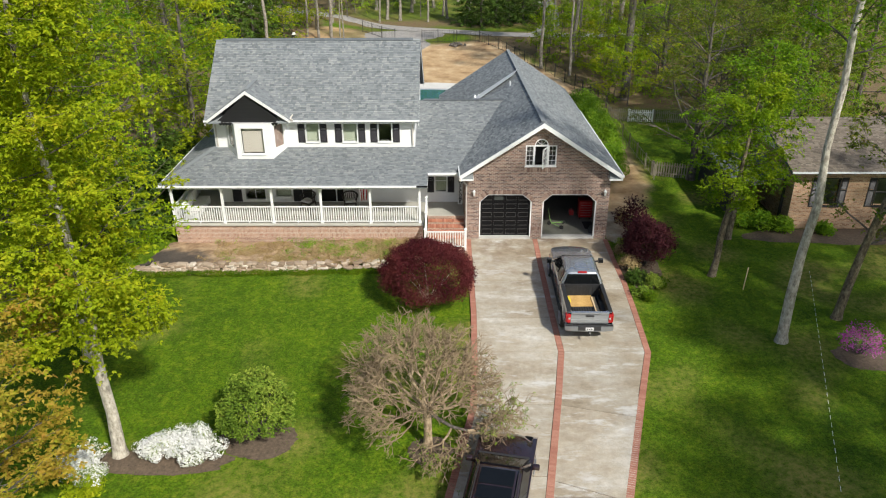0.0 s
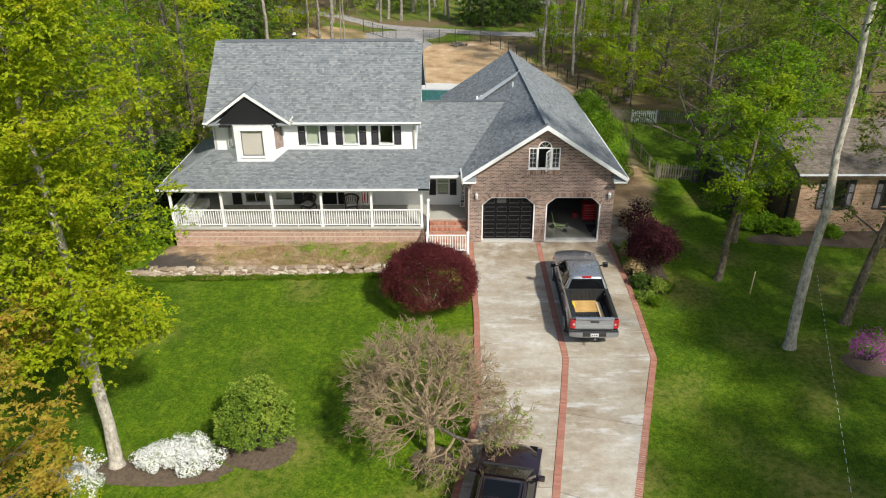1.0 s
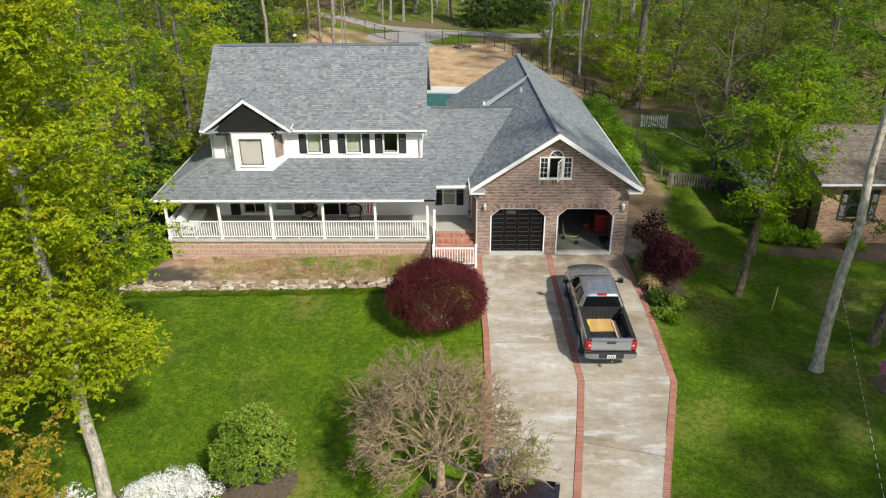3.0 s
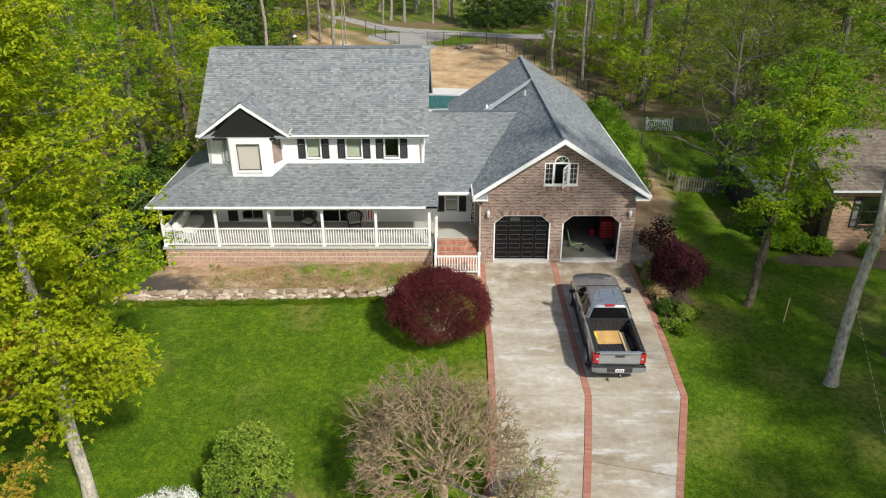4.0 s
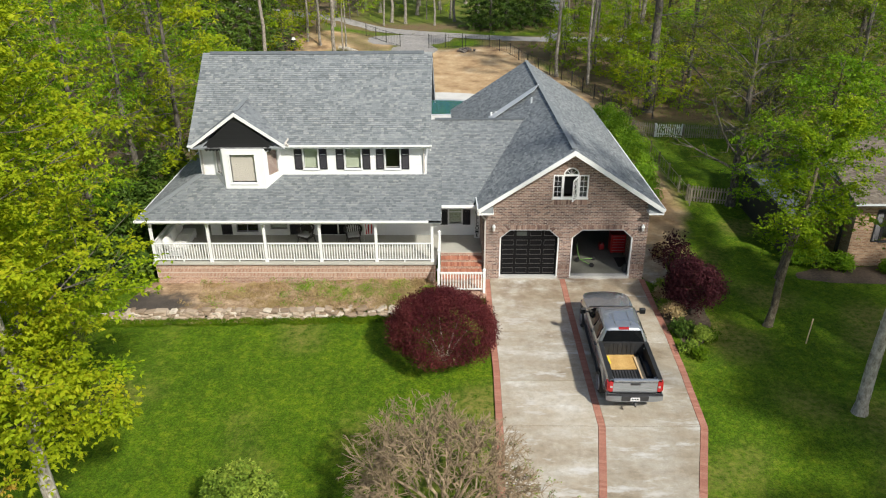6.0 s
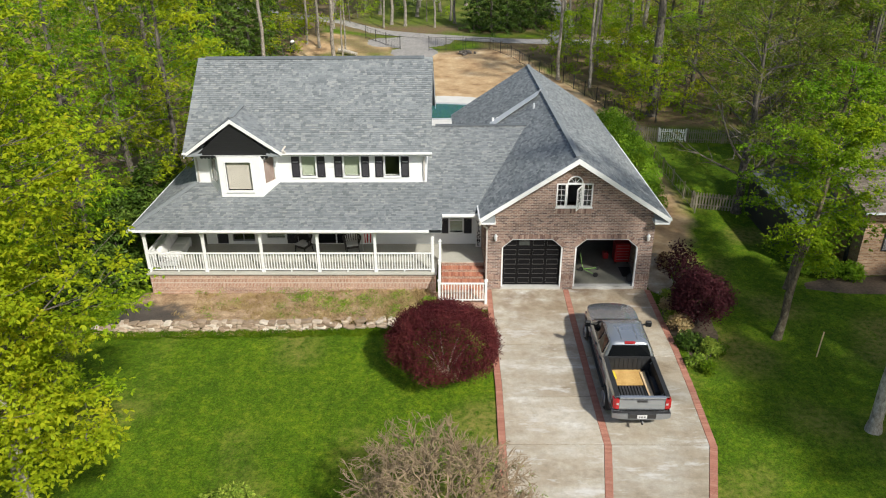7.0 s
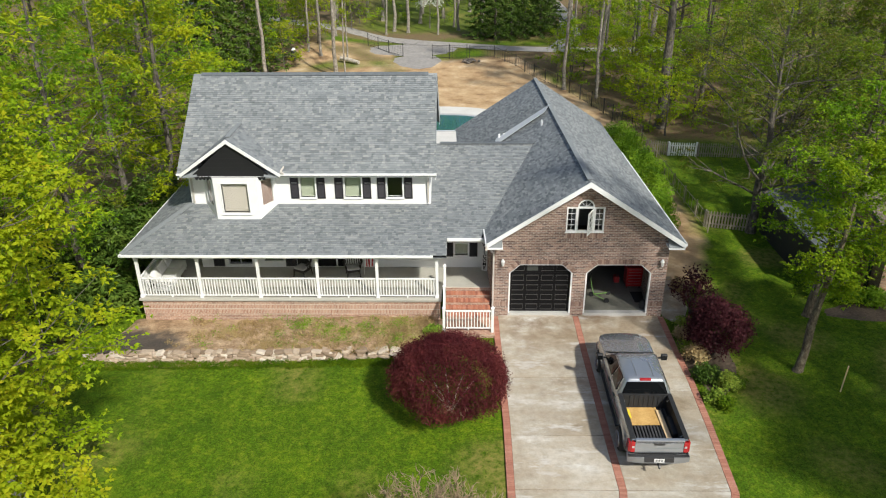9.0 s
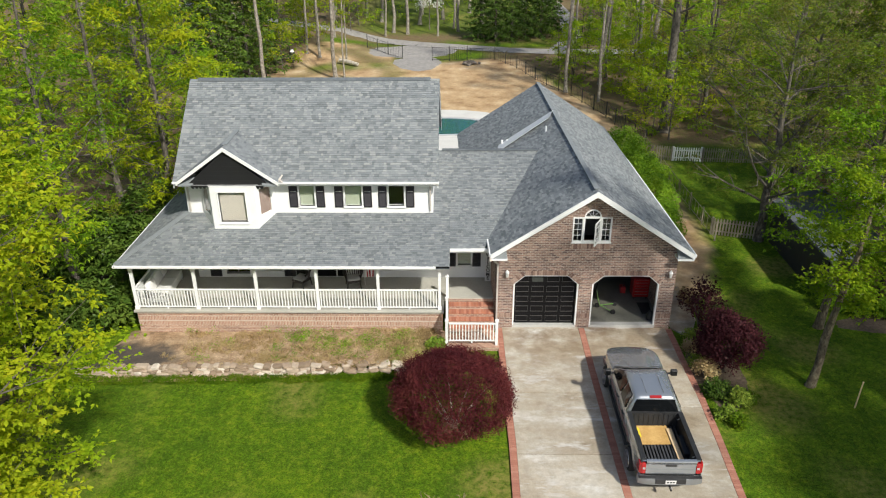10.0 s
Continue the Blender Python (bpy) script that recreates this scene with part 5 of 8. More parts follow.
for a, c in ((W0 + 0.05, C0 - 0.05), (C1 + 0.05, W1 - 0.05)):
    Build().box((a + c) / 2 - 0.006, GF + 0.02, WZ0 + 0.05, (a + c) / 2 + 0.006, GF + 0.05, WZ1 - 0.05).part("muntin", M_WHITE, pw)
    for k in (1, 2, 3):
        z = WZ0 + 0.05 + (WZ1 - WZ0 - 0.1) * k / 4
        Build().box(a, GF + 0.022, z - 0.006, c, GF + 0.048, z + 0.006).part("muntin", M_WHITE, pw)
for a, c in ((W0 + 0.05, C0 - 0.05), (C1 + 0.05, W1 - 0.05)):
    Build().box(a, GF + 0.06, WZ0 + 0.05, c, GF + 0.066, WZ1 - 0.05).part("pane", M_GLASS, pw)
Build().box(AC - AR, GF + 0.06, WZ1, AC + AR, GF + 0.066, WZ1 + AR).part("pane", M_GLASS, pw)
cs = Build()
cw, ch = C1 - C0 - 0.1, WZ1 - WZ0 - 0.12
cs.box(-cw, -0.02, 0, -cw + 0.045, 0.02, ch).box(-0.045, -0.02, 0, 0, 0.02, ch).box(-cw + 0.045, -0.02, 0, -0.045, 0.02, 0.045).box(-cw + 0.045, -0.02, ch - 0.045, -0.045, 0.02, ch)
bars_ = []
for k in (1, 2, 3):
    bars_.append((-cw + 0.045, -0.008, ch * k / 4 - 0.009, -0.045, 0.008, ch * k / 4 + 0.009))
for k in (1, 2):
    bars_.append((-cw + cw * k / 3 - 0.009, -0.007, 0.045, -cw + cw * k / 3 + 0.009, 0.007, ch - 0.045))
co = cs.part("casement", M_WHITE, pw, "open white casement sash")
co.matrix_local = pose(C1 - 0.05, GF - 0.03, WZ0 + 0.06, 0, 0, 62)
for q_ in bars_:
    Build().box(*q_).part("muntin", M_WHITE, co)
Build().box(-cw + 0.045, -0.003, 0.045, -0.045, 0.003, ch - 0.045).part("pane", M_GLASS, co)
Build().box(W0 - 0.03, GF - 0.05, WZ0 - 0.035, W1 + 0.03, GF + 0.0, WZ0 - 0.001).part("sill", M_WHITE, pw)
Build().box(3.1, 37.2, 3.7, 5.2, 37.3, 5.5).part("loft_wall", M_GARWALL, house)

# soldier bricks round the openings and the gable window
psold = Build().box(-0.0245, -0.05, -0.095, 0.0245, 0.05, 0.095).mesh("brick", M_PLSOLD, bevel=0.004, seg=1)
sold = Build().box(-0.034, -0.05, -0.105, 0.034, 0.05, 0.105).mesh("brick", M_SOLDIER, bevel=0.004, seg=1)


def soldier(x, z, ang):
    ob = new("brick", sold)
    ob.parent = house
    ob.matrix_local = pose(x, GF + 0.035, z, 0, ang, 0)


for a, c in (O1, O2):
    n = int((c - a - 0.92) / 0.076)
    for i in range(n):
        soldier(a + 0.46 + (i + 0.5) * (c - a - 0.92) / n, OT + 0.108, 0)
    for s, x in ((1, a), (-1, c)):
        for i in range(7):
            f = (i + 0.5) / 7
            soldier(x + s * (0.46 * f) - s * 0.07, OT - 0.4 * (1 - f) + 0.082, -s * 41)
for i in range(11):
    t_ = math.pi * (i + 0.5) / 11
    soldier(AC + (AR + 0.108) * math.cos(t_), WZ1 + (AR + 0.108) * math.sin(t_), 90 - math.degrees(t_))
for i in range(20):
    soldier(W0 + (i + 0.5) * (W1 - W0) / 20, WZ0 - 0.17, 0)
for x0_, x1_ in ((GL, O1[0] - 0.02), (O1[1] + 0.02, O2[0] - 0.02), (O2[1] + 0.02, GR)):
    n = int((x1_ - x0_) / 0.076)
    for i in range(n):
        soldier(x0_ + (i + 0.5) * (x1_ - x0_) / n, 0.66, 0)
M_MORTAR = plain("pale_mortar", (0.44, 0.37, 0.3), (0.56, 0.49, 0.41), 5.0, 0.95)
Build().box(-14.415, 35.415, 0.36, -1.76, 35.42, 0.81).part("mortar_band", M_MORTAR, house)
for i in range(200):
    ob = new("brick", psold)
    ob.parent = house
    ob.matrix_local = pose(-14.38 + i * 0.0633, 35.462, 0.7, 0, 0, 0)
for i in range(200):
    ob = new("brick", psold)
    ob.parent = house
    ob.matrix_local = pose(-14.35 + i * 0.0633, 35.462, 0.47, 0, 0, 0)

# wall lamps
def wall_lamp(x, z):
    w = thing("wall_lamp", "white lantern wall lamp on the brick garage front", "wall lamp", "garage wall lamps")
    Build().disc((x, GF - 0.012, z), (0, 1, 0), 0.055, 0.024).part("back_plate", M_WHITE, w)
    Build().tube([(x, GF, z), (x, GF - 0.09, z + 0.05), (x, GF - 0.13, z + 0.02)], [0.012] * 3, 6).part("arm", M_WHITE, w)
    Build().tube([(x, GF - 0.13, z - 0.15), (x, GF - 0.13, z - 0.12), (x, GF - 0.13, z + 0.06)], [0.035, 0.055, 0.075], 6).part("lantern", plain("frosted_glass", (0.6, 0.6, 0.58), (0.72, 0.72, 0.7), 3, 0.3), w)
    Build().tube([(x, GF - 0.13, z + 0.06), (x, GF - 0.13, z + 0.13), (x, GF - 0.13, z + 0.19)], [0.095, 0.05, 0.012], 6).part("cap", M_WHITE, w)


wall_lamp(0.88, 2.68), wall_lamp(7.46, 2.68)

# downspouts and vents
M_DSPOUT = plain("dull_downspout", (0.46, 0.42, 0.38), (0.56, 0.52, 0.48), 3, 0.5)


def downspout(pts):
    d = Build()
    for p, q in zip(pts, pts[1:]):
        d.beam(p, q, 0.065, 0.055, (0.1, 1, 0.1))
    d.part("downspout", M_DSPOUT, house)


downspout([(0.3, 36.06, 3.45), (0.36, 35.74, 3.2), (0.5, 35.74, 3.1), (0.5, 35.74, 0.1)])
downspout([(0.16, 35.2, 3.65), (0.16, 35.2, 3.5), (0.3, 35.9, 3.45)])
downspout([(-2.3, 37.85, 5.7), (-2.28, 38.2, 5.5), (-2.28, 38.25, 4.35)])
downspout([(-8.5, 37.72, 5.95), (-8.38, 37.78, 5.82)])
downspout([(-8.58, 37.62, 5.82), (-8.34, 37.78, 6.15)])
downspout([(-12.55, 38.24, 5.6), (-12.55, 38.24, 4.3)])
for p, hgt in (((1.15, 46.0, 4.55), 0.4), ((1.4, 46.0, 4.7), 0.28)):
    Build().tube([p, (p[0], p[1], p[2] + hgt)], [0.06, 0.06], 10).part("vent_pipe", M_WHITE, house)
Build().tube([(3.15, 44.2, 5.7), (3.15, 44.2, 6.25)], [0.05, 0.05], 10).part("vent_pipe", M_FLASH, house)

# welcome board
wb = thing("welcome_sign", "tall pale board lettered with a dark vertical greeting", "sign")
wb.matrix_world = pose(0.2, 37.98, 1.1, -6, 0, -10)
Build().box(-0.13, -0.012, 0, 0.13, 0.012, 1.35).part("board", plain("pale_board", (0.66, 0.65, 0.63), (0.76, 0.75, 0.73), 4, 0.7), wb, bevel=0.004)
for i, ch_ in enumerate("WELCOME"):
    cu = bpy.data.curves.new("letter", "FONT")
    cu.body, cu.size, cu.align_x, cu.extrude, cu.offset = ch_, 0.22, "CENTER", 0.002, 0.006
    cu.materials.append(M_BLACKP)
    lt = new("letter", cu)
    lt.parent = wb
    lt.matrix_local = pose(0, -0.016, 1.16 - i * 0.182, 90, 0, 0)

# ---- planting bed and dry stone wall ----
bedv, bedf = [], []
NXB, NYB = 60, 12
for j in range(NYB + 1):
    for i in range(NXB + 1):
        x = -15.6 + 14.0 * i / NXB
        y = 32.75 + (35.5 - 32.75) * j / NYB
        z = 0.22 - 0.2 * (j / NYB) * smooth01((-x - 3) / 6) + 0.08 * smooth01((x + 13) / 9) + 0.05 * noise.noise((x * 1.3, y * 1.3, 4)) - 0.22 * smooth01((x + 4.3) / 1.3) - 0.25 * smooth01((-x - 14.6) / 1.0)
        bedv.append((x, y, z))
for j in range(NYB):
    for i in range(NXB):
        k = j * (NXB + 1) + i
        bedf.append((k, k + 1, k + NXB + 2, k + NXB + 1))
def bed_mat():
    m, nd, ln, bs = nodes_of("bed_soil")
    nt = m.node_tree
    a, f = noise_tex(nt, 1.6, 6, rough=0.7), noise_tex(nt, 16, 4, rough=0.7)
    c = ramp(nt, a.outputs[0], [(0.3, (0.15, 0.098, 0.058)), (0.46, (0.33, 0.222, 0.132)), (0.66, (0.52, 0.385, 0.25))])
    c = mix(nt, 0.8, c, ramp(nt, f.outputs[0], [(0.3, (0.27, 0.27, 0.27)), (0.7, (0.7, 0.69, 0.67))]), "OVERLAY")
    at = nd.new("ShaderNodeAttribute")
    at.attribute_name = "ash"
    c = mix(nt, at.outputs["Fac"], c, (0.045, 0.042, 0.04))
    ln.new(c, bs.inputs["Base Color"])
    bs.inputs["Roughness"].default_value = 0.95
    bump(nt, bs, f.outputs[0], 1.0, 0.05)
    return m


M_BEDSOIL = bed_mat()
bme = bpy.data.meshes.new("planting_bed")
bme.from_pydata(bedv, [], bedf)
ash = bme.attributes.new("ash", "FLOAT", "POINT")
ash.data.foreach_set("value", [0.9 * smooth01((1.35 - math.hypot((x + 14.3) / 1.9, y - 33.3) + 0.5 * noise.noise((x * 2, y * 2, 1))) / 0.5) for x, y, z in bedv])
bme.materials.append(M_BEDSOIL)
bme.polygons.foreach_set("use_smooth", [True] * len(bme.polygons))
tagged(new("planting_bed", bme), "raised bed of bare soil and dry weeds along the porch", "flower bed", kind="structure")
rngb = np.random.default_rng(5)
nw = 4200
wx = rngb.uniform(-14.6, -2.0, nw)
wy = rngb.uniform(32.75, 35.35, nw)
keep = np.array([a > -13.2 + rngb.uniform(0, 3) and noise.noise((a * 0.7, c * 1.1, 9)) + 0.4 * noise.noise((a * 3.1, c * 3.1, 3)) + 0.08 * (a + 8) > rngb.uniform(-0.45, 0.4) for a, c in zip(wx, wy)])
cen = np.stack([wx[keep], wy[keep], np.full(keep.sum(), 0.26) - 0.08 * (wy[keep] - 32.75) * np.clip((-wx[keep] - 3) / 6, 0, 1)], 1)
wd = quads("weeds", leaf_cloud(cen, 0.1, 16, 0.075, rngb, 0.8, 0.0, 0.16), L_DRY)
tagged(wd, "dry straw-coloured weeds over the raised bed", "weeds", kind="stuff")
gx2 = np.concatenate([rngb.uniform(-12.8, -2.4, 24), rngb.uniform(-8.5, -2.4, 70)])
cen2 = np.stack([gx2, rngb.uniform(32.9, 35.3, 94), 0.24 + 0.1 * np.clip((gx2 + 13) / 9, 0, 1)], 1)
wg = quads("green_weeds", leaf_cloud(cen2, 0.19, 40, 0.05, rngb, 0.4, 0.2, 0.4), L_HEDGE)
tagged(wg, "green weed clumps in the raised bed", "weeds", kind="stuff")

swall = thing("stone_wall", "low dry-laid wall of pale rough field stones below the bed", "stone wall", kind="structure")


def stone_mesh(seed, lx, ly, lz):
    rg = random.Random(seed)
    bm = bmesh.new()
    bmesh.ops.create_icosphere(bm, subdivisions=2, radius=1.0)
    for v in bm.verts:
        p = v.co
        q = [math.copysign(abs(c) ** 0.36, c) for c in p]
        k = 1 + 0.24 * noise.noise((p.x * 1.3 + seed, p.y * 1.3, p.z * 1.3)) + rg.uniform(-0.03, 0.03)
        v.co = (q[0] * lx / 2 * k, q[1] * ly / 2 * k, q[2] * lz / 2 * k)
    me = bpy.data.meshes.new("stone")
    bm.to_mesh(me)
    bm.free()
    me.materials.append(M_STONE)
    return me


SIZES = [(0.18, 0.07), (0.24, 0.1), (0.3, 0.08), (0.36, 0.11), (0.44, 0.09), (0.52, 0.12), (0.27, 0.13), (0.2, 0.12)]
stones = [stone_mesh(k, SIZES[k % 8][0], 0.3, SIZES[k % 8][1]) for k in range(16)]
caps = [stone_mesh(40 + k, 0.28 + 0.08 * (k % 4), 0.3, 0.12 + 0.03 * (k % 3)) for k in range(8)]
rg = random.Random(21)


def wall_y(x):
    return 32.55 + 0.16 * smooth01((x + 12) / 8) + 0.05 * math.sin(x * 1.1)


x = -15.9
while x < -3.4:
    base, top = ground_z(x, 32.2) + 0.0, 0.24 + 0.06 * smooth01((x + 13) / 7) - 0.2 * smooth01((-x - 14.6) / 1.2)
    if x > -7.2 + rg.uniform(-0.4, 0.4):
        z, wide = base, 0.0
        while z < top - 0.08:
            k = rg.randrange(8)
            lx, lz = 0.28 + 0.08 * (k % 4), 0.12 + 0.03 * (k % 3)
            ob = new("stone", caps[k])
            ob.parent = swall
            ob.matrix_local = pose(x + lx / 2 + rg.uniform(-0.05, 0.05), wall_y(x) + 0.3 * (z - base) + rg.uniform(-0.04, 0.04), z + lz / 2, rg.uniform(-14, 14), rg.uniform(-24, 16), rg.uniform(-16, 16))
            z += lz * 0.95
            wide = max(wide, lx)
        x += wide * 0.96
    else:
        run, z = rg.uniform(0.9, 1.3), base
        while z < top:
            last = z > top - 0.13
            a, thick = x + rg.uniform(-0.1, 0.05), 0.1
            while a < x + run - 0.06:
                k = rg.randrange(16)
                lx, lz = SIZES[k % 8]
                ob = new("stone", stones[k])
                ob.parent = swall
                ob.matrix_local = pose(a + lx / 2, wall_y(a) + 0.3 * (z - base) + rg.uniform(-0.05, 0.05), z + lz / 2 + rg.uniform(-0.01, 0.015), rg.uniform(-8, 8), rg.uniform(-7, 7) * (1.8 if last else 1), rg.uniform(-14, 14))
                a += lx * 0.98
            z += thick
        x += run

# ---- truck ----
M_TRUCK = plain("grey_metallic", (0.33, 0.35, 0.375), (0.37, 0.39, 0.415), 0.8, 0.26, 0.65, bump_s=0.0, coat=1.0)
M_LINER = plain("bed_liner", (0.014, 0.015, 0.016), (0.03, 0.031, 0.033), 5, 0.6, spec=0.35)
M_TYRE = plain("tyre_rubber", (0.015, 0.015, 0.015), (0.03, 0.03, 0.03), 6, 0.85)
M_RIM = plain("alloy_rim", (0.45, 0.45, 0.46), (0.55, 0.55, 0.56), 4, 0.3, 0.9, bump_s=0.0)
M_TINT = plain("dark_tinted_glass", (0.004, 0.005, 0.006), (0.007, 0.008, 0.009), 1, 0.05, bump_s=0.0, spec=0.3)
M_TAIL = plain("red_tail_lamp", (0.3, 0.012, 0.014), (0.4, 0.02, 0.022), 6, 0.15, bump_s=0.0)
M_CLEAR = plain("clear_lamp", (0.55, 0.55, 0.55), (0.7, 0.7, 0.7), 6, 0.15, bump_s=0.0)
M_BUMPER = plain("grey_steel_bumper", (0.24, 0.25, 0.26), (0.3, 0.31, 0.32), 3, 0.35, 0.6, bump_s=0.0)
M_LAMPG = plain("smoky_lamp", (0.34, 0.3, 0.3), (0.45, 0.4, 0.4), 6, 0.12, bump_s=0.0)
M_TRIM = plain("black_plastic", (0.018, 0.018, 0.019), (0.03, 0.03, 0.032), 5, 0.6)
M_PLY = plain("plywood", (0.4, 0.225, 0.06), (0.66, 0.43, 0.16), 3.2, 0.75)
M_PINE = plain("pine_board", (0.56, 0.4, 0.22), (0.66, 0.5, 0.3), 6, 0.75)
M_TAPE = plain("yellow_plastic", (0.7, 0.55, 0.03), (0.8, 0.66, 0.06), 4, 0.5)


def arc(cy, cz, r, n=8):
    return [(cy + r * math.cos(math.pi * k / n), cz + r * math.sin(math.pi * k / n)) for k in range(n, -1, -1)]


def wheel(parent, x, y, r, side, rim_r):
    w = new("wheel")
    w.parent = parent
    w.location = (x, y, r)
    prof = [(-0.13, r - 0.06), (-0.11, r - 0.012), (-0.05, r), (0.05, r), (0.11, r - 0.012), (0.13, r - 0.06), (0.125, rim_r + 0.01)]
    Build().tube([(side * p, 0, 0) for p, _ in prof], [q for _, q in prof], 28).part("tyre", M_TYRE, w, smooth=True)
    Build().disc((side * 0.11, 0, 0), (1, 0, 0), rim_r, 0.04, 24).part("wheel_well_disc", M_TRIM, w)
    b = Build()
    for k in range(5):
        a = k * 2 * math.pi / 5 + 0.3
        for da in (-0.16, 0.16):
            b.beam((side * 0.145, math.cos(a) * 0.05, math.sin(a) * 0.05), (side * 0.14, math.cos(a + da) * rim_r, math.sin(a + da) * rim_r), 0.035, 0.06, (1, 0, 0))
    b.disc((side * 0.15, 0, 0), (1, 0, 0), 0.075, 0.03, 16)
    for k in range(28):
        a0, a1 = k * math.pi / 14, (k + 1) * math.pi / 14
        b.beam((side * 0.137, math.cos(a0) * rim_r, math.sin(a0) * rim_r), (side * 0.137, math.cos(a1) * rim_r, math.sin(a1) * rim_r), 0.03, 0.045, (1, 0, 0))
    b.part("rim", M_RIM, w)


def loft(sections):
    """Closed sections of equal count joined into a skin, ends filled."""
    n = len(sections[0])
    b = Build()
    b.add([p for s in sections for p in s], [(i * n + k, i * n + (k + 1) % n, (i + 1) * n + (k + 1) % n, (i + 1) * n + k) for i in range(len(sections) - 1) for k in range(n)]
          + [tuple(range(n))[::-1], tuple((len(sections) - 1) * n + k for k in range(n))])
    return b


def sheet(b, rows):
    """An open skin over rows of equal count."""
    n = len(rows[0])
    return b.add([p for r_ in rows for p in r_], [(i * n + k, i * n + k + 1, (i + 1) * n + k + 1, (i + 1) * n + k) for i in range(len(rows) - 1) for k in range(n - 1)])


def rounded_ring(xr, xf, y0, y1, z, r, n=5):
    """A rounded four-sided loop, xr half as wide behind and xf in front."""
    pts = []
    for cx, cy, a0 in ((-xr + r, y0 + r, 180), (xr - r, y0 + r, 270), (xf - r, y1 - r, 0), (-xf + r, y1 - r, 90)):
        for k in range(n + 1):
            a = math.radians(a0 + 90 * k / n)
            pts.append((cx + r * math.cos(a), cy + r * math.sin(a), z))
    return pts


RA, FA, WR, NOSE, CABB = 1.18, 5.55, 0.4, 6.48, 2.32


def truck_low(y):
    z = 0.5
    for a in (RA, FA):
        if abs(y - a) < 0.53:
            z = max(z, 0.4 + math.sqrt(0.281 - (y - a) ** 2))
    return z


def truck_belt(y):
    if y < CABB:
        return 1.33
    if y < 4.75:
        return 1.3
    f = (y - 4.75) / (NOSE - 4.75)
    return 1.24 - 0.06 * f - 0.16 * f ** 3


def truck_half(y, z):
    w = 0.945 - 0.05 * max(0, (z - 0.98) / 0.35) ** 2 - 0.05 * max(0, (0.78 - z) / 0.3) ** 1.5
    w -= 0.2 * max(0, (y - 5.75) / 0.75) ** 2.2 + 0.03 * max(0, (0.3 - y) / 0.3) ** 2
    for a in (RA, FA):
        w += 0.035 * math.exp(-((math.hypot(y - a, z - 0.4) - 0.55) / 0.1) ** 2)
    return w


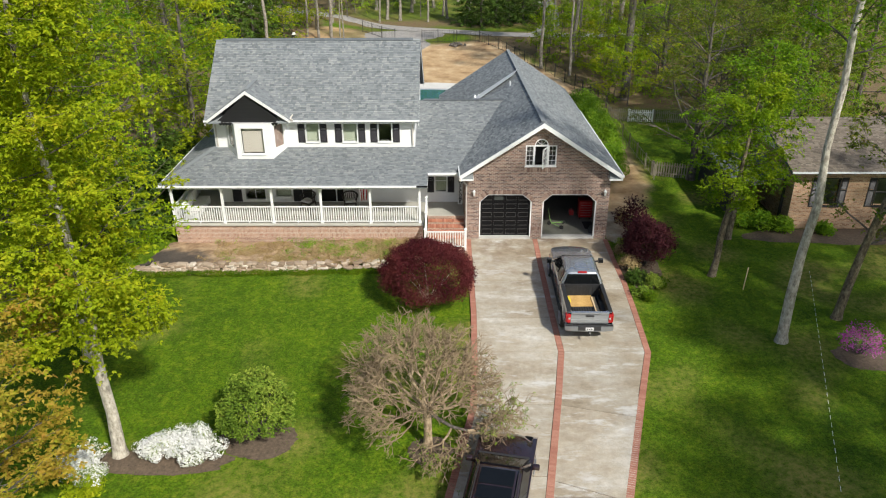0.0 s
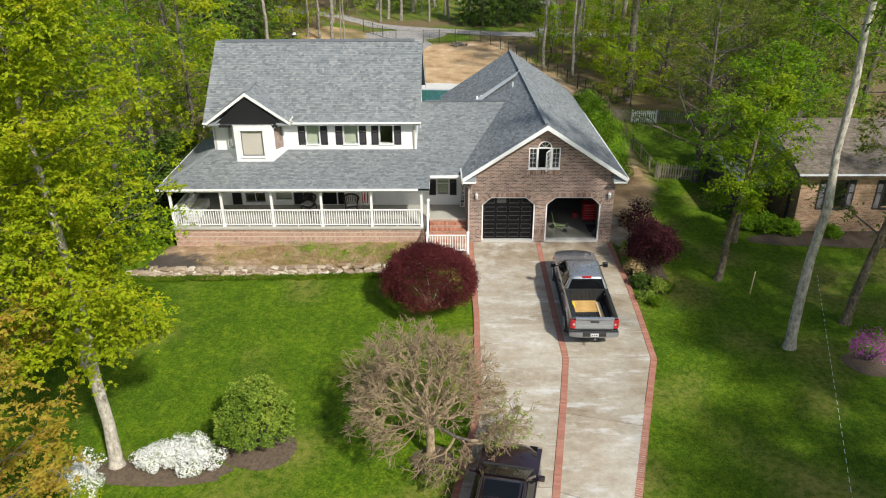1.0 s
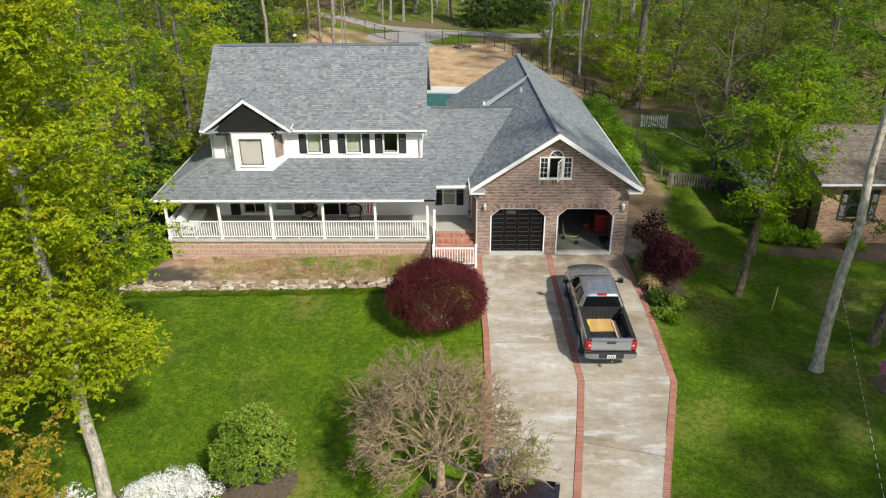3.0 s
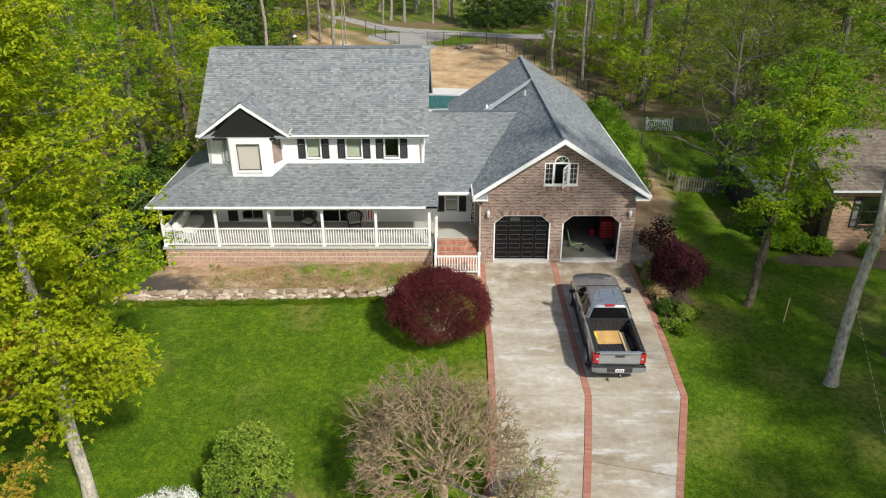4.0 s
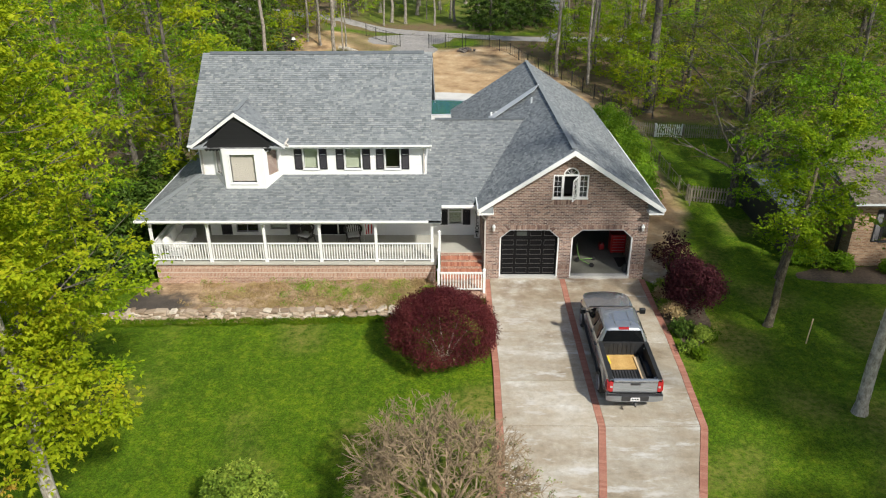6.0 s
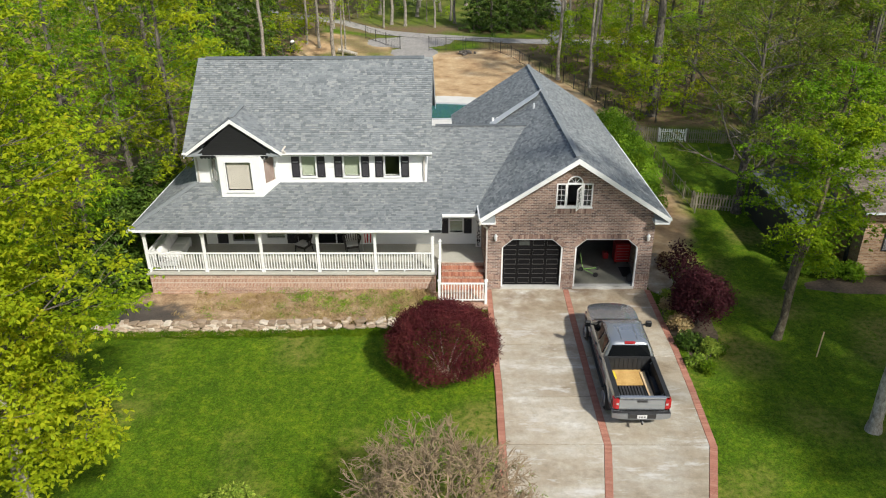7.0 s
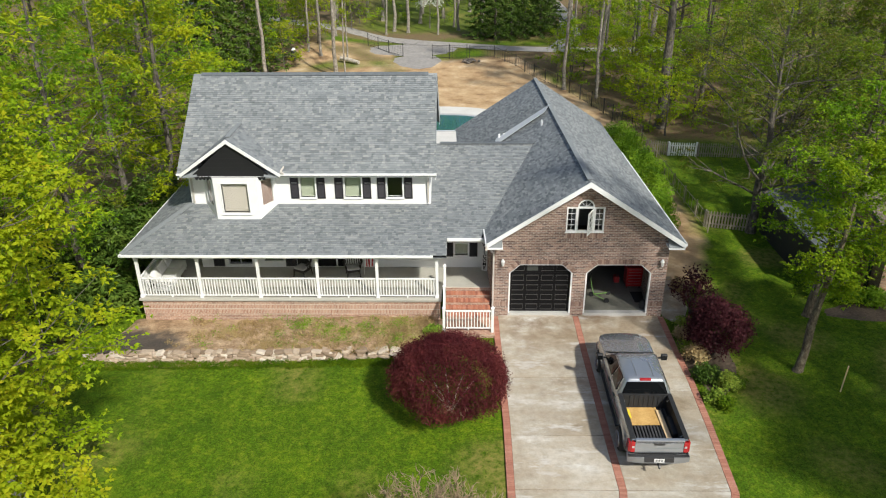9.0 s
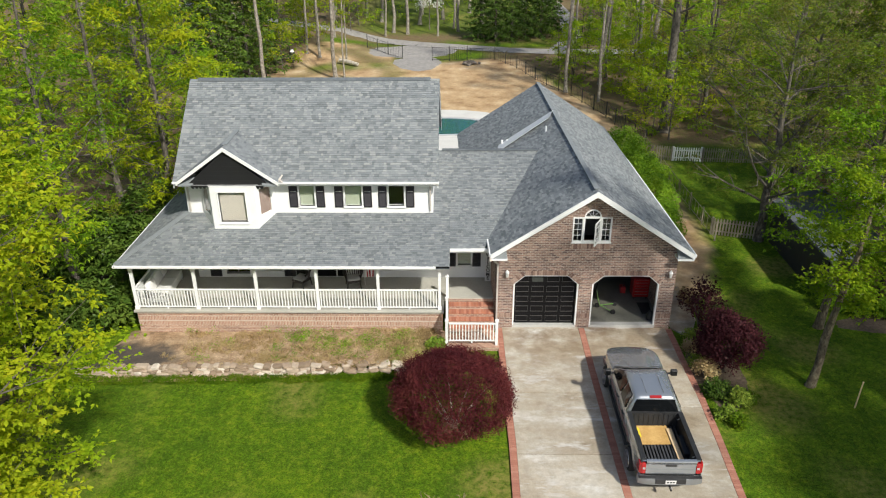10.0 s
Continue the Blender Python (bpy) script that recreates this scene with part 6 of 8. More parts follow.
truck = thing("pickup_truck", "grey crew-cab pickup truck parked on the concrete driveway", "pickup truck")
truck.matrix_world = pose(5.3, 26.3, 0.014, 0, 0, -0.4)
side_ys = sorted({*[NOSE * k / 96 for k in range(97)], *[a + s_ * q for a in (RA, FA) for s_ in (-1, 1) for q in (0.52, 0.5, 0.47, 0.43)]})
for s in (-1, 1):
    rows = []
    for y in side_ys:
        zb, zt = truck_low(y), truck_belt(y)
        zs = [zb + (zt - zb) * k / 9 for k in range(10)]
        rows.append([(s * (truck_half(y, zb) - 0.16), y, zb + 0.01)] + [(s * truck_half(y, z), y, z) for z in zs] + [(s * (truck_half(y, zt) - 0.02), y, zt + 0.012), (s * (truck_half(y, zt) - 0.14), y, zt + 0.012)])
    sheet(Build(), rows).part("body_side", M_TRUCK, truck, smooth=True)
    for ya, yb in ((2.46, 3.32), (3.36, 4.62)):
        rows = []
        for k in range(15):
            y = ya + (yb - ya) * k / 14
            zs = [0.56 + 0.72 * j / 8 for j in range(9)]
            rows.append([(s * (truck_half(y, zs[0]) - 0.01), y, zs[0])] + [(s * (truck_half(y, z) + 0.009), y, z) for z in zs] + [(s * (truck_half(y, zs[-1]) - 0.01), y, zs[-1])])
        d_ = sheet(Build(), rows).part("door", M_TRUCK, truck, smooth=True)
        Build().box(s * 0.94, ya + 0.08, 1.06, s * 0.985, ya + 0.3, 1.1).part("handle", M_TRIM, d_, bevel=0.012)
    Build().box(s * 0.9, RA + 0.6, 0.4, s * 1.0, FA - 0.6, 0.46).part("running_board", M_TRIM, truck, bevel=0.015)
    m_ = new("mirror")
    m_.parent = truck
    Build().beam((s * 0.9, 4.5, 1.32), (s * 1.08, 4.47, 1.36), 0.05, 0.05).part("arm", M_TRIM, m_)
    Build().box(s * 1.04, 4.4, 1.27, s * 1.27, 4.55, 1.5).part("housing", M_TRIM, m_, bevel=0.04, seg=3)
    Build().box(s * 1.07, 4.392, 1.3, s * 1.24, 4.4, 1.47).part("mirror_glass", M_TINT, m_)
    for ya in (RA, FA):
        wheel(truck, s * 0.89, ya, WR, s, 0.265)
        Build().tube([(s * 0.72, ya, 0.4), (s * 0.74, ya, 0.4)], [0.5, 0.5], 24).part("wheel_housing", M_TRIM, truck)
    t_ = loft([[(s * 0.755, y, z0) for y, z0 in ((-0.012, 0.88), (0.1, 0.88), (0.1, 1.25), (-0.004, 1.25))], [(s * 0.86, y, z0) for y, z0 in ((-0.016, 0.87), (0.2, 0.87), (0.2, 1.26), (-0.006, 1.26))], [(s * 0.955, y, z0) for y, z0 in ((0.03, 0.89), (0.3, 0.9), (0.24, 1.24), (0.035, 1.24))]]).part("tail_lamp", M_TAIL, truck, "red tail lamp", bevel=0.012)
    Build().box(s * 0.775, -0.02, 1.04, s * 0.85, -0.01, 1.11).part("reverse_lens", M_LAMPG, t_)
    Build().box(s * 0.58, 6.3, 0.86, s * 0.8, 6.46, 1.03).part("headlamp", M_LAMPG, truck, "smoky headlamp", bevel=0.03)
    Build().box(s * 0.6, RA - 0.45, 0.78, s * 0.8, RA + 0.45, 1.02).part("wheel_arch", M_LINER, truck, bevel=0.05, seg=3)
    Build().box(s * 0.76, 0.07, 0.78, s * 0.8, CABB - 0.02, 1.33).part("bed_wall", M_LINER, truck)
    Build().box(s * 0.75, 0.06, 1.338, s * 0.905, CABB, 1.362).part("rail_cap", M_LINER, truck, bevel=0.008)
    for yy in (0.3, 2.08):
        Build().tube([(s * 0.757, yy, 1.27), (s * 0.715, yy + 0.02, 1.23), (s * 0.715, yy + 0.07, 1.19), (s * 0.757, yy + 0.09, 1.16)], [0.014] * 4, 6).part("tie_down", M_CLEAR, truck)
    Build().tube([(s * 0.28, 2.56, 1.925), (s * 0.28, 3.2, 1.94), (s * 0.3, 3.82, 1.915)], [0.014] * 3, 6).part("roof_rib", M_TRUCK, truck, smooth=True)
bf = Build().box(-0.76, 0.08, 0.7, 0.76, CABB - 0.02, 0.8).part("bed_floor", M_LINER, truck)
rib = Build().box(-0.03, 0.1, 0.8, 0.03, CABB - 0.04, 0.816).mesh("rib", plain("worn_liner_rib", (0.03, 0.031, 0.033), (0.085, 0.087, 0.09), 3, 0.5), bevel=0.005, seg=1)
for i in range(14):
    o_ = new("rib", rib)
    o_.parent, o_.location = bf, (-0.68 + i * 0.1045, 0, 0)
bh = Build().box(-0.76, CABB - 0.05, 0.8, 0.76, CABB, 1.35).part("bulkhead", M_LINER, truck)
for i in range(9):
    Build().box(-0.66 + i * 0.16, CABB - 0.068, 0.84, -0.6 + i * 0.16, CABB - 0.05, 1.3).part("rib", M_LINER, bh)
tg = loft([[(-0.752, y, z), (0.752, y, z), (0.752, 0.085, z), (-0.752, 0.085, z)] for y, z in ((0.02, 0.82), (0.0, 0.88), (0.004, 1.0), (0.016, 1.04), (0.012, 1.2), (0.0, 1.24), (-0.03, 1.315), (-0.028, 1.345), (0.02, 1.362))]).part("tailgate", M_TRUCK, truck, bevel=0.004)
Build().box(-0.17, -0.012, 1.14, 0.17, 0.02, 1.225).part("handle", M_TRIM, tg, bevel=0.01)
bp = loft([[(x, y + 0.1 * abs(x / 0.97) ** 5, z) for y, z in ((-0.15, 0.55), (-0.16, 0.68), (-0.14, 0.755), (0.02, 0.765), (0.02, 0.55))] for x in (-0.97, -0.93, -0.85, -0.7, -0.5, 0.5, 0.7, 0.85, 0.93, 0.97)]).part("rear_bumper", M_BUMPER, truck, smooth=True)
Build().box(-0.46, -0.172, 0.6, 0.46, -0.02, 0.785).part("step_pad", M_TRIM, bp, bevel=0.012)
Build().box(-0.95, -0.1, 0.766, 0.95, 0.0, 0.782).part("step_strip", M_TRIM, bp)
Build().box(-0.16, -0.184, 0.62, 0.16, -0.174, 0.755).part("number_plate", M_CLEAR, bp, "pale number plate with dark bars")
for k in range(3):
    Build().box(-0.115 + k * 0.085, -0.188, 0.66, -0.055 + k * 0.085, -0.184, 0.71).part("bar", M_TRIM, bp)
th = Build().tube([(0, 0.1, 0.48), (0, -0.3, 0.48), (0, -0.31, 0.53)], [0.035, 0.03, 0.02], 8).part("tow_hitch", M_TRIM, truck)
Build().disc((0, -0.31, 0.57), (0, 0, 1), 0.03, 0.05, 10).part("tow_ball", M_RIM, th)
Build().box(-0.74, 0.1, 0.42, 0.74, 6.3, 0.8).part("underbody", M_TRIM, truck)
# cab
loft([rounded_ring(0.92, 0.9, CABB, 4.9, 1.2, 0.1), rounded_ring(0.915, 0.895, CABB + 0.005, 4.86, 1.32, 0.12), rounded_ring(0.79, 0.79, CABB + 0.045, 4.42, 1.6, 0.14),
      rounded_ring(0.685, 0.72, CABB + 0.085, 4.08, 1.81, 0.15), rounded_ring(0.65, 0.68, CABB + 0.12, 3.99, 1.87, 0.17), rounded_ring(0.57, 0.6, CABB + 0.2, 3.88, 1.908, 0.2),
      rounded_ring(0.3, 0.33, CABB + 0.5, 3.6, 1.93, 0.15)]).part("cab", M_TRUCK, truck, smooth=True)
Build().prism([(-0.765, CABB - 0.002, 1.385), (0.765, CABB - 0.002, 1.385), (0.62, CABB + 0.068, 1.8), (-0.62, CABB + 0.068, 1.8)], (0, -0.014, -0.003)).part("rear_glass", M_TINT, truck)
Build().box(-0.88, CABB - 0.012, 1.345, 0.88, CABB + 0.01, 1.378).part("sill_trim", M_TRIM, truck)
Build().prism([(-0.8, 4.84, 1.345), (0.8, 4.84, 1.345), (0.65, 4.115, 1.8), (-0.65, 4.115, 1.8)], (0, 0.012, 0.016)).part("windscreen", M_TINT, truck)
Build().beam((-0.83, 4.9, 1.27), (0.83, 4.9, 1.27), 0.16, 0.03).part("wiper_cowl", M_TRIM, truck)
Build().box(-0.19, CABB + 0.075, 1.835, 0.19, CABB + 0.17, 1.905).part("brake_lamp", M_TAIL, truck, "red high brake lamp", bevel=0.015)
for s in (-1, 1):
    for ya, yb, yc, yd in ((2.56, 3.3, 2.66, 3.26), (3.4, 4.6, 3.36, 4.02)):
        q = [(s * 0.912, ya, 1.345), (s * 0.905, yb, 1.345), (s * 0.705, yd, 1.79), (s * 0.7, yc, 1.79)]
        Build().prism([(x_ + s * 0.002, y_, z_) for x_, y_, z_ in q], (s * 0.016, 0, 0.008)).part("side_glass", M_TINT, truck)
hood = []
for j in range(15):
    f = j / 14
    y = 4.8 + (NOSE - 4.82) * f
    hw = truck_half(y, truck_belt(y)) - 0.045
    hood.append([(x * hw, y + 0.05 * (1 - x * x) * f ** 4, truck_belt(y) + 0.018 + 0.045 * (1 - x * x) ** 0.7 + (0.03 * (1 - f ** 4) if abs(x) < 0.56 else 0)) for x in (-1, -0.9, -0.75, -0.6, -0.54, -0.3, 0, 0.3, 0.54, 0.6, 0.75, 0.9, 1)] + [(hw, y, 0.9), (-hw, y, 0.9)])
loft(hood).part("hood", M_TRUCK, truck, smooth=True)
loft([[(x * 0.6, NOSE + 0.05 - 0.03 * x * x, z) for x in (-1, -0.5, 0, 0.5, 1)] + [(x * 0.6, NOSE - 0.12, z) for x in (1, -1)] for z in (0.74, 0.9, 1.0)]).part("grille", M_TRIM, truck)
loft([[(x, NOSE + 0.12 - 0.22 * x ** 2, z) for x in (-0.92, -0.7, -0.35, 0, 0.35, 0.7, 0.92)] + [(0.9, NOSE - 0.3, z), (-0.9, NOSE - 0.3, z)] for z in (0.46, 0.5, 0.68, 0.74)]).part("front_bumper", M_TRUCK, truck, smooth=True)
ply = Build().box(-0.52, 1.36, 0.818, 0.48, 2.26, 0.838).part("plywood_sheet", M_PLY)
ply.matrix_world = truck.matrix_world @ pose(0, 0, 0, 0, 0, 1.5)
tagged(ply, "yellowish plywood sheet lying in the truck bed", "plywood")
tp = Build().prism([(-0.58, 1.72, 0.84), (-0.5, 1.68, 0.84), (-0.5, 2.12, 0.84), (-0.6, 2.16, 0.845)], (0, 0, 0.012)).part("strap", M_TAPE)
tp.matrix_world = truck.matrix_world
tagged(tp, "bright yellow strap lying along the plywood edge", "strap")
brd = Build().box(-0.085, -0.78, 0, 0.085, 0.78, 0.04).part("board", M_PINE, bevel=0.004)
brd.matrix_world = truck.matrix_world @ pose(0.47, 1.3, 0.842, 0, 0, 1.5)
tagged(brd, "pale pine board lying across the plywood in the bed", "board")

# ---- dark car under the bare tree ----
M_CAR = plain("dark_maroon_paint", (0.024, 0.012, 0.014), (0.034, 0.018, 0.02), 0.8, 0.16, 0.3, bump_s=0.0, coat=1.0)
car = thing("car", "dark maroon car parked under the bare tree", "car")
car.matrix_world = pose(0.72, 15.05, 0.014, 0, 0, -11.5)
cp = [(0.05, 0.5), (0.5, 0.35)] + arc(0.95, 0.36, 0.4) + [(1.4, 0.3), (3.35, 0.3)] + arc(3.85, 0.36, 0.4) + [(4.35, 0.35), (4.75, 0.5), (4.8, 0.75), (4.5, 0.92), (3.4, 1.02), (0.6, 1.06), (0.08, 0.95)]
for s in (-1, 1):
    Build().prism([(s * 0.76, y, z) for y, z in cp], (s * 0.16, 0, 0)).part("body_side", M_CAR, car, bevel=0.08, seg=4)
    for ya in (0.95, 3.85):
        wheel(car, s * 0.78, ya, 0.36, s, 0.23)
    Build().box(s * 0.9, 2.95, 1.02, s * 1.13, 3.1, 1.18).part("mirror", M_CAR, car, bevel=0.04, seg=3)
    Build().box(s * 0.5, 4.45, 0.66, s * 0.84, 4.74, 0.8).part("headlamp", M_TINT, car, bevel=0.03)
    Build().prism([(s * 0.86, 0.8, 1.09), (s * 0.855, 3.05, 1.09), (s * 0.69, 2.45, 1.5), (s * 0.69, 0.95, 1.5)], (s * 0.014, 0, 0.006)).part("side_glass", M_TINT, car)
    Build().box(s * 0.55, 0.0, 0.66, s * 0.88, 0.08, 0.85).part("tail_lamp", M_TAIL, car, bevel=0.01)
    Build().tube([(s * 0.6, 0.8, 1.55), (s * 0.6, 0.9, 1.6), (s * 0.6, 2.2, 1.605), (s * 0.6, 2.3, 1.56)], [0.016] * 4, 6).part("roof_rail", M_TRIM, car, smooth=True)
chd = []
for j in range(13):
    f = j / 12
    chd.append([(x * (0.88 - 0.17 * f ** 2.5), 3.3 + (1.48 - 0.14 * x * x) * f, 1.06 - 0.06 * f - 0.22 * f ** 4 - 0.06 * abs(x) ** 3 + (0.02 if 0.3 < abs(x) < 0.8 else 0)) for x in (-1, -0.85, -0.75, -0.5, -0.28, 0, 0.28, 0.5, 0.75, 0.85, 1)] + [(0.8, 3.3 + 1.35 * f, 0.6), (-0.8, 3.3 + 1.35 * f, 0.6)])
loft(chd).part("hood", M_CAR, car, smooth=True)
loft([rounded_ring(0.88, 0.88, 0.25, 3.4, 0.9, 0.12), rounded_ring(0.875, 0.87, 0.3, 3.34, 1.06, 0.14), rounded_ring(0.69, 0.69, 0.75, 2.42, 1.5, 0.18), rounded_ring(0.62, 0.62, 0.85, 2.28, 1.555, 0.2), rounded_ring(0.3, 0.3, 1.2, 1.9, 1.58, 0.15)]).part("cabin", M_CAR, car, smooth=True)
Build().prism([(-0.76, 3.28, 1.1), (0.76, 3.28, 1.1), (0.6, 2.46, 1.5), (-0.6, 2.46, 1.5)], (0, 0.012, 0.024)).part("windscreen", M_TINT, car)
Build().beam((-0.78, 3.36, 1.075), (0.78, 3.36, 1.075), 0.12, 0.03).part("wiper_cowl", M_TRIM, car)
for ya, yb in ((0.98, 1.5), (1.56, 2.2)):
    Build().box(-0.5, ya, 1.56, 0.5, yb, 1.592).part("sunroof", M_TINT, car, bevel=0.012)
Build().box(-0.82, 4.5, 0.36, 0.82, 4.82, 0.7).part("front_bumper", M_CAR, car, bevel=0.07, seg=3)
Build().box(-0.82, 0.0, 0.4, 0.82, 0.3, 0.95).part("rear_body", M_CAR, car, bevel=0.05)
Build().box(-0.72, 0.3, 0.28, 0.72, 4.5, 0.7).part("underbody", M_TRIM, car)

# ---- garage contents ----
M_REDP = plain("red_enamel", (0.34, 0.012, 0.014), (0.45, 0.025, 0.025), 2, 0.3, bump_s=0.0)
tc = thing("tool_cabinet", "red enamel tool cabinet against the garage wall", "cabinet")
tc.location = (6.98, 38.25, 0.2)
Build().box(-0.35, -0.3, 0.12, 0.35, 0.3, 1.05).part("body", M_REDP, tc, bevel=0.012)
for k in range(6):
    d_ = Build().box(-0.32, -0.318, 0.16 + k * 0.145, 0.32, -0.3, 0.285 + k * 0.145).part("drawer", M_REDP, tc)
    Build().box(-0.28, -0.335, 0.25 + k * 0.145, 0.28, -0.318, 0.265 + k * 0.145).part("handle", M_RIM, d_)
for sx_ in (-0.28, 0.28):
    for sy_ in (-0.22, 0.22):
        Build().disc((sx_, sy_, 0.06), (1, 0, 0), 0.06, 0.04, 12).part("caster", M_TYRE, tc)
gc = thing("fuel_can", "small red fuel can on the garage floor", "fuel can")
gc.location = (6.33, 38.65, 0.2)
Build().box(-0.12, -0.16, 0, 0.12, 0.16, 0.3).part("body", M_REDP, gc, bevel=0.03)
Build().tube([(0, -0.05, 0.3), (0, -0.1, 0.4), (0, -0.22, 0.44)], [0.03, 0.022, 0.015], 8).part("spout", M_TRIM, gc)
M_LIME = plain("lime_paint", (0.2, 0.42, 0.1), (0.28, 0.52, 0.15), 3, 0.35, bump_s=0.0)
sc = thing("kick_scooter", "lime green ride-on scooter frame on the garage floor", "scooter")
sc.matrix_world = pose(5.27, 37.15, 0.2, 0, 0, 75)
Build().tube([(0, 0.42, 1.0), (0, 0.3, 0.4), (0, 0.2, 0.12)], [0.018] * 3, 8).part("column", M_LIME, sc)
Build().tube([(0, 0.2, 0.14), (0.35, -0.35, 0.1)], [0.02, 0.02], 8).part("deck_rail", M_LIME, sc)
Build().tube([(0, 0.2, 0.14), (-0.35, -0.35, 0.1)], [0.02, 0.02], 8).part("deck_rail", M_LIME, sc)
Build().tube([(-0.3, 0.4, 1.01), (0, 0.42, 1.0), (0.3, 0.4, 1.01)], [0.022] * 3, 8).part("handlebar", M_TRIM, sc)
for p in ((0, 0.32, 0.12), (0.36, -0.38, 0.1), (-0.36, -0.38, 0.1)):
    Build().disc(p, (1, 0.1, 0), 0.11, 0.05, 14).part("wheel", M_TYRE, sc)
mt = Build().prism([(6.8, 36.72, 0.202), (7.22, 36.68, 0.202), (7.3, 37.66, 0.202), (6.76, 37.66, 0.202)], (0, 0, 0.01)).part("floor_mat", M_TYRE)
tagged(mt, "black rubber mat on the garage floor", "mat")
bl_ = thing("black_bag", "black bag standing by the garage door jamb", "bag")
bl_.location = (7.02, 36.3, 0.2)
Build().tube([(0, 0, 0), (0, 0, 0.12), (0.02, 0, 0.3), (0, 0.02, 0.4)], [0.14, 0.17, 0.13, 0.03], 10).part("sack", M_TRIM, bl_, smooth=True)

# ---- porch furniture ----
M_WICKER = plain("dark_wicker", (0.018, 0.014, 0.012), (0.04, 0.032, 0.028), 30, 0.6)
M_CUSH = plain("grey_cushion", (0.34, 0.34, 0.34), (0.45, 0.45, 0.45), 5, 0.9)
M_CUSHW = plain("white_cushion", (0.66, 0.66, 0.64), (0.76, 0.76, 0.74), 4, 0.9)


def porch_chair(x, y, turn):
    c = thing("porch_chair", "dark wicker armchair with a grey cushion on the porch", "chair", "porch chairs")
    c.matrix_world = pose(x, y, 1.1, 0, 0, turn)
    Build().box(-0.3, -0.3, 0.3, 0.3, 0.3, 0.4).part("seat", M_WICKER, c, bevel=0.03)
    Build().box(-0.27, -0.28, 0.4, 0.27, 0.24, 0.5).part("cushion", M_CUSH, c, bevel=0.04)
    ring = [(0.4 * math.cos(a), 0.4 * math.sin(a), 0.72 + 0.1 * math.sin(a)) for a in [math.pi * (-0.15 + 1.3 * k / 14) for k in range(15)]]
    Build().tube(ring, [0.045] * 15, 8).part("back_rim", M_WICKER, c, smooth=True)
    for k in range(1, 14):
        p = ring[k]
        Build().tube([(p[0] * 0.8, p[1] * 0.75, 0.36), p], [0.022, 0.022], 5).part("cane", M_WICKER, c)
    for sx_ in (-0.26, 0.26):
        for sy_ in (-0.26, 0.26):
            Build().tube([(sx_ * 1.15, sy_ * 1.15, 0), (sx_, sy_, 0.32)], [0.025, 0.03], 8).part("leg", M_WICKER, c)
    return c


porch_chair(-7.9, 37.45, -28), porch_chair(-5.65, 37.45, 14)
so = thing("porch_sofa", "white cushioned outdoor sofa in the corner of the porch", "sofa")
so.matrix_world = pose(-13.65, 36.95, 1.1, 0, 0, 92)
Build().box(-1.15, -0.35, 0.12, 1.15, 0.4, 0.34).part("base", M_WHITE, so, bevel=0.02)
for k in (-0.76, 0.0, 0.76):
    Build().box(k - 0.37, -0.36, 0.34, k + 0.37, 0.25, 0.48).part("seat_cushion", M_CUSHW, so, bevel=0.04)
    o_ = Build().box(k - 0.37, -0.09, 0, k + 0.37, 0.09, 0.5).part("back_cushion", M_CUSHW, so, bevel=0.05)
    o_.matrix_local = pose(0, 0.3, 0.46, -14, 0, 0)
for sx_ in (-1.08, 1.08):
    for sy_ in (-0.3, 0.34):
        Build().box(sx_ - 0.03, sy_ - 0.03, 0, sx_ + 0.03, sy_ + 0.03, 0.13).part("leg", M_WHITE, so)
fl = thing("striped_flag", "red and white striped flag hanging on the porch", "flag")
fl.matrix_world = pose(-5.15, 37.6, 0, 0, 0, 20)
for k in range(6):
    b = Build()
    for j in range(8):
        z0_, z1_ = 1.45 + j * 0.18, 1.63 + j * 0.18
        xo0, xo1 = 0.02 * math.sin(j * 1.1 + k), 0.02 * math.sin((j + 1) * 1.1 + k)
        b.prism([(k * 0.065 + xo0, 0.03 * math.sin(k), z0_), (k * 0.065 + 0.065 + xo0, 0.03 * math.sin(k + 1), z0_), (k * 0.065 + 0.065 + xo1, 0.03 * math.sin(k + 1), z1_), (k * 0.065 + xo1, 0.03 * math.sin(k), z1_)], (0, 0.004, 0))
    b.part("stripe", M_REDP if k % 2 else M_CUSHW, fl)
Build().tube([(-0.02, 0, 1.1), (-0.02, 0, 2.98)], [0.012, 0.012], 8).part("pole", M_WHITE, fl)

# ---- trees of the front garden ----
gz_ = ground_z
tree("maple_tree", "tall maple with pale trunk and fresh yellow-green leaves", (-11.15, 19.6, gz_(-11.1, 19.6)), 101, L_YELLOW, M_BARKP, height=17, r0=0.21, crown_from=4.5, crown_r=4.1, limbs=34, per=6, twigs=6, leaf=0.06, spread=0.62, core=360, sub=6, thin=0.18, low=0.3)
tree("maple_tree", "maple with bright lime-green leaves at the lawn edge", (-14.6, 25.2, -0.2), 102, L_LIME, M_BARKP, height=14.5, r0=0.24, crown_from=2.4, crown_r=4.8, limbs=30, per=5, twigs=6, leaf=0.066, spread=0.65, core=160, sub=5, thin=0.22)
tree("copper_tree", "young tree with coppery new leaves", (-12.5, 15.1, -0.25), 103, L_COPPER, M_BARK, height=8.8, r0=0.13, crown_from=1.4, crown_r=3.7, limbs=26, per=5, twigs=6, leaf=0.055, spread=0.5, core=20, sub=5)
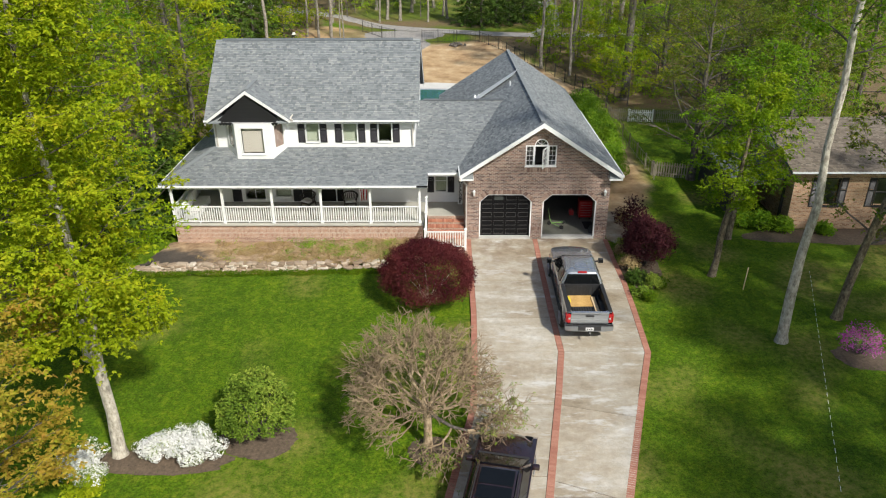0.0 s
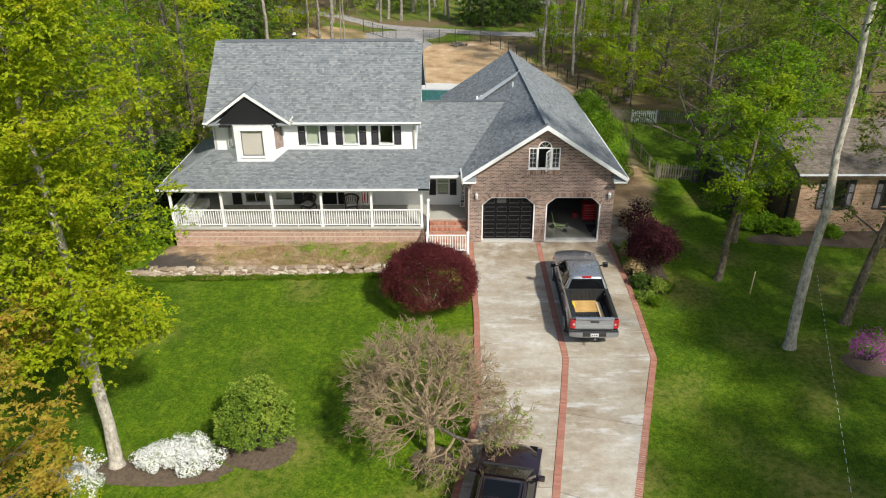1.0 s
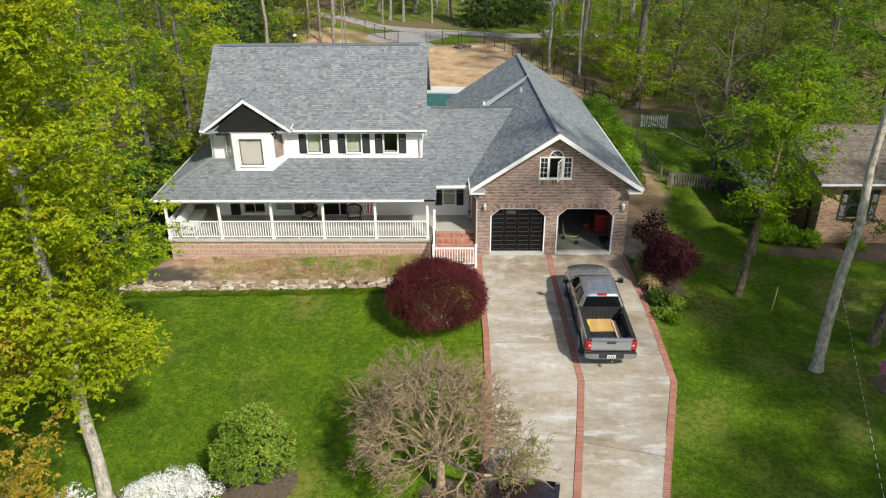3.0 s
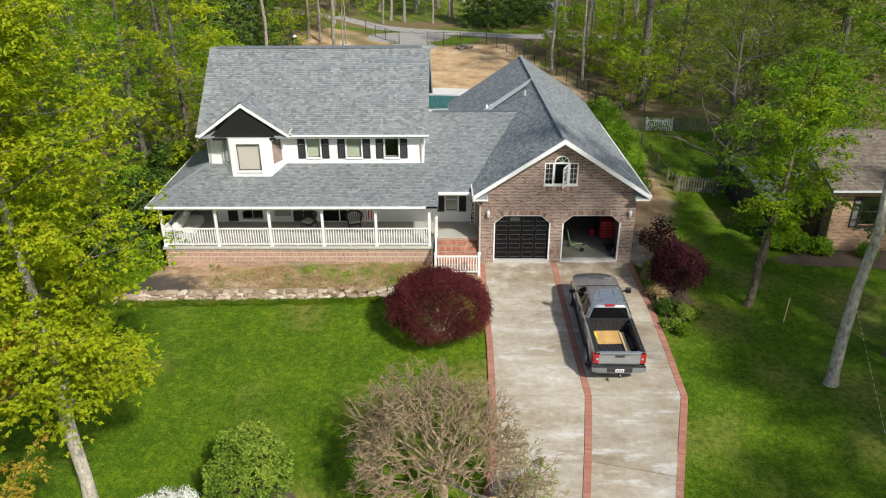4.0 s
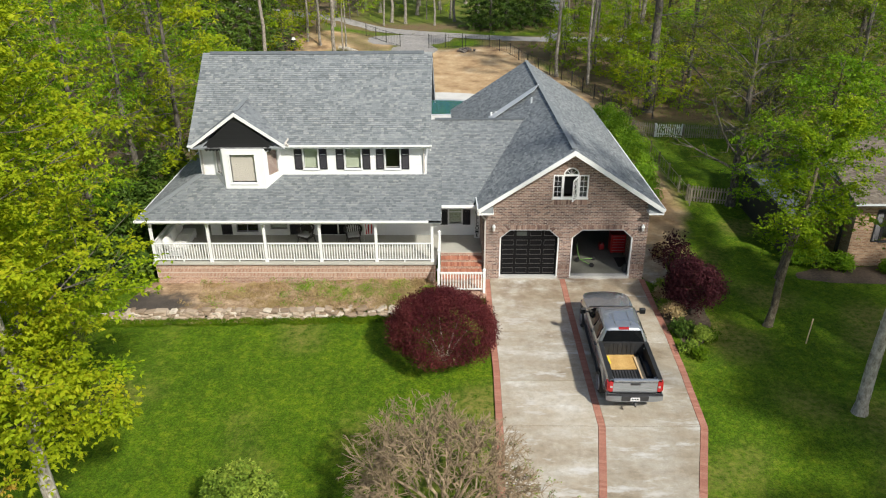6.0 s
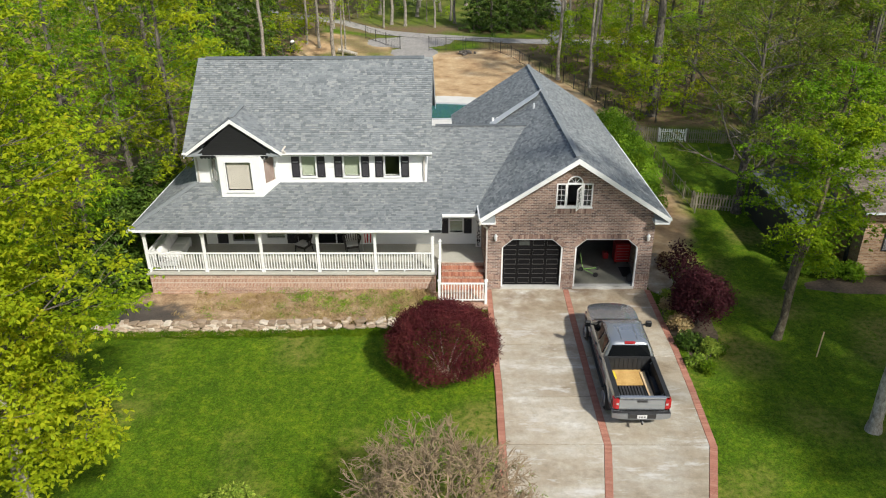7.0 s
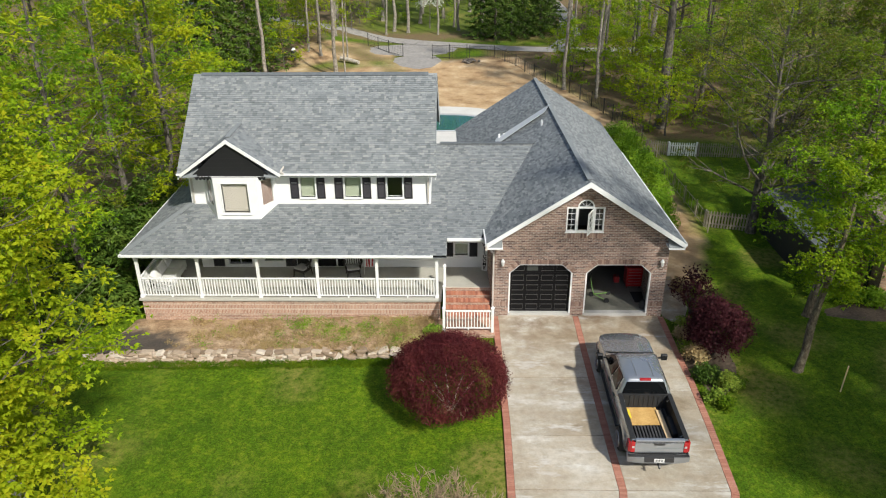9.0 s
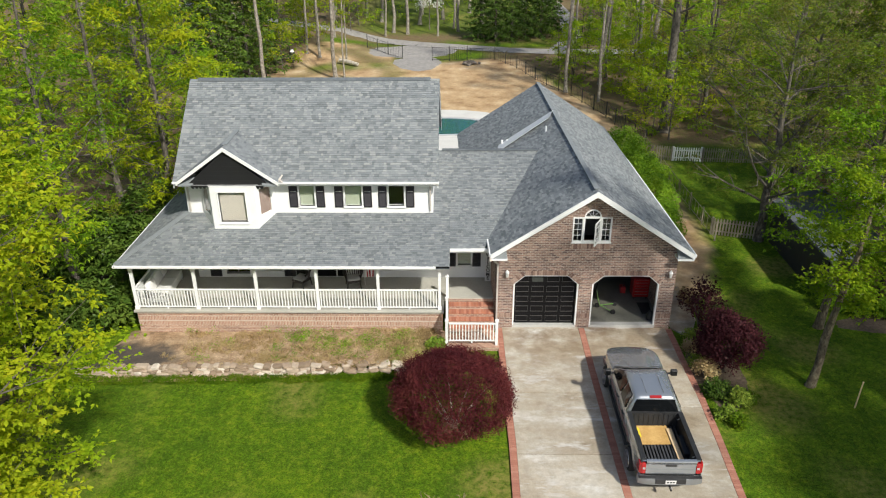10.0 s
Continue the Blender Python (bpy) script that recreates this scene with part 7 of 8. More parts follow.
tree("shade_tree", "tall tree with a straight grey trunk and green crown", (13.17, 26.4, -0.06), 104, L_GREEN, M_BARKP, height=19, r0=0.21, crown_from=11.5, crown_r=4.2, limbs=18, per=4, twigs=5, leaf=0.07, spread=0.65, taper=0.72, core=10, lean=(-0.3, -0.8))
tree("shade_tree", "slender tree with lichen-grey trunk and fresh leaves", (12.05, 32.0, -0.06), 105, L_FRESH, M_BARKB, lean=(1.0, 0.3), height=9.5, r0=0.17, crown_from=3.3, crown_r=2.1, limbs=22, per=4, twigs=5, leaf=0.062, spread=0.55, core=16, thin=0.26, taper=0.9, sub=5)
tree("shade_tree", "grey-trunked tree with bright green clumps of leaves", (14.1, 36.1, -0.06), 106, L_GREEN, M_BARKB, lean=(0.8, 0.0), height=10, r0=0.19, crown_from=3.0, crown_r=3.2, limbs=20, per=4, twigs=5, leaf=0.066, spread=0.6, core=26, sub=5, thin=0.26, low=0.25, taper=0.9)
tree("leaning_tree", "leaning grey tree with sparse green leaves", (16.2, 28.2, -0.06), 107, L_OLIVE, M_BARKB, height=15, r0=0.19, crown_from=3.2, crown_r=4.0, limbs=15, per=4, twigs=4, leaf=0.066, spread=0.55, lean=(3.4, 0.8), sub=4)
# trees 108, 109 and 114 stand out of view, added to shade the lawn
tree("shade_tree", "unseen broad green tree, added to shade the driveway lawn", (20.0, 4.0, -0.06), 108, L_GREEN, M_BARK, height=17, r0=0.34, crown_from=6.0, crown_r=5.5, limbs=24, per=3, twigs=4, leaf=0.17, spread=0.9, core=60)
tree("shade_tree", "unseen broad green tree, added to shade the driveway lawn", (22.6, 21.6, -0.06), 109, L_GREEN, M_BARK, height=17, r0=0.34, crown_from=6.0, crown_r=5.2, limbs=24, per=3, twigs=4, leaf=0.17, spread=0.9, core=50)
# tree 112, also out of view, is added to darken the neighbour's wall
tree("shade_tree", "unseen green tree, added to shade the brick house next door", (27.6, 26.6, -0.06), 112, L_GREEN, M_BARK, height=14, r0=0.28, crown_from=5.0, crown_r=4.6, limbs=16, per=3, twigs=4, leaf=0.12, spread=0.8, core=20)
tree("shade_tree", "unseen broad green tree, added to shade the driveway lawn", (21.6, 13.4, -0.06), 114, L_GREEN, M_BARK, height=17, r0=0.34, crown_from=5.0, crown_r=5.5, limbs=24, per=3, twigs=4, leaf=0.17, spread=0.9, core=40)
for x, y, k_, s_ in ((14.6, 44.6, 110, 6.0), (19.2, 52.0, 111, 5.8), (22.1, 49.4, 113, 5.0)):
    tree("budding_tree", "spreading dark-limbed tree in fine olive bud", (x, y, -0.06), k_, L_OLIVE, M_BARKD, height=11.5, r0=0.24, crown_from=1.6, crown_r=s_, limbs=28, per=4, twigs=6, narrow=True, leaf=0.07, spread=0.6, sub=7, rise=(0.3, 0.9), thin=0.36, low=0.3)

# bare spreading tree
def bare_tree(at):
    rng = np.random.default_rng(33)
    t = thing("bare_tree", "low spreading tree of bare pale twigs with few leaves", "tree")
    t.location = at
    trunk, twigs, leafy = Build(), Build(), []
    trunk.tube([(0, 0, -0.1), (0.0, 0.01, 0.12), (0.0, 0.03, 0.5), (0.0, 0.05, 1.1), (0.0, 0.08, 1.55)], [0.24, 0.17, 0.14, 0.135, 0.19], 14)
    for k in range(9):
        a = k * 2.4
        trunk.tube([(math.cos(a) * 0.1, 0.07 + math.sin(a) * 0.1, 1.4), (math.cos(a) * 0.2, 0.07 + math.sin(a) * 0.2, 1.62 + 0.05 * (k % 3))], [0.07, 0.055], 6)

    def bent(a, b, r0, r1, target, sides):
        """A slightly crooked piece of branch."""
        m = a.lerp(b, 0.5) + Vector(rng.normal(size=3)) * (b - a).length * 0.1
        target.tube([a, m, b], [r0, (r0 + r1) / 2, r1], sides, False)

    def ramify(node, pts, bare=True):
        n = len(pts)
        rad = 0.0095 + 0.0022 * n ** 0.54
        c = Vector(pts.mean(axis=0))
        if n <= 2:
            for p in pts:
                p = Vector(p)
                bent(node, p, 0.012, 0.0075, twigs, 3)
                for _ in range(3):
                    f = rng.uniform(0.35, 0.95)
                    q = node.lerp(p, f)
                    d = (p - node).normalized() + Vector(rng.normal(size=3)) * 0.6
                    bent(q, q + d.normalized() * rng.uniform(0.1, 0.24), 0.0085, 0.0055, twigs, 3)
                if not bare or p.x > 1.5 and p.z < 2.6 and rng.uniform() < 0.3:
                    leafy.append(tuple(p))
            return
        go = rng.uniform(0.2, 0.34) if n > 200 else rng.uniform(0.3, 0.46)
        nxt = node + (c - node) * go + Vector(rng.normal(size=3)) * 0.05
        bent(node, nxt, rad * 1.12, rad, trunk if n > 60 else twigs, 7 if n > 100 else 4)
        axis = np.linalg.svd(pts - pts.mean(axis=0), full_matrices=False)[2][0] + rng.normal(size=3) * 0.15
        k = pts @ axis
        cut = np.quantile(k, rng.uniform(0.38, 0.62))
        ramify(nxt, pts[k <= cut], bare)
        ramify(nxt, pts[k > cut], bare)

    # the dome that the twig tips fill
    n = 1900
    d = rng.normal(size=(n * 3, 3))
    d[:, 2] = np.abs(d[:, 2]) * 1.05 - 0.22
    d /= np.linalg.norm(d, axis=1)[:, None]
    d = d[~((d[:, 1] < -0.45) & (d[:, 2] < 0.32) & (d[:, 0] > -0.3))]
    d = d[d[:, 2] > -0.3][:n]
    lump = np.array([1.02 + 0.3 * noise.noise(Vector(v) * 2.6) + 0.1 * noise.noise(Vector(v) * 6.0) for v in d])
    k = (0.62 + 0.38 * rng.uniform(0, 1, len(d)) ** 0.6) * lump
    tips = d * k[:, None] * np.array([2.62, 2.6, 2.65]) + np.array([-0.22, 0.3, 1.78])
    tips[:, 2] = np.where(tips[:, 2] < 1.5, tips[:, 2] - 0.35 * (1.5 - tips[:, 2]) - 0.1 * np.maximum(0, -tips[:, 0] - 1), tips[:, 2])
    # main limbs: seven sectors and the crown top
    az = np.arctan2(tips[:, 1] - 0.1, tips[:, 0])
    high = d[:, 2] > 0.78
    for s_ in range(7):
        a0 = -math.pi + s_ * 2 * math.pi / 7
        pick = tips[(az >= a0) & (az < a0 + 2 * math.pi / 7) & ~high]
        if len(pick) > 3:
            start = Vector((math.cos(a0 + 0.45) * 0.12, 0.08 + math.sin(a0 + 0.45) * 0.12, 1.55))
            for low in (True, False):
                part_ = pick[(pick[:, 2] < 2.3) == low]
                if len(part_) > 3:
                    ramify(start, part_)
    for s_ in (-1, 1):
        ramify(Vector((0.05 * s_, 0.1, 1.6)), tips[high & (np.sign(tips[:, 0] + 0.15) == s_)])
    # the broken limb hanging over the car, with leafy shoots
    dark = Build()
    dark.tube([(0.02, 0.0, 1.5), (0.35, -0.2, 1.36), (0.8, -0.4, 1.2), (1.3, -0.5, 1.12)], [0.07, 0.058, 0.05, 0.04], 8, False)

    def tuft(centre, size, count, start, bare):
        ramify(Vector(start), rng.normal(size=(count, 3)) * np.array(size) * 0.5 + np.array(centre), bare)

    tuft((2.05, -0.45, 1.15), (0.8, 0.75, 0.5), 150, (1.3, -0.5, 1.12), True)
    tuft((2.65, 0.25, 1.35), (0.75, 1.0, 0.6), 90, (1.3, -0.5, 1.12), False)
    tuft((0.3, -1.35, 0.62), (0.9, 0.7, 0.45), 80, (0.8, -0.4, 1.2), False)
    tuft((1.25, -0.85, 0.75), (0.5, 0.5, 0.5), 46, (1.0, -0.45, 1.16), True)
    trunk.part("trunk", M_TWIGT, t, smooth=True)
    dark.part("broken_limb", M_BARKL, t, "dark broken limb", smooth=True)
    tw_ = twigs.part("twig_growth", M_TWIG, t)
    tw_["kind"] = "stuff"
    quads("sprouting_leaves", leaf_cloud(leafy, 0.07, 8, 0.034, rng), L_SHRUB, t)


bare_tree((-1.0, 20.0, gz_(-1.0, 20.0)))
bush("red_maple", "dark red weeping laceleaf maple forming a low dome", (-1.25, 29.5, -0.06), 2.02, 2.85, L_RED, 41, up=0.15, aspect=0.4, n=2800, per=22, leaf=0.05, spread=0.13, stem=M_BARKP, category="tree", shell=0.76, flat=0.7, lumps=14)
rmt = bpy.data.objects["red_maple"]
rr_ = random.Random(4)
for k in range(26):
    p0 = Vector((0.0 + rr_.uniform(-0.45, 0.5), -1.55 + rr_.uniform(-0.06, 0.06), 1.3 + rr_.uniform(-0.2, 0.12)))
    p1 = p0 + Vector((rr_.uniform(-0.18, 0.18), -0.12, rr_.uniform(-0.05, 0.12)))
    tw = Build().tube([p0 + Vector((0, 0.3, 0.1)), p0, p1, p1 + Vector((rr_.uniform(-0.15, 0.15), -0.06, -0.18))], [0.014, 0.013, 0.011, 0.006], 4, False)
    tw.part("twig", M_TWIG, rmt, "bare grey twig")
bush("purple_shrub", "dark purple leafy shrub beside the driveway", (9.05, 33.0, -0.06), 1.3, 2.4, L_PURPLE, 42, n=600, per=24, leaf=0.05, spread=0.16, shell=0.55)
bush("purple_shrub", "loose purple shrub by the garage corner", (9.1, 36.0, -0.06), 0.95, 2.2, L_PURPLE, 43, n=120, per=11, leaf=0.07, spread=0.17, shell=0.35)
bush("low_shrub", "low yellowish green shrub beside the driveway", (8.35, 31.3, -0.06), 0.55, 0.6, L_DARK, 44, n=110, leaf=0.05, spread=0.1)
bush("low_shrub", "pale variegated low shrub beside the driveway", (8.95, 30.7, -0.06), 0.42, 0.7, L_SHRUB, 45, n=90, leaf=0.05, spread=0.09)
for k, (x, y, r_, h_, m_) in enumerate(((8.25, 30.1, 0.4, 0.45, L_SHRUB), (8.6, 29.7, 0.35, 0.4, L_GRASS), (8.15, 33.2, 0.45, 0.55, L_SHRUB), (8.2, 34.2, 0.4, 0.5, L_DRY), (9.3, 30.9, 0.4, 0.45, L_GRASS), (8.5, 35.0, 0.4, 0.6, L_SHRUB), (9.6, 37.4, 0.6, 0.8, L_SHRUB), (9.0, 38.2, 0.5, 0.7, L_DRY))):
    bush("ground_cover", "loose mixed green ground cover beside the driveway", (x, y, -0.06), r_, h_, m_, 240 + k, n=70, per=12, leaf=0.05, spread=0.13, shell=0.3, rough=0.6, lumps=7, parent_group="ground cover")
bush("low_shrub", "low straggling shrub beside the driveway", (8.3, 32.4, -0.06), 0.5, 0.8, L_DRY, 46, n=80, leaf=0.05, spread=0.12)
bush("green_shrub", "round broad-leaved evergreen shrub on the lawn", (-6.8, 20.6, gz_(-6.9, 20.6)), 1.3, 2.35, L_SHRUB, 47, n=1400, leaf=0.056, spread=0.11, shell=0.76, lumps=18, rough=0.4, aspect=0.7, whorl=5)
for k, (x, y, r_, h_) in enumerate(((-9.85, 19.5, 0.62, 0.95), (-9.3, 19.75, 0.55, 0.9), (-8.35, 19.3, 0.72, 1.0), (-8.6, 19.7, 0.6, 1.1), (-12.05, 18.9, 0.8, 0.95), (-11.6, 18.3, 0.5, 0.7))):
    bush("azalea", "white flowering azalea in a mulched bed", (x, y, gz_(x, y)), r_, h_, L_WHITE, 150 + k, n=60, per=70, leaf=0.036, spread=0.13, shell=0.6, lumps=9, rough=0.6, outward=1.0, parent_group="white azaleas")
bush("azalea", "magenta flowering azalea in a mulch ring", (15.85, 25.5, -0.06), 0.95, 1.25, L_MAGENTA, 55, n=120, per=9, leaf=0.045, spread=0.13, shell=0.5)
bush("yellow_shrub", "small yellow-green shrub by the azaleas", (-11.6, 17.9, -0.25), 0.6, 0.7, L_YELLOW, 56, n=120, leaf=0.06, spread=0.12)
bush("hosta", "pale green leafy clump beside the steps", (-2.0, 34.0, 0.1), 0.4, 0.45, L_SHRUB, 57, n=60, leaf=0.08, spread=0.1)
for k, (x, y, r_, h_) in enumerate(((-16.2, 35.6, 1.4, 2.3), (-17.5, 34.4, 1.5, 2.2), (-16.4, 37.8, 1.5, 2.8), (-16.3, 40.6, 1.6, 3.0), (-16.6, 43.6, 1.7, 3.4), (-18.6, 37.0, 1.6, 2.4), (-17.9, 40.5, 1.5, 3.2))):
    bush("rhododendron", "dark broad-leaved rhododendron beside the porch", (x, y, -0.1), r_, h_, L_DARK, 60 + k, n=520, leaf=0.12, spread=0.18, shell=0.7, lumps=14, aspect=0.75, whorl=4, parent_group="rhododendrons")
for k, (x, y, r_, h_) in enumerate(((19.3, 36.6, 0.4, 0.6), (23.4, 36.5, 0.45, 0.7), (16.2, 37.3, 0.7, 1.0), (17.3, 36.9, 0.5, 0.8), (15.3, 37.6, 0.6, 0.9))):
    bush("foundation_shrub", "dark evergreen shrub along the brick house next door", (x, y, -0.1), r_, h_, L_HEDGE, 90 + k, n=120, per=12, leaf=0.07, spread=0.15, shell=0.6, parent_group="foundation shrubs")
for k, (x, y, r_, h_) in enumerate(((9.3, 44.6, 1.15, 2.2), (9.35, 46.4, 1.3, 2.8), (9.3, 48.6, 1.4, 3.1), (9.2, 51.0, 1.45, 3.3), (9.0, 53.4, 1.35, 3.2))):
    bush("hedge_shrub", "bright green rounded hedge shrub along the garage", (x, y, -0.1), r_, h_, L_HEDGE, 70 + k, n=150, per=60, leaf=0.075, spread=0.2, shell=0.75, outward=0.7, aspect=0.55, rough=0.4, lumps=18, parent_group="hedge shrubs")

# mulch beds
def mulch(name, label, cx, cy, rx, ry, seed, mat=M_MULCH, what="mulch"):
    pts = []
    for k in range(56):
        a = 2 * math.pi * k / 56
        q = 1 + 0.22 * noise.noise((math.cos(a) * 1.3 + seed, math.sin(a) * 1.3, seed)) + 0.1 * noise.noise((math.cos(a) * 6 + seed, math.sin(a) * 6, seed))
        pts.append((cx + rx * q * math.cos(a), cy + ry * q * math.sin(a), gz_(cx + rx * math.cos(a), cy + ry * math.sin(a)) + 0.015))
    b = Build()
    b.add(pts + [(cx, cy, gz_(cx, cy) + 0.09)], [(k, (k + 1) % 56, 56) for k in range(56)])
    tagged(b.part(name, mat), label, what, kind="structure")


mulch("mulch_bed", "brown mulch bed under the white azaleas", -9.75, 19.3, 2.55, 0.6, 3)
mulch("mulch_bed", "brown mulch bed round the evergreen shrub", -6.7, 20.3, 1.4, 0.85, 4)
mulch("mulch_bed", "dark mulch ring round the bare tree", -0.95, 19.8, 0.75, 0.65, 5)
mulch("mulch_bed", "dark mulch ring under the magenta azalea", 16.0, 25.3, 1.2, 0.9, 7)
mulch("mulch_bed", "mulch bed beside the driveway under the purple shrubs", 8.85, 33.0, 0.95, 2.6, 9)
mulch("mulch_bed", "dark mulch bed along the brick house next door", 20.2, 36.3, 4.9, 1.0, 11)

# grass tufts
rgt = np.random.default_rng(77)
n = 32000
tx, ty = rgt.uniform(-16, 20, n), rgt.uniform(13, 36, n)
ok = ~((ty < 35.9) & (tx > np.interp(ty, [6, 17.5, 22, 35.75], [-2.7, -0.35, 0.55, 0.62]) - 0.2) & (tx < np.interp(ty, [6, 17.7, 22.73, 25.56, 31.2, 35.75], [1.9, 5.2, 6.7, 7.56, 7.77, 7.68]) + 0.2))
ok &= ~((ty > 32.35) & (tx < 0.6))
ok &= (((tx + 9.0) / 3.1) ** 2 + ((ty - 19.5) / 0.7) ** 2 > 1) & ((tx + 0.95) ** 2 + (ty - 19.7) ** 2 > 1.1)
tx, ty = tx[ok], ty[ok]
tz = np.array([ground_z(a, c) for a, c in zip(tx, ty)])
gp = leaf_cloud(np.stack([tx, ty, tz + 0.03], 1), 0.02, 2, 0.036, rgt, 0.4, 0.0, 0.3)
tagged(quads("grass_tufts", gp, L_GRASS), "short tufts of mown grass across the front lawn", "grass", kind="stuff")

fx = rgt.uniform(-15.6, -3.0, 2600)
fy = np.array([32.02 + 0.03 * (a + 15.8) + 0.16 * noise.noise((a * 1.3, 0, 5)) + 0.1 * noise.noise((a * 5, 0, 2)) for a in fx]) + rgt.uniform(-0.25, 0.22, 2600)
fp = leaf_cloud(np.stack([fx, fy, np.full(2600, 0.0)], 1), 0.05, 5, 0.055, rgt, 0.7, 0.0, 0.25)
tagged(quads("grass_fringe", fp, L_GRASS), "ragged longer grass along the foot of the stone wall", "grass", kind="stuff")

# ---- woodland ----
protos = []
spec = [("woodland_tree", "tall woodland tree with yellow-green spring leaves", L_YELLOW, M_BARKL, dict(narrow=True, height=16, r0=0.22, crown_from=2.6, crown_r=4.8, limbs=24, per=6, twigs=4, nodes=2, leaf=0.140, spread=0.75, core=30, sub=4, low=0.25, thin=0.24)),
        ("woodland_tree", "tall woodland tree with fresh green leaves", L_GREEN, M_BARKL, dict(narrow=True, height=17, r0=0.24, crown_from=3.0, crown_r=4.6, limbs=22, per=6, twigs=4, nodes=2, leaf=0.118, spread=0.75, core=20, sub=4, low=0.25, thin=0.24)),
        ("woodland_tree", "woodland tree with mixed green and reddish young leaves", L_MID, M_BARKD, dict(narrow=True, height=14, r0=0.2, crown_from=1.8, crown_r=4.6, limbs=20, per=6, twigs=4, nodes=2, leaf=0.101, spread=0.75, core=8, low=0.25, sub=4)),
        ("woodland_tree", "woodland tree in reddish bud", L_BUD, M_BARKD, dict(height=14, r0=0.2, crown_from=2.2, crown_r=4.4, limbs=20, per=34, leaf=0.06, spread=0.75, low=0.25)),
        ("woodland_tree", "tall bare-trunked woodland tree with a high thin crown", L_MID, M_BARK, dict(narrow=True, height=21, r0=0.22, crown_from=9, crown_r=3.6, limbs=12, per=4, twigs=3, nodes=2, leaf=0.188, spread=0.9, taper=0.6, sub=2)),
        ("understory_tree", "low understory tree with layered light green leaves", L_FRESH, M_BARKD, dict(narrow=True, height=6, r0=0.07, crown_from=0.5, crown_r=2.8, limbs=11, per=5, twigs=3, nodes=2, leaf=0.140, spread=0.75, sub=2, low=0.3)),
        ("understory_tree", "low understory tree with sparse yellowish leaves", L_YELLOW, M_BARKD, dict(narrow=True, height=5.5, r0=0.06, crown_from=0.5, crown_r=2.5, limbs=11, per=5, twigs=3, nodes=2, leaf=0.123, spread=0.7, sub=2, low=0.3)),
        ("woodland_tree", "distant woodland tree with thin green leaves", L_MID, M_BARK, dict(narrow=True, height=15, r0=0.2, crown_from=2.4, crown_r=4.4, limbs=14, per=4, twigs=3, nodes=2, leaf=0.188, spread=0.95, sub=3, low=0.25)),
        ("woodland_tree", "distant woodland tree in fresh green leaf", L_GREEN, M_BARK, dict(narrow=True, height=17, r0=0.22, crown_from=3, crown_r=4.4, limbs=14, per=4, twigs=3, nodes=2, leaf=0.188, spread=0.95, sub=3, low=0.25)),
        ("woodland_tree", "slim grey-trunked woodland tree with a high thin crown", L_YELLOW, M_BARK, dict(narrow=True, height=20, r0=0.16, crown_from=10, crown_r=3.2, limbs=12, per=4, twigs=3, nodes=2, leaf=0.163, spread=0.9, taper=0.6, sub=2)),
        ("woodland_tree", "thick dark-trunked woodland tree with a high crown", L_GREEN, M_BARKD, dict(narrow=True, height=20, r0=0.36, crown_from=7, crown_r=4.4, limbs=16, per=4, twigs=4, nodes=2, leaf=0.150, spread=0.85, taper=0.6, sub=3))]
for k, (nm, lb, lm, bk, kw) in enumerate(spec):
    protos.append([None, nm, lb, lm, bk, kw, 200 + k])
rw = random.Random(12)


def plant(k, x, y, s=1.0):
    p = protos[k]
    z = ground_z(x, y)
    if p[0] is None:
        p[0] = tree(p[1], p[2], (x, y, z), p[6], p[3], p[4], **p[5])
        p[0]["group"] = "woodland trees"
        return p[0]
    c = copy_thing(p[0], pose(x, y, z, rw.uniform(-2, 2), rw.uniform(-2, 2), rw.uniform(0, 360)) @ Matrix.Scale(s, 4))
    return c


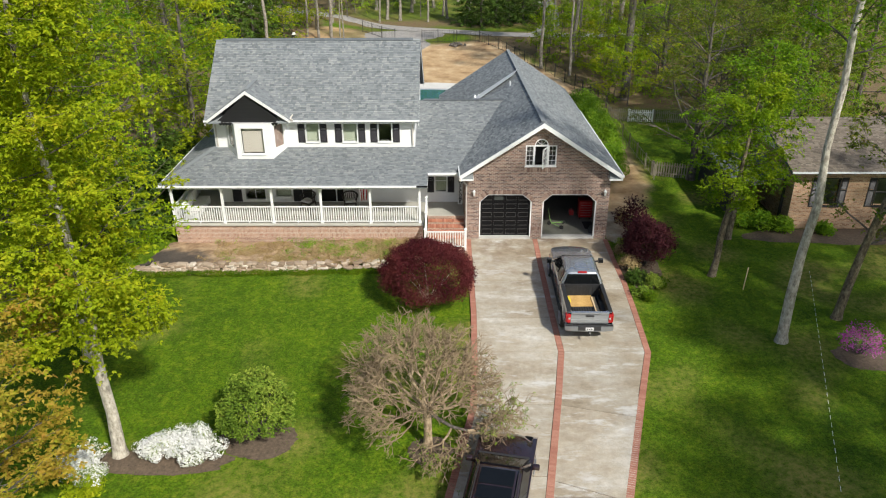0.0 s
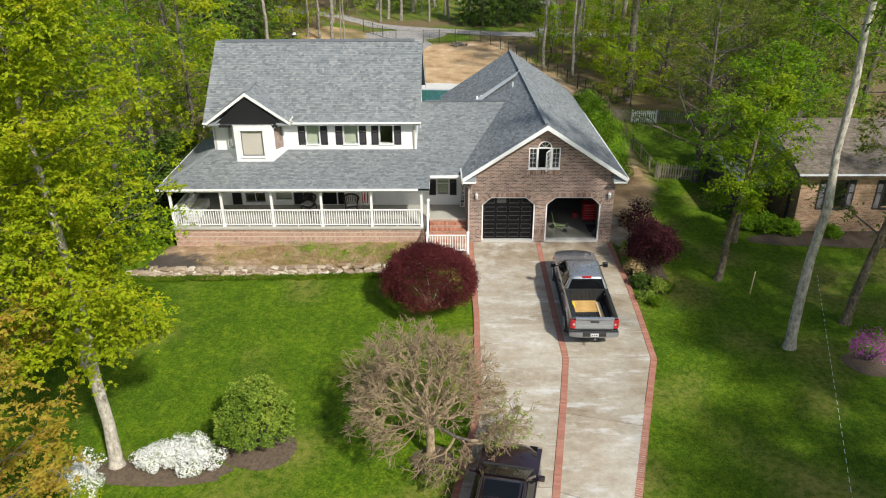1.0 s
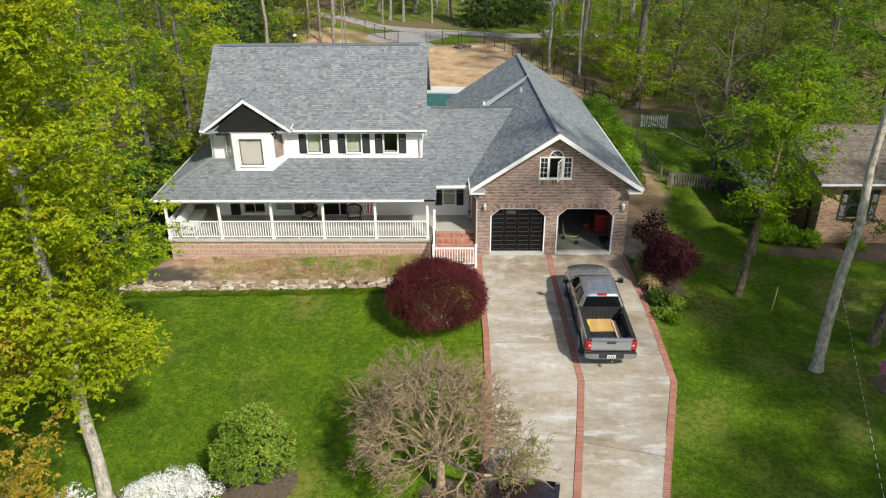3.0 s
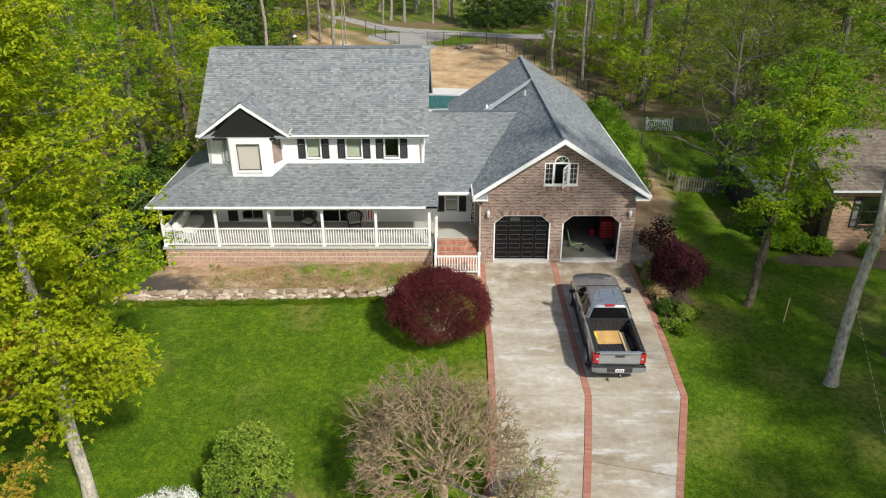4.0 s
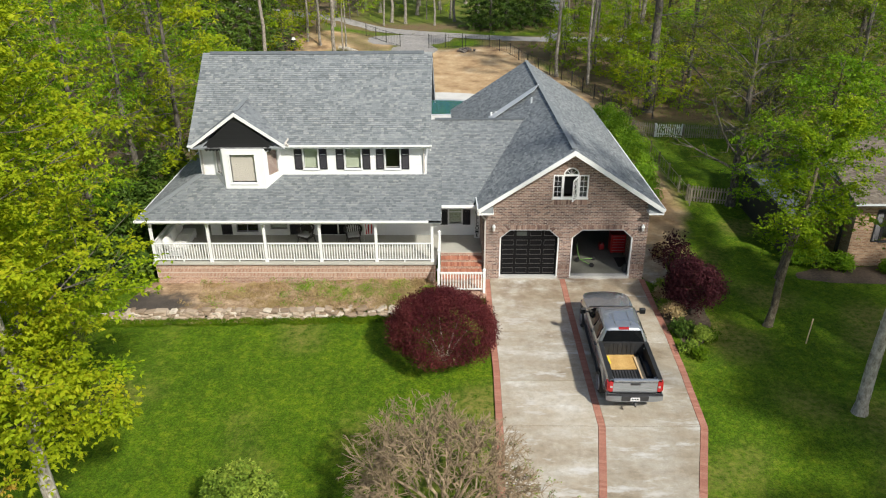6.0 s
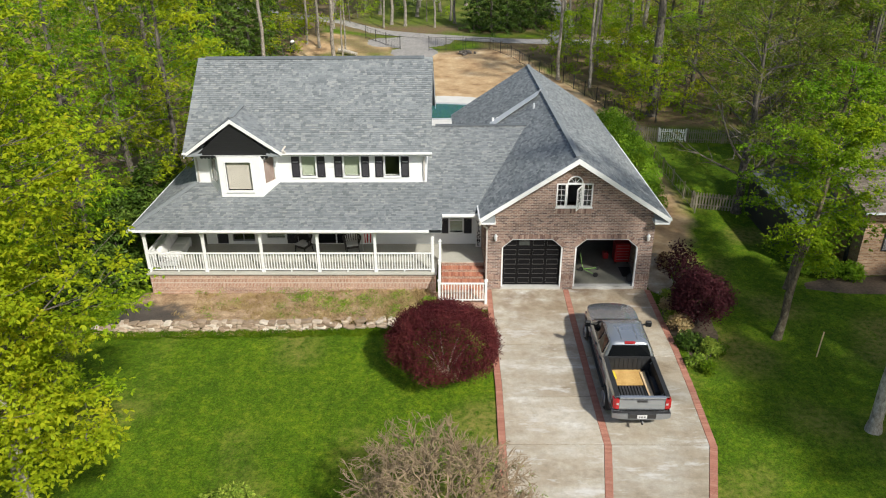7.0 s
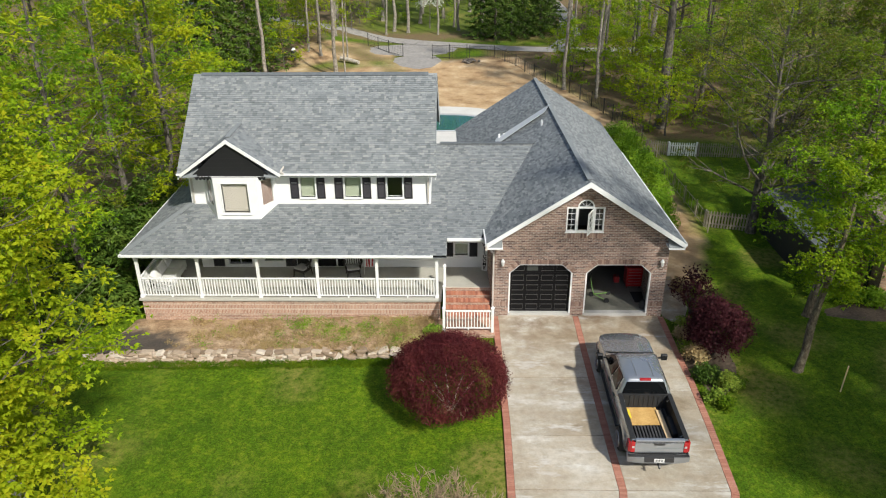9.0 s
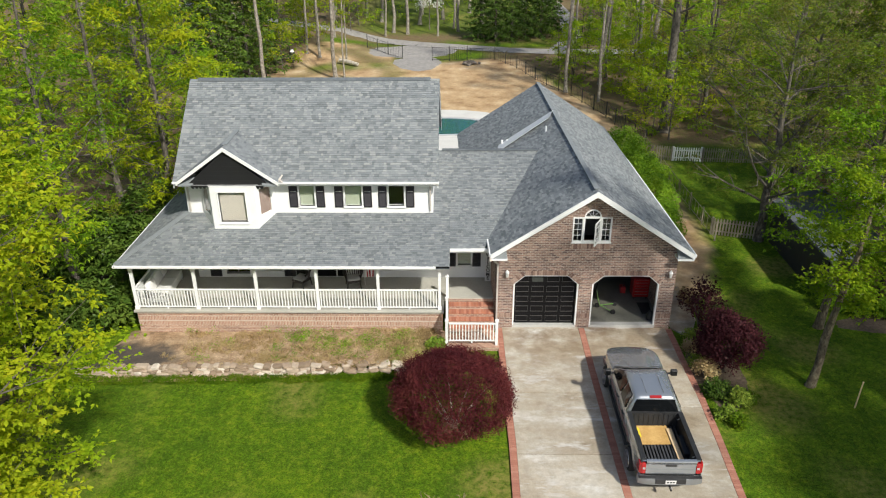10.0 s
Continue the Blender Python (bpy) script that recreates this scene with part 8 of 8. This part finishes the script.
for k, x, y, s in ((0, -19.3, 31.5, 1.0), (0, -24.5, 27.0, 1.0), (2, -21.2, 36.0, 0.95), (0, -25.5, 34.0, 1.05), (2, -18.6, 44.5, 1.0), (1, -23.0, 43.0, 1.0), (1, -19.5, 52.0, 1.0), (0, -25.0, 51.5, 1.0), (2, -30.0, 50.0, 1.1),
                   (1, -22.0, 60.0, 1.05), (1, -26.5, 65.0, 1.0), (0, -31.5, 60.0, 1.0), (1, -28.5, 71.0, 1.0), (0, -30.0, 75.0, 1.0), (0, -20.0, 22.0, 0.9), (0, -17.4, 27.6, 0.8), (1, -17.6, 36.9, 0.8), (0, -16.3, 45.5, 0.85), (1, -20.5, 33.0, 0.9),
                   (2, 21.5, 47.5, 1.0), (2, 25.0, 55.0, 1.0), (3, 16.8, 70.0, 1.0), (2, 18.5, 68.0, 1.0), (1, 23.5, 64.0, 1.0), (3, 29.0, 62.0, 1.0), (2, 27.0, 71.0, 1.0), (1, 33.5, 68.0, 1.0),
                   (9, 8.5, 75.1, 1.1), (9, 10.9, 72.2, 0.8), (10, 14.3, 63.6, 1.0), (4, 16.9, 85.3, 1.1), (9, 17.6, 84.0, 0.9), (4, 12.0, 78.0, 0.9), (4, 16.0, 76.0, 1.1), (9, 13.0, 80.5, 0.8), (4, 10.5, 86.5, 0.7), (3, 21.0, 77.0, 1.0), (1, 26.0, 49.0, 0.9), (1, 31.0, 52.0, 1.0), (2, 19.0, 42.5, 0.8), 
                   (9, -12.75, 80.4, 1.25), (9, -12.0, 80.9, 0.6), (9, -12.6, 86.9, 0.6), (4, -15.5, 88.0, 0.7), (4, -17.0, 89.0, 0.6), (4, -19.0, 78.0, 0.9), (4, -22.5, 82.0, 0.9), (1, -28.0, 81.0, 0.95), (5, -19.8, 63.0, 1.2), (5, -20.6, 85.5, 1.3), (5, -20.0, 91.0, 1.2), (4, -9.0, 104.0, 0.9), (4, -6.0, 109.0, 1.0), (4, -1.0, 104.5, 0.8), (4, 2.0, 108.0, 1.1), (4, -3.0, 112.0, 1.0), (4, -11.0, 110.0, 1.0), (5, -8.0, 113.0, 1.0), (5, -13.5, 106.0, 1.0)):
    plant(k, x, y, s)
for x, y, s_ in ((15.0, 103.0, 1.0), (19.5, 105.0, 1.0), (24.5, 104.0, 1.0), (29.0, 102.0, 1.0), (-18.0, 101.0, 1.0)):
    plant(8, x, y, s_)
for x, y, s_ in ((-9.8, 101.5, 0.8), (-7.2, 103.0, 0.9), (-3.5, 101.8, 0.8), (-1.6, 106.5, 0.9), (12.2, 96.0, 0.9), (15.5, 97.5, 1.0), (19.0, 96.0, 0.9), (-15.2, 97.0, 0.8), (22.5, 98.5, 1.0), (-6.0, 115.0, 1.0), (0.5, 116.0, 1.0), (4.0, 113.0, 1.0)):
    plant(rw.choice((4, 9)), x, y, s_)
for _ in range(52):
    x, y = rw.uniform(-58, 66), rw.uniform(101, 165)
    if -12 < x < 9 and y < 112:
        continue
    plant(rw.choice((4, 4, 4, 7, 7, 8)), x, y, rw.uniform(0.8, 1.25))
for _ in range(50):
    x, y = rw.uniform(-48, 56), rw.uniform(90, 140)
    if (-13 < x < 12 and y < 106) or (y < 98 and -16 < x < 24):
        continue
    plant(rw.choice((5, 5, 6)), x, y, rw.uniform(0.6, 1.1))
for x, y, k, s in ((9.6, 79.5, 5, 0.8), (11.2, 81.8, 5, 0.9), (8.9, 84.0, 5, 0.7), (13.5, 86.5, 5, 0.8), (18.2, 82.0, 6, 0.9), (20.6, 84.5, 5, 1.0), (23.0, 86.0, 5, 0.9), (25.8, 83.0, 6, 1.0), (14.8, 95.5, 5, 0.9), (18.0, 94.8, 5, 1.0), (21.5, 95.2, 6, 1.0), (25.0, 95.6, 5, 1.1), (16.4, 99.0, 5, 1.2), (20.0, 100.5, 5, 1.2), (24.0, 101.0, 6, 1.3), (28.5, 97.0, 5, 1.2), (29.5, 91.0, 5, 1.1), (13.2, 62.5, 6, 0.8), (13.6, 73.5, 6, 0.9), (9.8, 80.0, 5, 0.9), (15.5, 81.0, 5, 1.0), (19.5, 73.0, 5, 1.0), (17.0, 64.5, 6, 1.0), (21.0, 61.0, 5, 1.0), (-20.5, 65.5, 5, 1.0), (-18.7, 58.5, 5, 1.0), (-18.5, 83.5, 6, 0.9),
                   (-25.5, 86.0, 5, 1.1), (-30.5, 84.0, 5, 1.2), (-16.5, 92.0, 6, 0.9), (-19.0, 48.0, 5, 0.9), (-17.4, 48.5, 5, 0.8), (-21.0, 40.0, 5, 1.0), (-20.3, 34.0, 6, 0.8), (24.0, 80.0, 5, 1.0), (28.0, 87.0, 5, 1.1), (33.0, 88.0, 6, 1.1), (20.0, 88.5, 6, 0.9), (22.8, 42.0, 5, 0.8), (14.2, 61.5, 5, 0.9), (13.4, 65.5, 5, 0.9), (15.0, 67.0, 5, 1.0), (11.4, 74.5, 5, 0.6), (14.0, 70.5, 6, 0.8), (16.5, 71.5, 5, 1.0), (14.4, 77.0, 5, 0.8), (18.6, 79.5, 5, 1.0), (22.5, 69.5, 5, 1.1), (25.5, 75.5, 6, 1.0), (12.8, 84.0, 5, 0.8), (16.8, 86.0, 5, 0.9), (24.0, 59.0, 5, 1.0), (28.5, 57.5, 5, 1.0), (31.5, 73.0, 5, 1.1), (20.5, 63.8, 5, 0.9), (29.5, 67.0, 5, 1.0)):
    plant(k, x, y, s)


def conifer(x, y, h, seed, mat=L_CONIFER, wide=0.27, label="dark green conifer at the woodland edge"):
    rng = np.random.default_rng(seed)
    t = thing("conifer", label, "tree", "conifers")
    t.location = (x, y, ground_z(x, y))
    Build().tube([(0, 0, -0.1), (0, 0, h * 0.5), (0, 0, h)], [0.16, 0.1, 0.02], 7).part("trunk", M_BARKD, t)
    b = Build()
    cen = []
    for k in range(int(h * 9)):
        f = (k + 0.5) / (h * 9)
        a, ln = k * 2.4, (1 - f) * h * wide * rng.uniform(0.75, 1.15) + 0.15
        tip = (math.cos(a) * ln, math.sin(a) * ln, 0.3 + f * (h - 0.3) - 0.22 * ln)
        b.tube([(0, 0, 0.3 + f * (h - 0.3)), tip], [0.025, 0.008], 4, False)
        for q in (0.3, 0.5, 0.7, 0.87, 1.0):
            cen.append((tip[0] * q, tip[1] * q, 0.3 + f * (h - 0.3) - 0.22 * ln * q))
    b.part("branchwork", M_BARKD, t)["kind"] = "stuff"
    quads("needles", leaf_cloud(cen, 0.2, 10, 0.2, rng, 0.5, 0.5, 0.6), mat, t)


conifer(1.6, 99.8, 8.5, 1), conifer(3.3, 98.6, 9.5, 2), conifer(5.2, 99.2, 9, 3), conifer(6.9, 100.6, 8, 4), conifer(8.8, 101.0, 8, 5), conifer(10.4, 103.5, 7, 6)
for k_, (x, y, h) in enumerate(((-21.0, 80.5, 15.0), (-22.8, 76.5, 16.0), (-23.8, 82.5, 15.0), (-20.6, 85.5, 13.0), (-25.6, 78.0, 16.0))):
    conifer(x, y, h, 20 + k_, L_HEMLOCK, 0.22, "feathery mid-green hemlock beside the dirt yard")
t_ = tree("dogwood", "white flowering dogwood at the wood edge", (-4.6, 106.0, ground_z(-4.6, 106)), 301, L_WHITE, M_BARKD, height=6, r0=0.08, crown_from=2.6, crown_r=2.4, limbs=14, per=16, leaf=0.1, spread=0.6)

# ---- back yard: pool, drive, fences ----
M_WATER, nd_, ln_, bs_ = nodes_of("pool_water")
bs_.inputs["Base Color"].default_value = (0.02, 0.11, 0.11, 1)
bs_.inputs["Roughness"].default_value = 0.08
bump(M_WATER.node_tree, bs_, noise_tex(M_WATER.node_tree, 3.0, 3).outputs[0], 0.1, 0.02)
M_DECK = plain("pale_pool_deck", (0.5, 0.49, 0.46), (0.62, 0.61, 0.58), 1.0, 0.85)
pool = thing("swimming_pool", "swimming pool with dark teal water and pale deck", "pool")


def oval(cx, cy, rx, ry, n=36, p=2.6):
    return [(cx + rx * math.copysign(abs(math.cos(a)) ** (2 / p), math.cos(a)), cy + ry * math.copysign(abs(math.sin(a)) ** (2 / p), math.sin(a))) for a in [2 * math.pi * k / n for k in range(n)]]


PC = (-3.4, 64.9)
gp0 = -0.15
outer, inner, lip = oval(*PC, 6.6, 4.6), oval(*PC, 4.6, 2.15), oval(*PC, 4.9, 2.45)


def ring_slab(o, i, z, h):
    b, n = Build(), len(o)
    b.add([(*p, z) for p in o] + [(*p, z) for p in i] + [(*p, z - h) for p in o] + [(*p, z - h) for p in i], [f for k in range(n) for j in [(k + 1) % n] for f in ((k, j, n + j, n + k), (2 * n + k, 2 * n + j, j, k), (n + k, n + j, 3 * n + j, 3 * n + k), (3 * n + k, 3 * n + j, 2 * n + j, 2 * n + k))])
    return b


b, b2 = ring_slab(outer, lip, gp0 + 0.04, 0.2), ring_slab(lip, inner, gp0 + 0.075, 0.25)
b.part("deck", M_DECK, pool, "pale concrete pool deck")
b2.part("coping", plain("grey_coping", (0.36, 0.36, 0.37), (0.46, 0.46, 0.47), 2, 0.8), pool)
Build().prism([(*p, gp0 + 0.03) for p in inner], (0, 0, -0.1)).part("water", M_WATER, pool)
dk = Build().box(-6.0, 45.65, gp0 - 0.1, -0.9, 53.5, 0.02).box(-6.0, 53.5, gp0 - 0.1, 1.3, 61.2, 0.02).part("patio", M_DECK)
tagged(dk, "pale concrete patio behind the house", "patio", kind="structure")
pq = thing("pool_pump", "white pool equipment box on the patio", "equipment box")
pq.location = (-1.25, 57.2, 0.02)
Build().box(-0.45, -0.25, 0, 0.45, 0.25, 0.45).part("cabinet", M_WHITE, pq, bevel=0.03)
Build().box(-0.47, -0.27, 0.45, 0.47, 0.27, 0.5).part("lid", M_WHITE, pq, bevel=0.01)

M_GRAVEL = plain("grey_gravel", (0.2, 0.19, 0.18), (0.36, 0.34, 0.32), 3.0, 0.95, bump_scale=25, bump_s=0.8)


def ribbon(name, label, pts, w, mat, lift=0.03):
    b = Build()
    for p, q in zip(pts, pts[1:]):
        n_ = 6
        for k in range(n_):
            a, c = Vector(p).lerp(Vector(q), k / n_), Vector(p).lerp(Vector(q), (k + 1) / n_)
            d = Vector((q[1] - p[1], p[0] - q[0])).normalized() * w / 2
            b.add([(a.x + d.x, a.y + d.y, ground_z(a.x, a.y) + lift), (a.x - d.x, a.y - d.y, ground_z(a.x, a.y) + lift), (c.x - d.x, c.y - d.y, ground_z(c.x, c.y) + lift), (c.x + d.x, c.y + d.y, ground_z(c.x, c.y) + lift)], [(0, 1, 2, 3)])
    return tagged(b.part(name, mat), label, "road", kind="structure")


ribbon("back_road", "narrow grey gravel road behind the yard", [(-40.0, 118.0), (-24.0, 106.5), (-14.0, 100.6), (-5.6, 96.6), (4.5, 93.2), (10.0, 92.2), (25.0, 92.0)], 2.6, M_GRAVEL, 0.06)

ribbon("far_drive", "grey drive into the woods", [(10.0, 93.0), (12.5, 100.0), (13.5, 112.0), (12.0, 130.0)], 2.2, M_GRAVEL, 0.05)

mulch("gravel_drive", "patchy grey gravel drive at the back gate", -5.2, 87.0, 2.4, 3.4, 15, M_GRAVEL, "gravel")
mulch("gravel_drive", "brown gravel apron beside the back road", -6.4, 92.6, 4.6, 3.2, 17, M_GRAVEL, "gravel")
ribbon("soil_strip", "bare tan soil strip at the foot of the stone wall", [(-15.8, 32.2), (-12.5, 32.22), (-9.5, 32.34), (-6.5, 32.64)], 0.36, M_BEDSOIL, 0.035)
M_FENCEB = plain("black_fence_metal", (0.012, 0.012, 0.013), (0.022, 0.022, 0.024), 3, 0.5)


M_PICKET = plain("weathered_picket_wood", (0.16, 0.14, 0.1), (0.28, 0.25, 0.19), 2, 0.8)


def metal_fence(pts, h=1.25, gap=2.2, picket=0.28, tag="black metal fence round the back yard", mat=M_FENCEB):
    f = thing("metal_fence", tag, "fence", "yard fences")
    pk = Build().box(-0.007, -0.007, 0.05, 0.007, 0.007, h - 0.05).mesh("picket", mat)
    po = Build().box(-0.03, -0.03, -0.2, 0.03, 0.03, h + 0.05).mesh("post", mat)
    for p, q in zip(pts, pts[1:]):
        a, c = Vector(p), Vector(q)
        n_ = max(1, round((c - a).length / gap))
        for k in range(n_ + 1):
            e = a.lerp(c, k / n_)
            o = new("post", po)
            o.parent, o.location = f, (e.x, e.y, ground_z(e.x, e.y))
        za, zc = ground_z(*p), ground_z(*q)
        for hh in (0.15, h - 0.1):
            Build().beam((a.x, a.y, za + hh), (c.x, c.y, zc + hh), 0.02, 0.025).part("rail", mat, f)
        m_ = int((c - a).length / picket)
        for k in range(m_):
            e = a.lerp(c, (k + 0.5) / m_)
            o = new("picket", pk)
            o.parent, o.location = f, (e.x, e.y, ground_z(e.x, e.y))


metal_fence([(6.2, 79.6), (8.8, 73.9), (10.7, 67.4), (12.1, 59.8)])
metal_fence([(12.0, 59.6), (12.05, 50.7), (12.3, 44.5)], 1.0, 2.4, 0.5, "weathered post and wire fence along the side yard", M_PICKET)
metal_fence([(2.8, 88.6), (0.2, 88.3)], 1.3), metal_fence([(-0.1, 88.2), (-3.75, 88.0)], 1.5, 1.8, 0.2, "black metal gate leaf at the back drive")
metal_fence([(-11.2, 94.2), (-8.6, 91.0), (-6.9, 89.0)], 1.4), metal_fence([(6.2, 79.6), (4.8, 84.5), (2.8, 88.6)], 1.2, 2.5, 0.5)
metal_fence([(-19.5, 70.0), (-19.3, 80.0), (-18.6, 88.0)], 1.3, 2.4, 0.4)


def picket_fence(a, c, mat, label, h=1.0, gap=0.15):
    f = thing("picket_fence", label, "fence", "picket fences")
    a, c = Vector(a), Vector(c)
    n_ = int((c - a).length / gap)
    pk = Build().prism([(-0.042, 0, 0.04), (0.042, 0, 0.04), (0.042, 0, h - 0.08), (0, 0, h), (-0.042, 0, h - 0.08)], (0, 0.02, 0)).mesh("picket", mat)
    ang = math.degrees(math.atan2(c.y - a.y, c.x - a.x))
    for k in range(n_):
        e = a.lerp(c, (k + 0.5) / n_)
        o = new("picket", pk)
        o.parent = f
        o.matrix_local = pose(e.x, e.y, ground_z(e.x, e.y), 0, 0, ang)
    for hh in (0.25, 0.75):
        Build().beam((a.x, a.y + 0.035, ground_z(*a) + hh), (c.x, c.y + 0.035, ground_z(*c) + hh), 0.03, 0.07).part("rail", mat, f)
    for k in range(int((c - a).length / 2.4) + 2):
        e = a.lerp(c, min(1, k * 2.4 / (c - a).length))
        Build().box(e.x - 0.045, e.y + 0.05, ground_z(e.x, e.y) - 0.2, e.x + 0.045, e.y + 0.14, ground_z(e.x, e.y) + h).part("post", mat, f)


picket_fence((11.8, 57.5), (13.2, 56.85), M_PICKET, "weathered picket fence at the end of the side lawn")
picket_fence((13.26, 56.8), (15.07, 56.6), M_WHITE, "white picket gate in the side-lawn fence")
picket_fence((15.15, 56.6), (27.0, 55.4), M_PICKET, "weathered picket fence at the end of the side lawn")
picket_fence((12.35, 45.2), (14.4, 44.6), M_PICKET, "weathered picket fence beside the garage lawn")

# ---- house next door ----
nb = thing("neighbour_house", "low tan brick house with a brown shingle roof", "house")
NX, NY, NZ = 17.6, 37.3, 3.36
b = holed(Build(), NX, 33.0, -0.2, NZ, NY, NY + 0.25, [(18.97, 19.93, 1.28, 2.8), (21.9, 22.9, 1.28, 2.8)])
b.part("front_wall", M_BRICKTAN, nb)
Build().box(NX, NY + 0.25, -0.2, NX + 0.25, 46.0, NZ).part("side_wall", M_BRICKTAN, nb)
Build().box(NX + 0.25, 45.8, -0.2, 33.0, 46.0, NZ).part("back_wall", M_BRICKTAN, nb)
Build().box(NX + 0.25, NY + 1.5, 0, 33.0, NY + 1.6, NZ).part("inner_wall", M_ROOM, nb)
for a, c in ((18.97, 19.93), (21.9, 22.9)):
    window(nb, a, c, 1.28, 2.8, NY, None, fw=0.04, paint=M_TRIM)
r = Build().prism([(NX - 0.5, NY - 0.55, NZ + 0.02), (33.5, NY - 0.55, NZ + 0.02), (33.5, 41.7, NZ + 1.4), (NX - 0.5, 41.7, NZ + 1.4)], (0, 0, -0.14)).part("roof", M_CAP, nb)
shingled("shingle", (NX - 0.5, NY - 0.55, NZ + 0.02), (1, 0, 0), (0, 41.7 - NY + 0.55, 1.38), math.hypot(41.7 - NY + 0.55, 1.38), lambda q: (0, 33.5 - NX + 0.5), M_SHINGLEBR, r, 61)
r = Build().prism([(NX - 0.5, 46.5, NZ + 0.02), (NX - 0.5, 41.7, NZ + 1.4), (33.5, 41.7, NZ + 1.4), (33.5, 46.5, NZ + 0.02)], (0, 0, -0.14)).part("roof", M_SHINGLEBR, nb)
Build().prism([(NX, NY, NZ), (NX, 41.7, NZ + 1.25), (NX, 46.0, NZ)], (0.2, 0, 0)).part("gable", M_SIDING, nb)
Build().box(NX - 0.5, NY - 0.64, NZ - 0.06, 33.5, NY - 0.555, NZ + 0.03).part("gutter", M_FLASH, nb)
# dark lean-to beside it; near-black walls stand in for the shade under its roof
Build().prism([(15.0, 37.9, 2.15), (NX - 0.02, 37.9, 2.7), (NX - 0.02, 45.0, 2.7), (15.0, 45.0, 2.15)], (0, 0, -0.12)).part("lean_to_roof", M_CAP, nb)
Build().box(15.4, 44.7, -0.2, NX, 44.9, 1.85).part("lean_to_shade_back", M_TRIM, nb)
for px_, ph in ((15.15, 2.05), (17.42, 2.5)):
    Build().box(px_, 38.05, -0.2, px_ + 0.12, 38.17, ph).part("lean_to_post", M_TRIM, nb)
Build().box(15.1, 38.3, -0.2, 15.2, 44.7, 2.0).part("lean_to_shade_side", M_TRIM, nb)

# ---- small things about the lawn ----
sk = thing("wooden_stake", "thin pale wooden survey stake in the grass", "stake")
Build().beam((13.1, 30.7, -0.15), (13.18, 30.75, 1.05), 0.04, 0.03, (0, 1, 0)).part("shaft", M_PINE, sk)
lamp_rope = thing("boundary_line", "dashed white boundary tape along the lawn edge", "tape")
e0, e1 = Vector((16.79, 32.3, 0)), Vector((11.65, 17.8, 0))
for k in range(34):
    a, c = e0.lerp(e1, k / 34), e0.lerp(e1, (k + 0.55) / 34)
    Build().beam((a.x, a.y, 0.03), (c.x, c.y, 0.03), 0.014, 0.008).part("dash", M_CUSHW, lamp_rope)
lg = thing("fallen_log", "bleached fallen log on the dirt bank", "log")
Build().tube([(-13.2, 86.2, 0.35), (-12.2, 85.8, 0.25), (-11.2, 85.2, 0.12)], [0.2, 0.22, 0.17], 10).part("trunk", M_BARKP, lg, smooth=True)
bn = thing("barrel", "dark barrel with a pale cover by the back fence", "barrel")
Build().tube([(-18.0, 86.2, 0.3), (-18.0, 86.2, 0.6), (-18.0, 86.2, 1.2)], [0.28, 0.32, 0.28], 14).part("drum", M_TRIM, bn, smooth=True)
Build().tube([(-18.0, 86.2, 1.2), (-18.0, 86.2, 1.42)], [0.24, 0.12], 12).part("cover", M_CUSHW, bn)
M_HEAP = island("grey_rubble", [(0.0, (0.05, 0.045, 0.04)), (0.5, (0.14, 0.12, 0.1)), (1.0, (0.3, 0.27, 0.24))], 0.9, 8, 0.6, True)
hp = thing("rubble_heap", "low heap of dark and pale rubble on the dirt yard", "rubble")
hp.location = (0.3, 86.2, ground_z(0.3, 86.2))
rh = random.Random(8)
for k in range(16):
    me = stones[k].copy()
    me.materials.clear()
    me.materials.append(M_HEAP)
    ob = new("stone", me)
    ob.parent = hp
    a, q = rh.uniform(0, 6.28), rh.uniform(0, 0.8)
    ob.matrix_local = pose(q * 1.2 * math.cos(a), q * 0.7 * math.sin(a), 0.1 + 0.22 * (1 - q), rh.uniform(-30, 30), rh.uniform(-30, 30), rh.uniform(0, 180)) @ Matrix.Scale(1.4, 4)
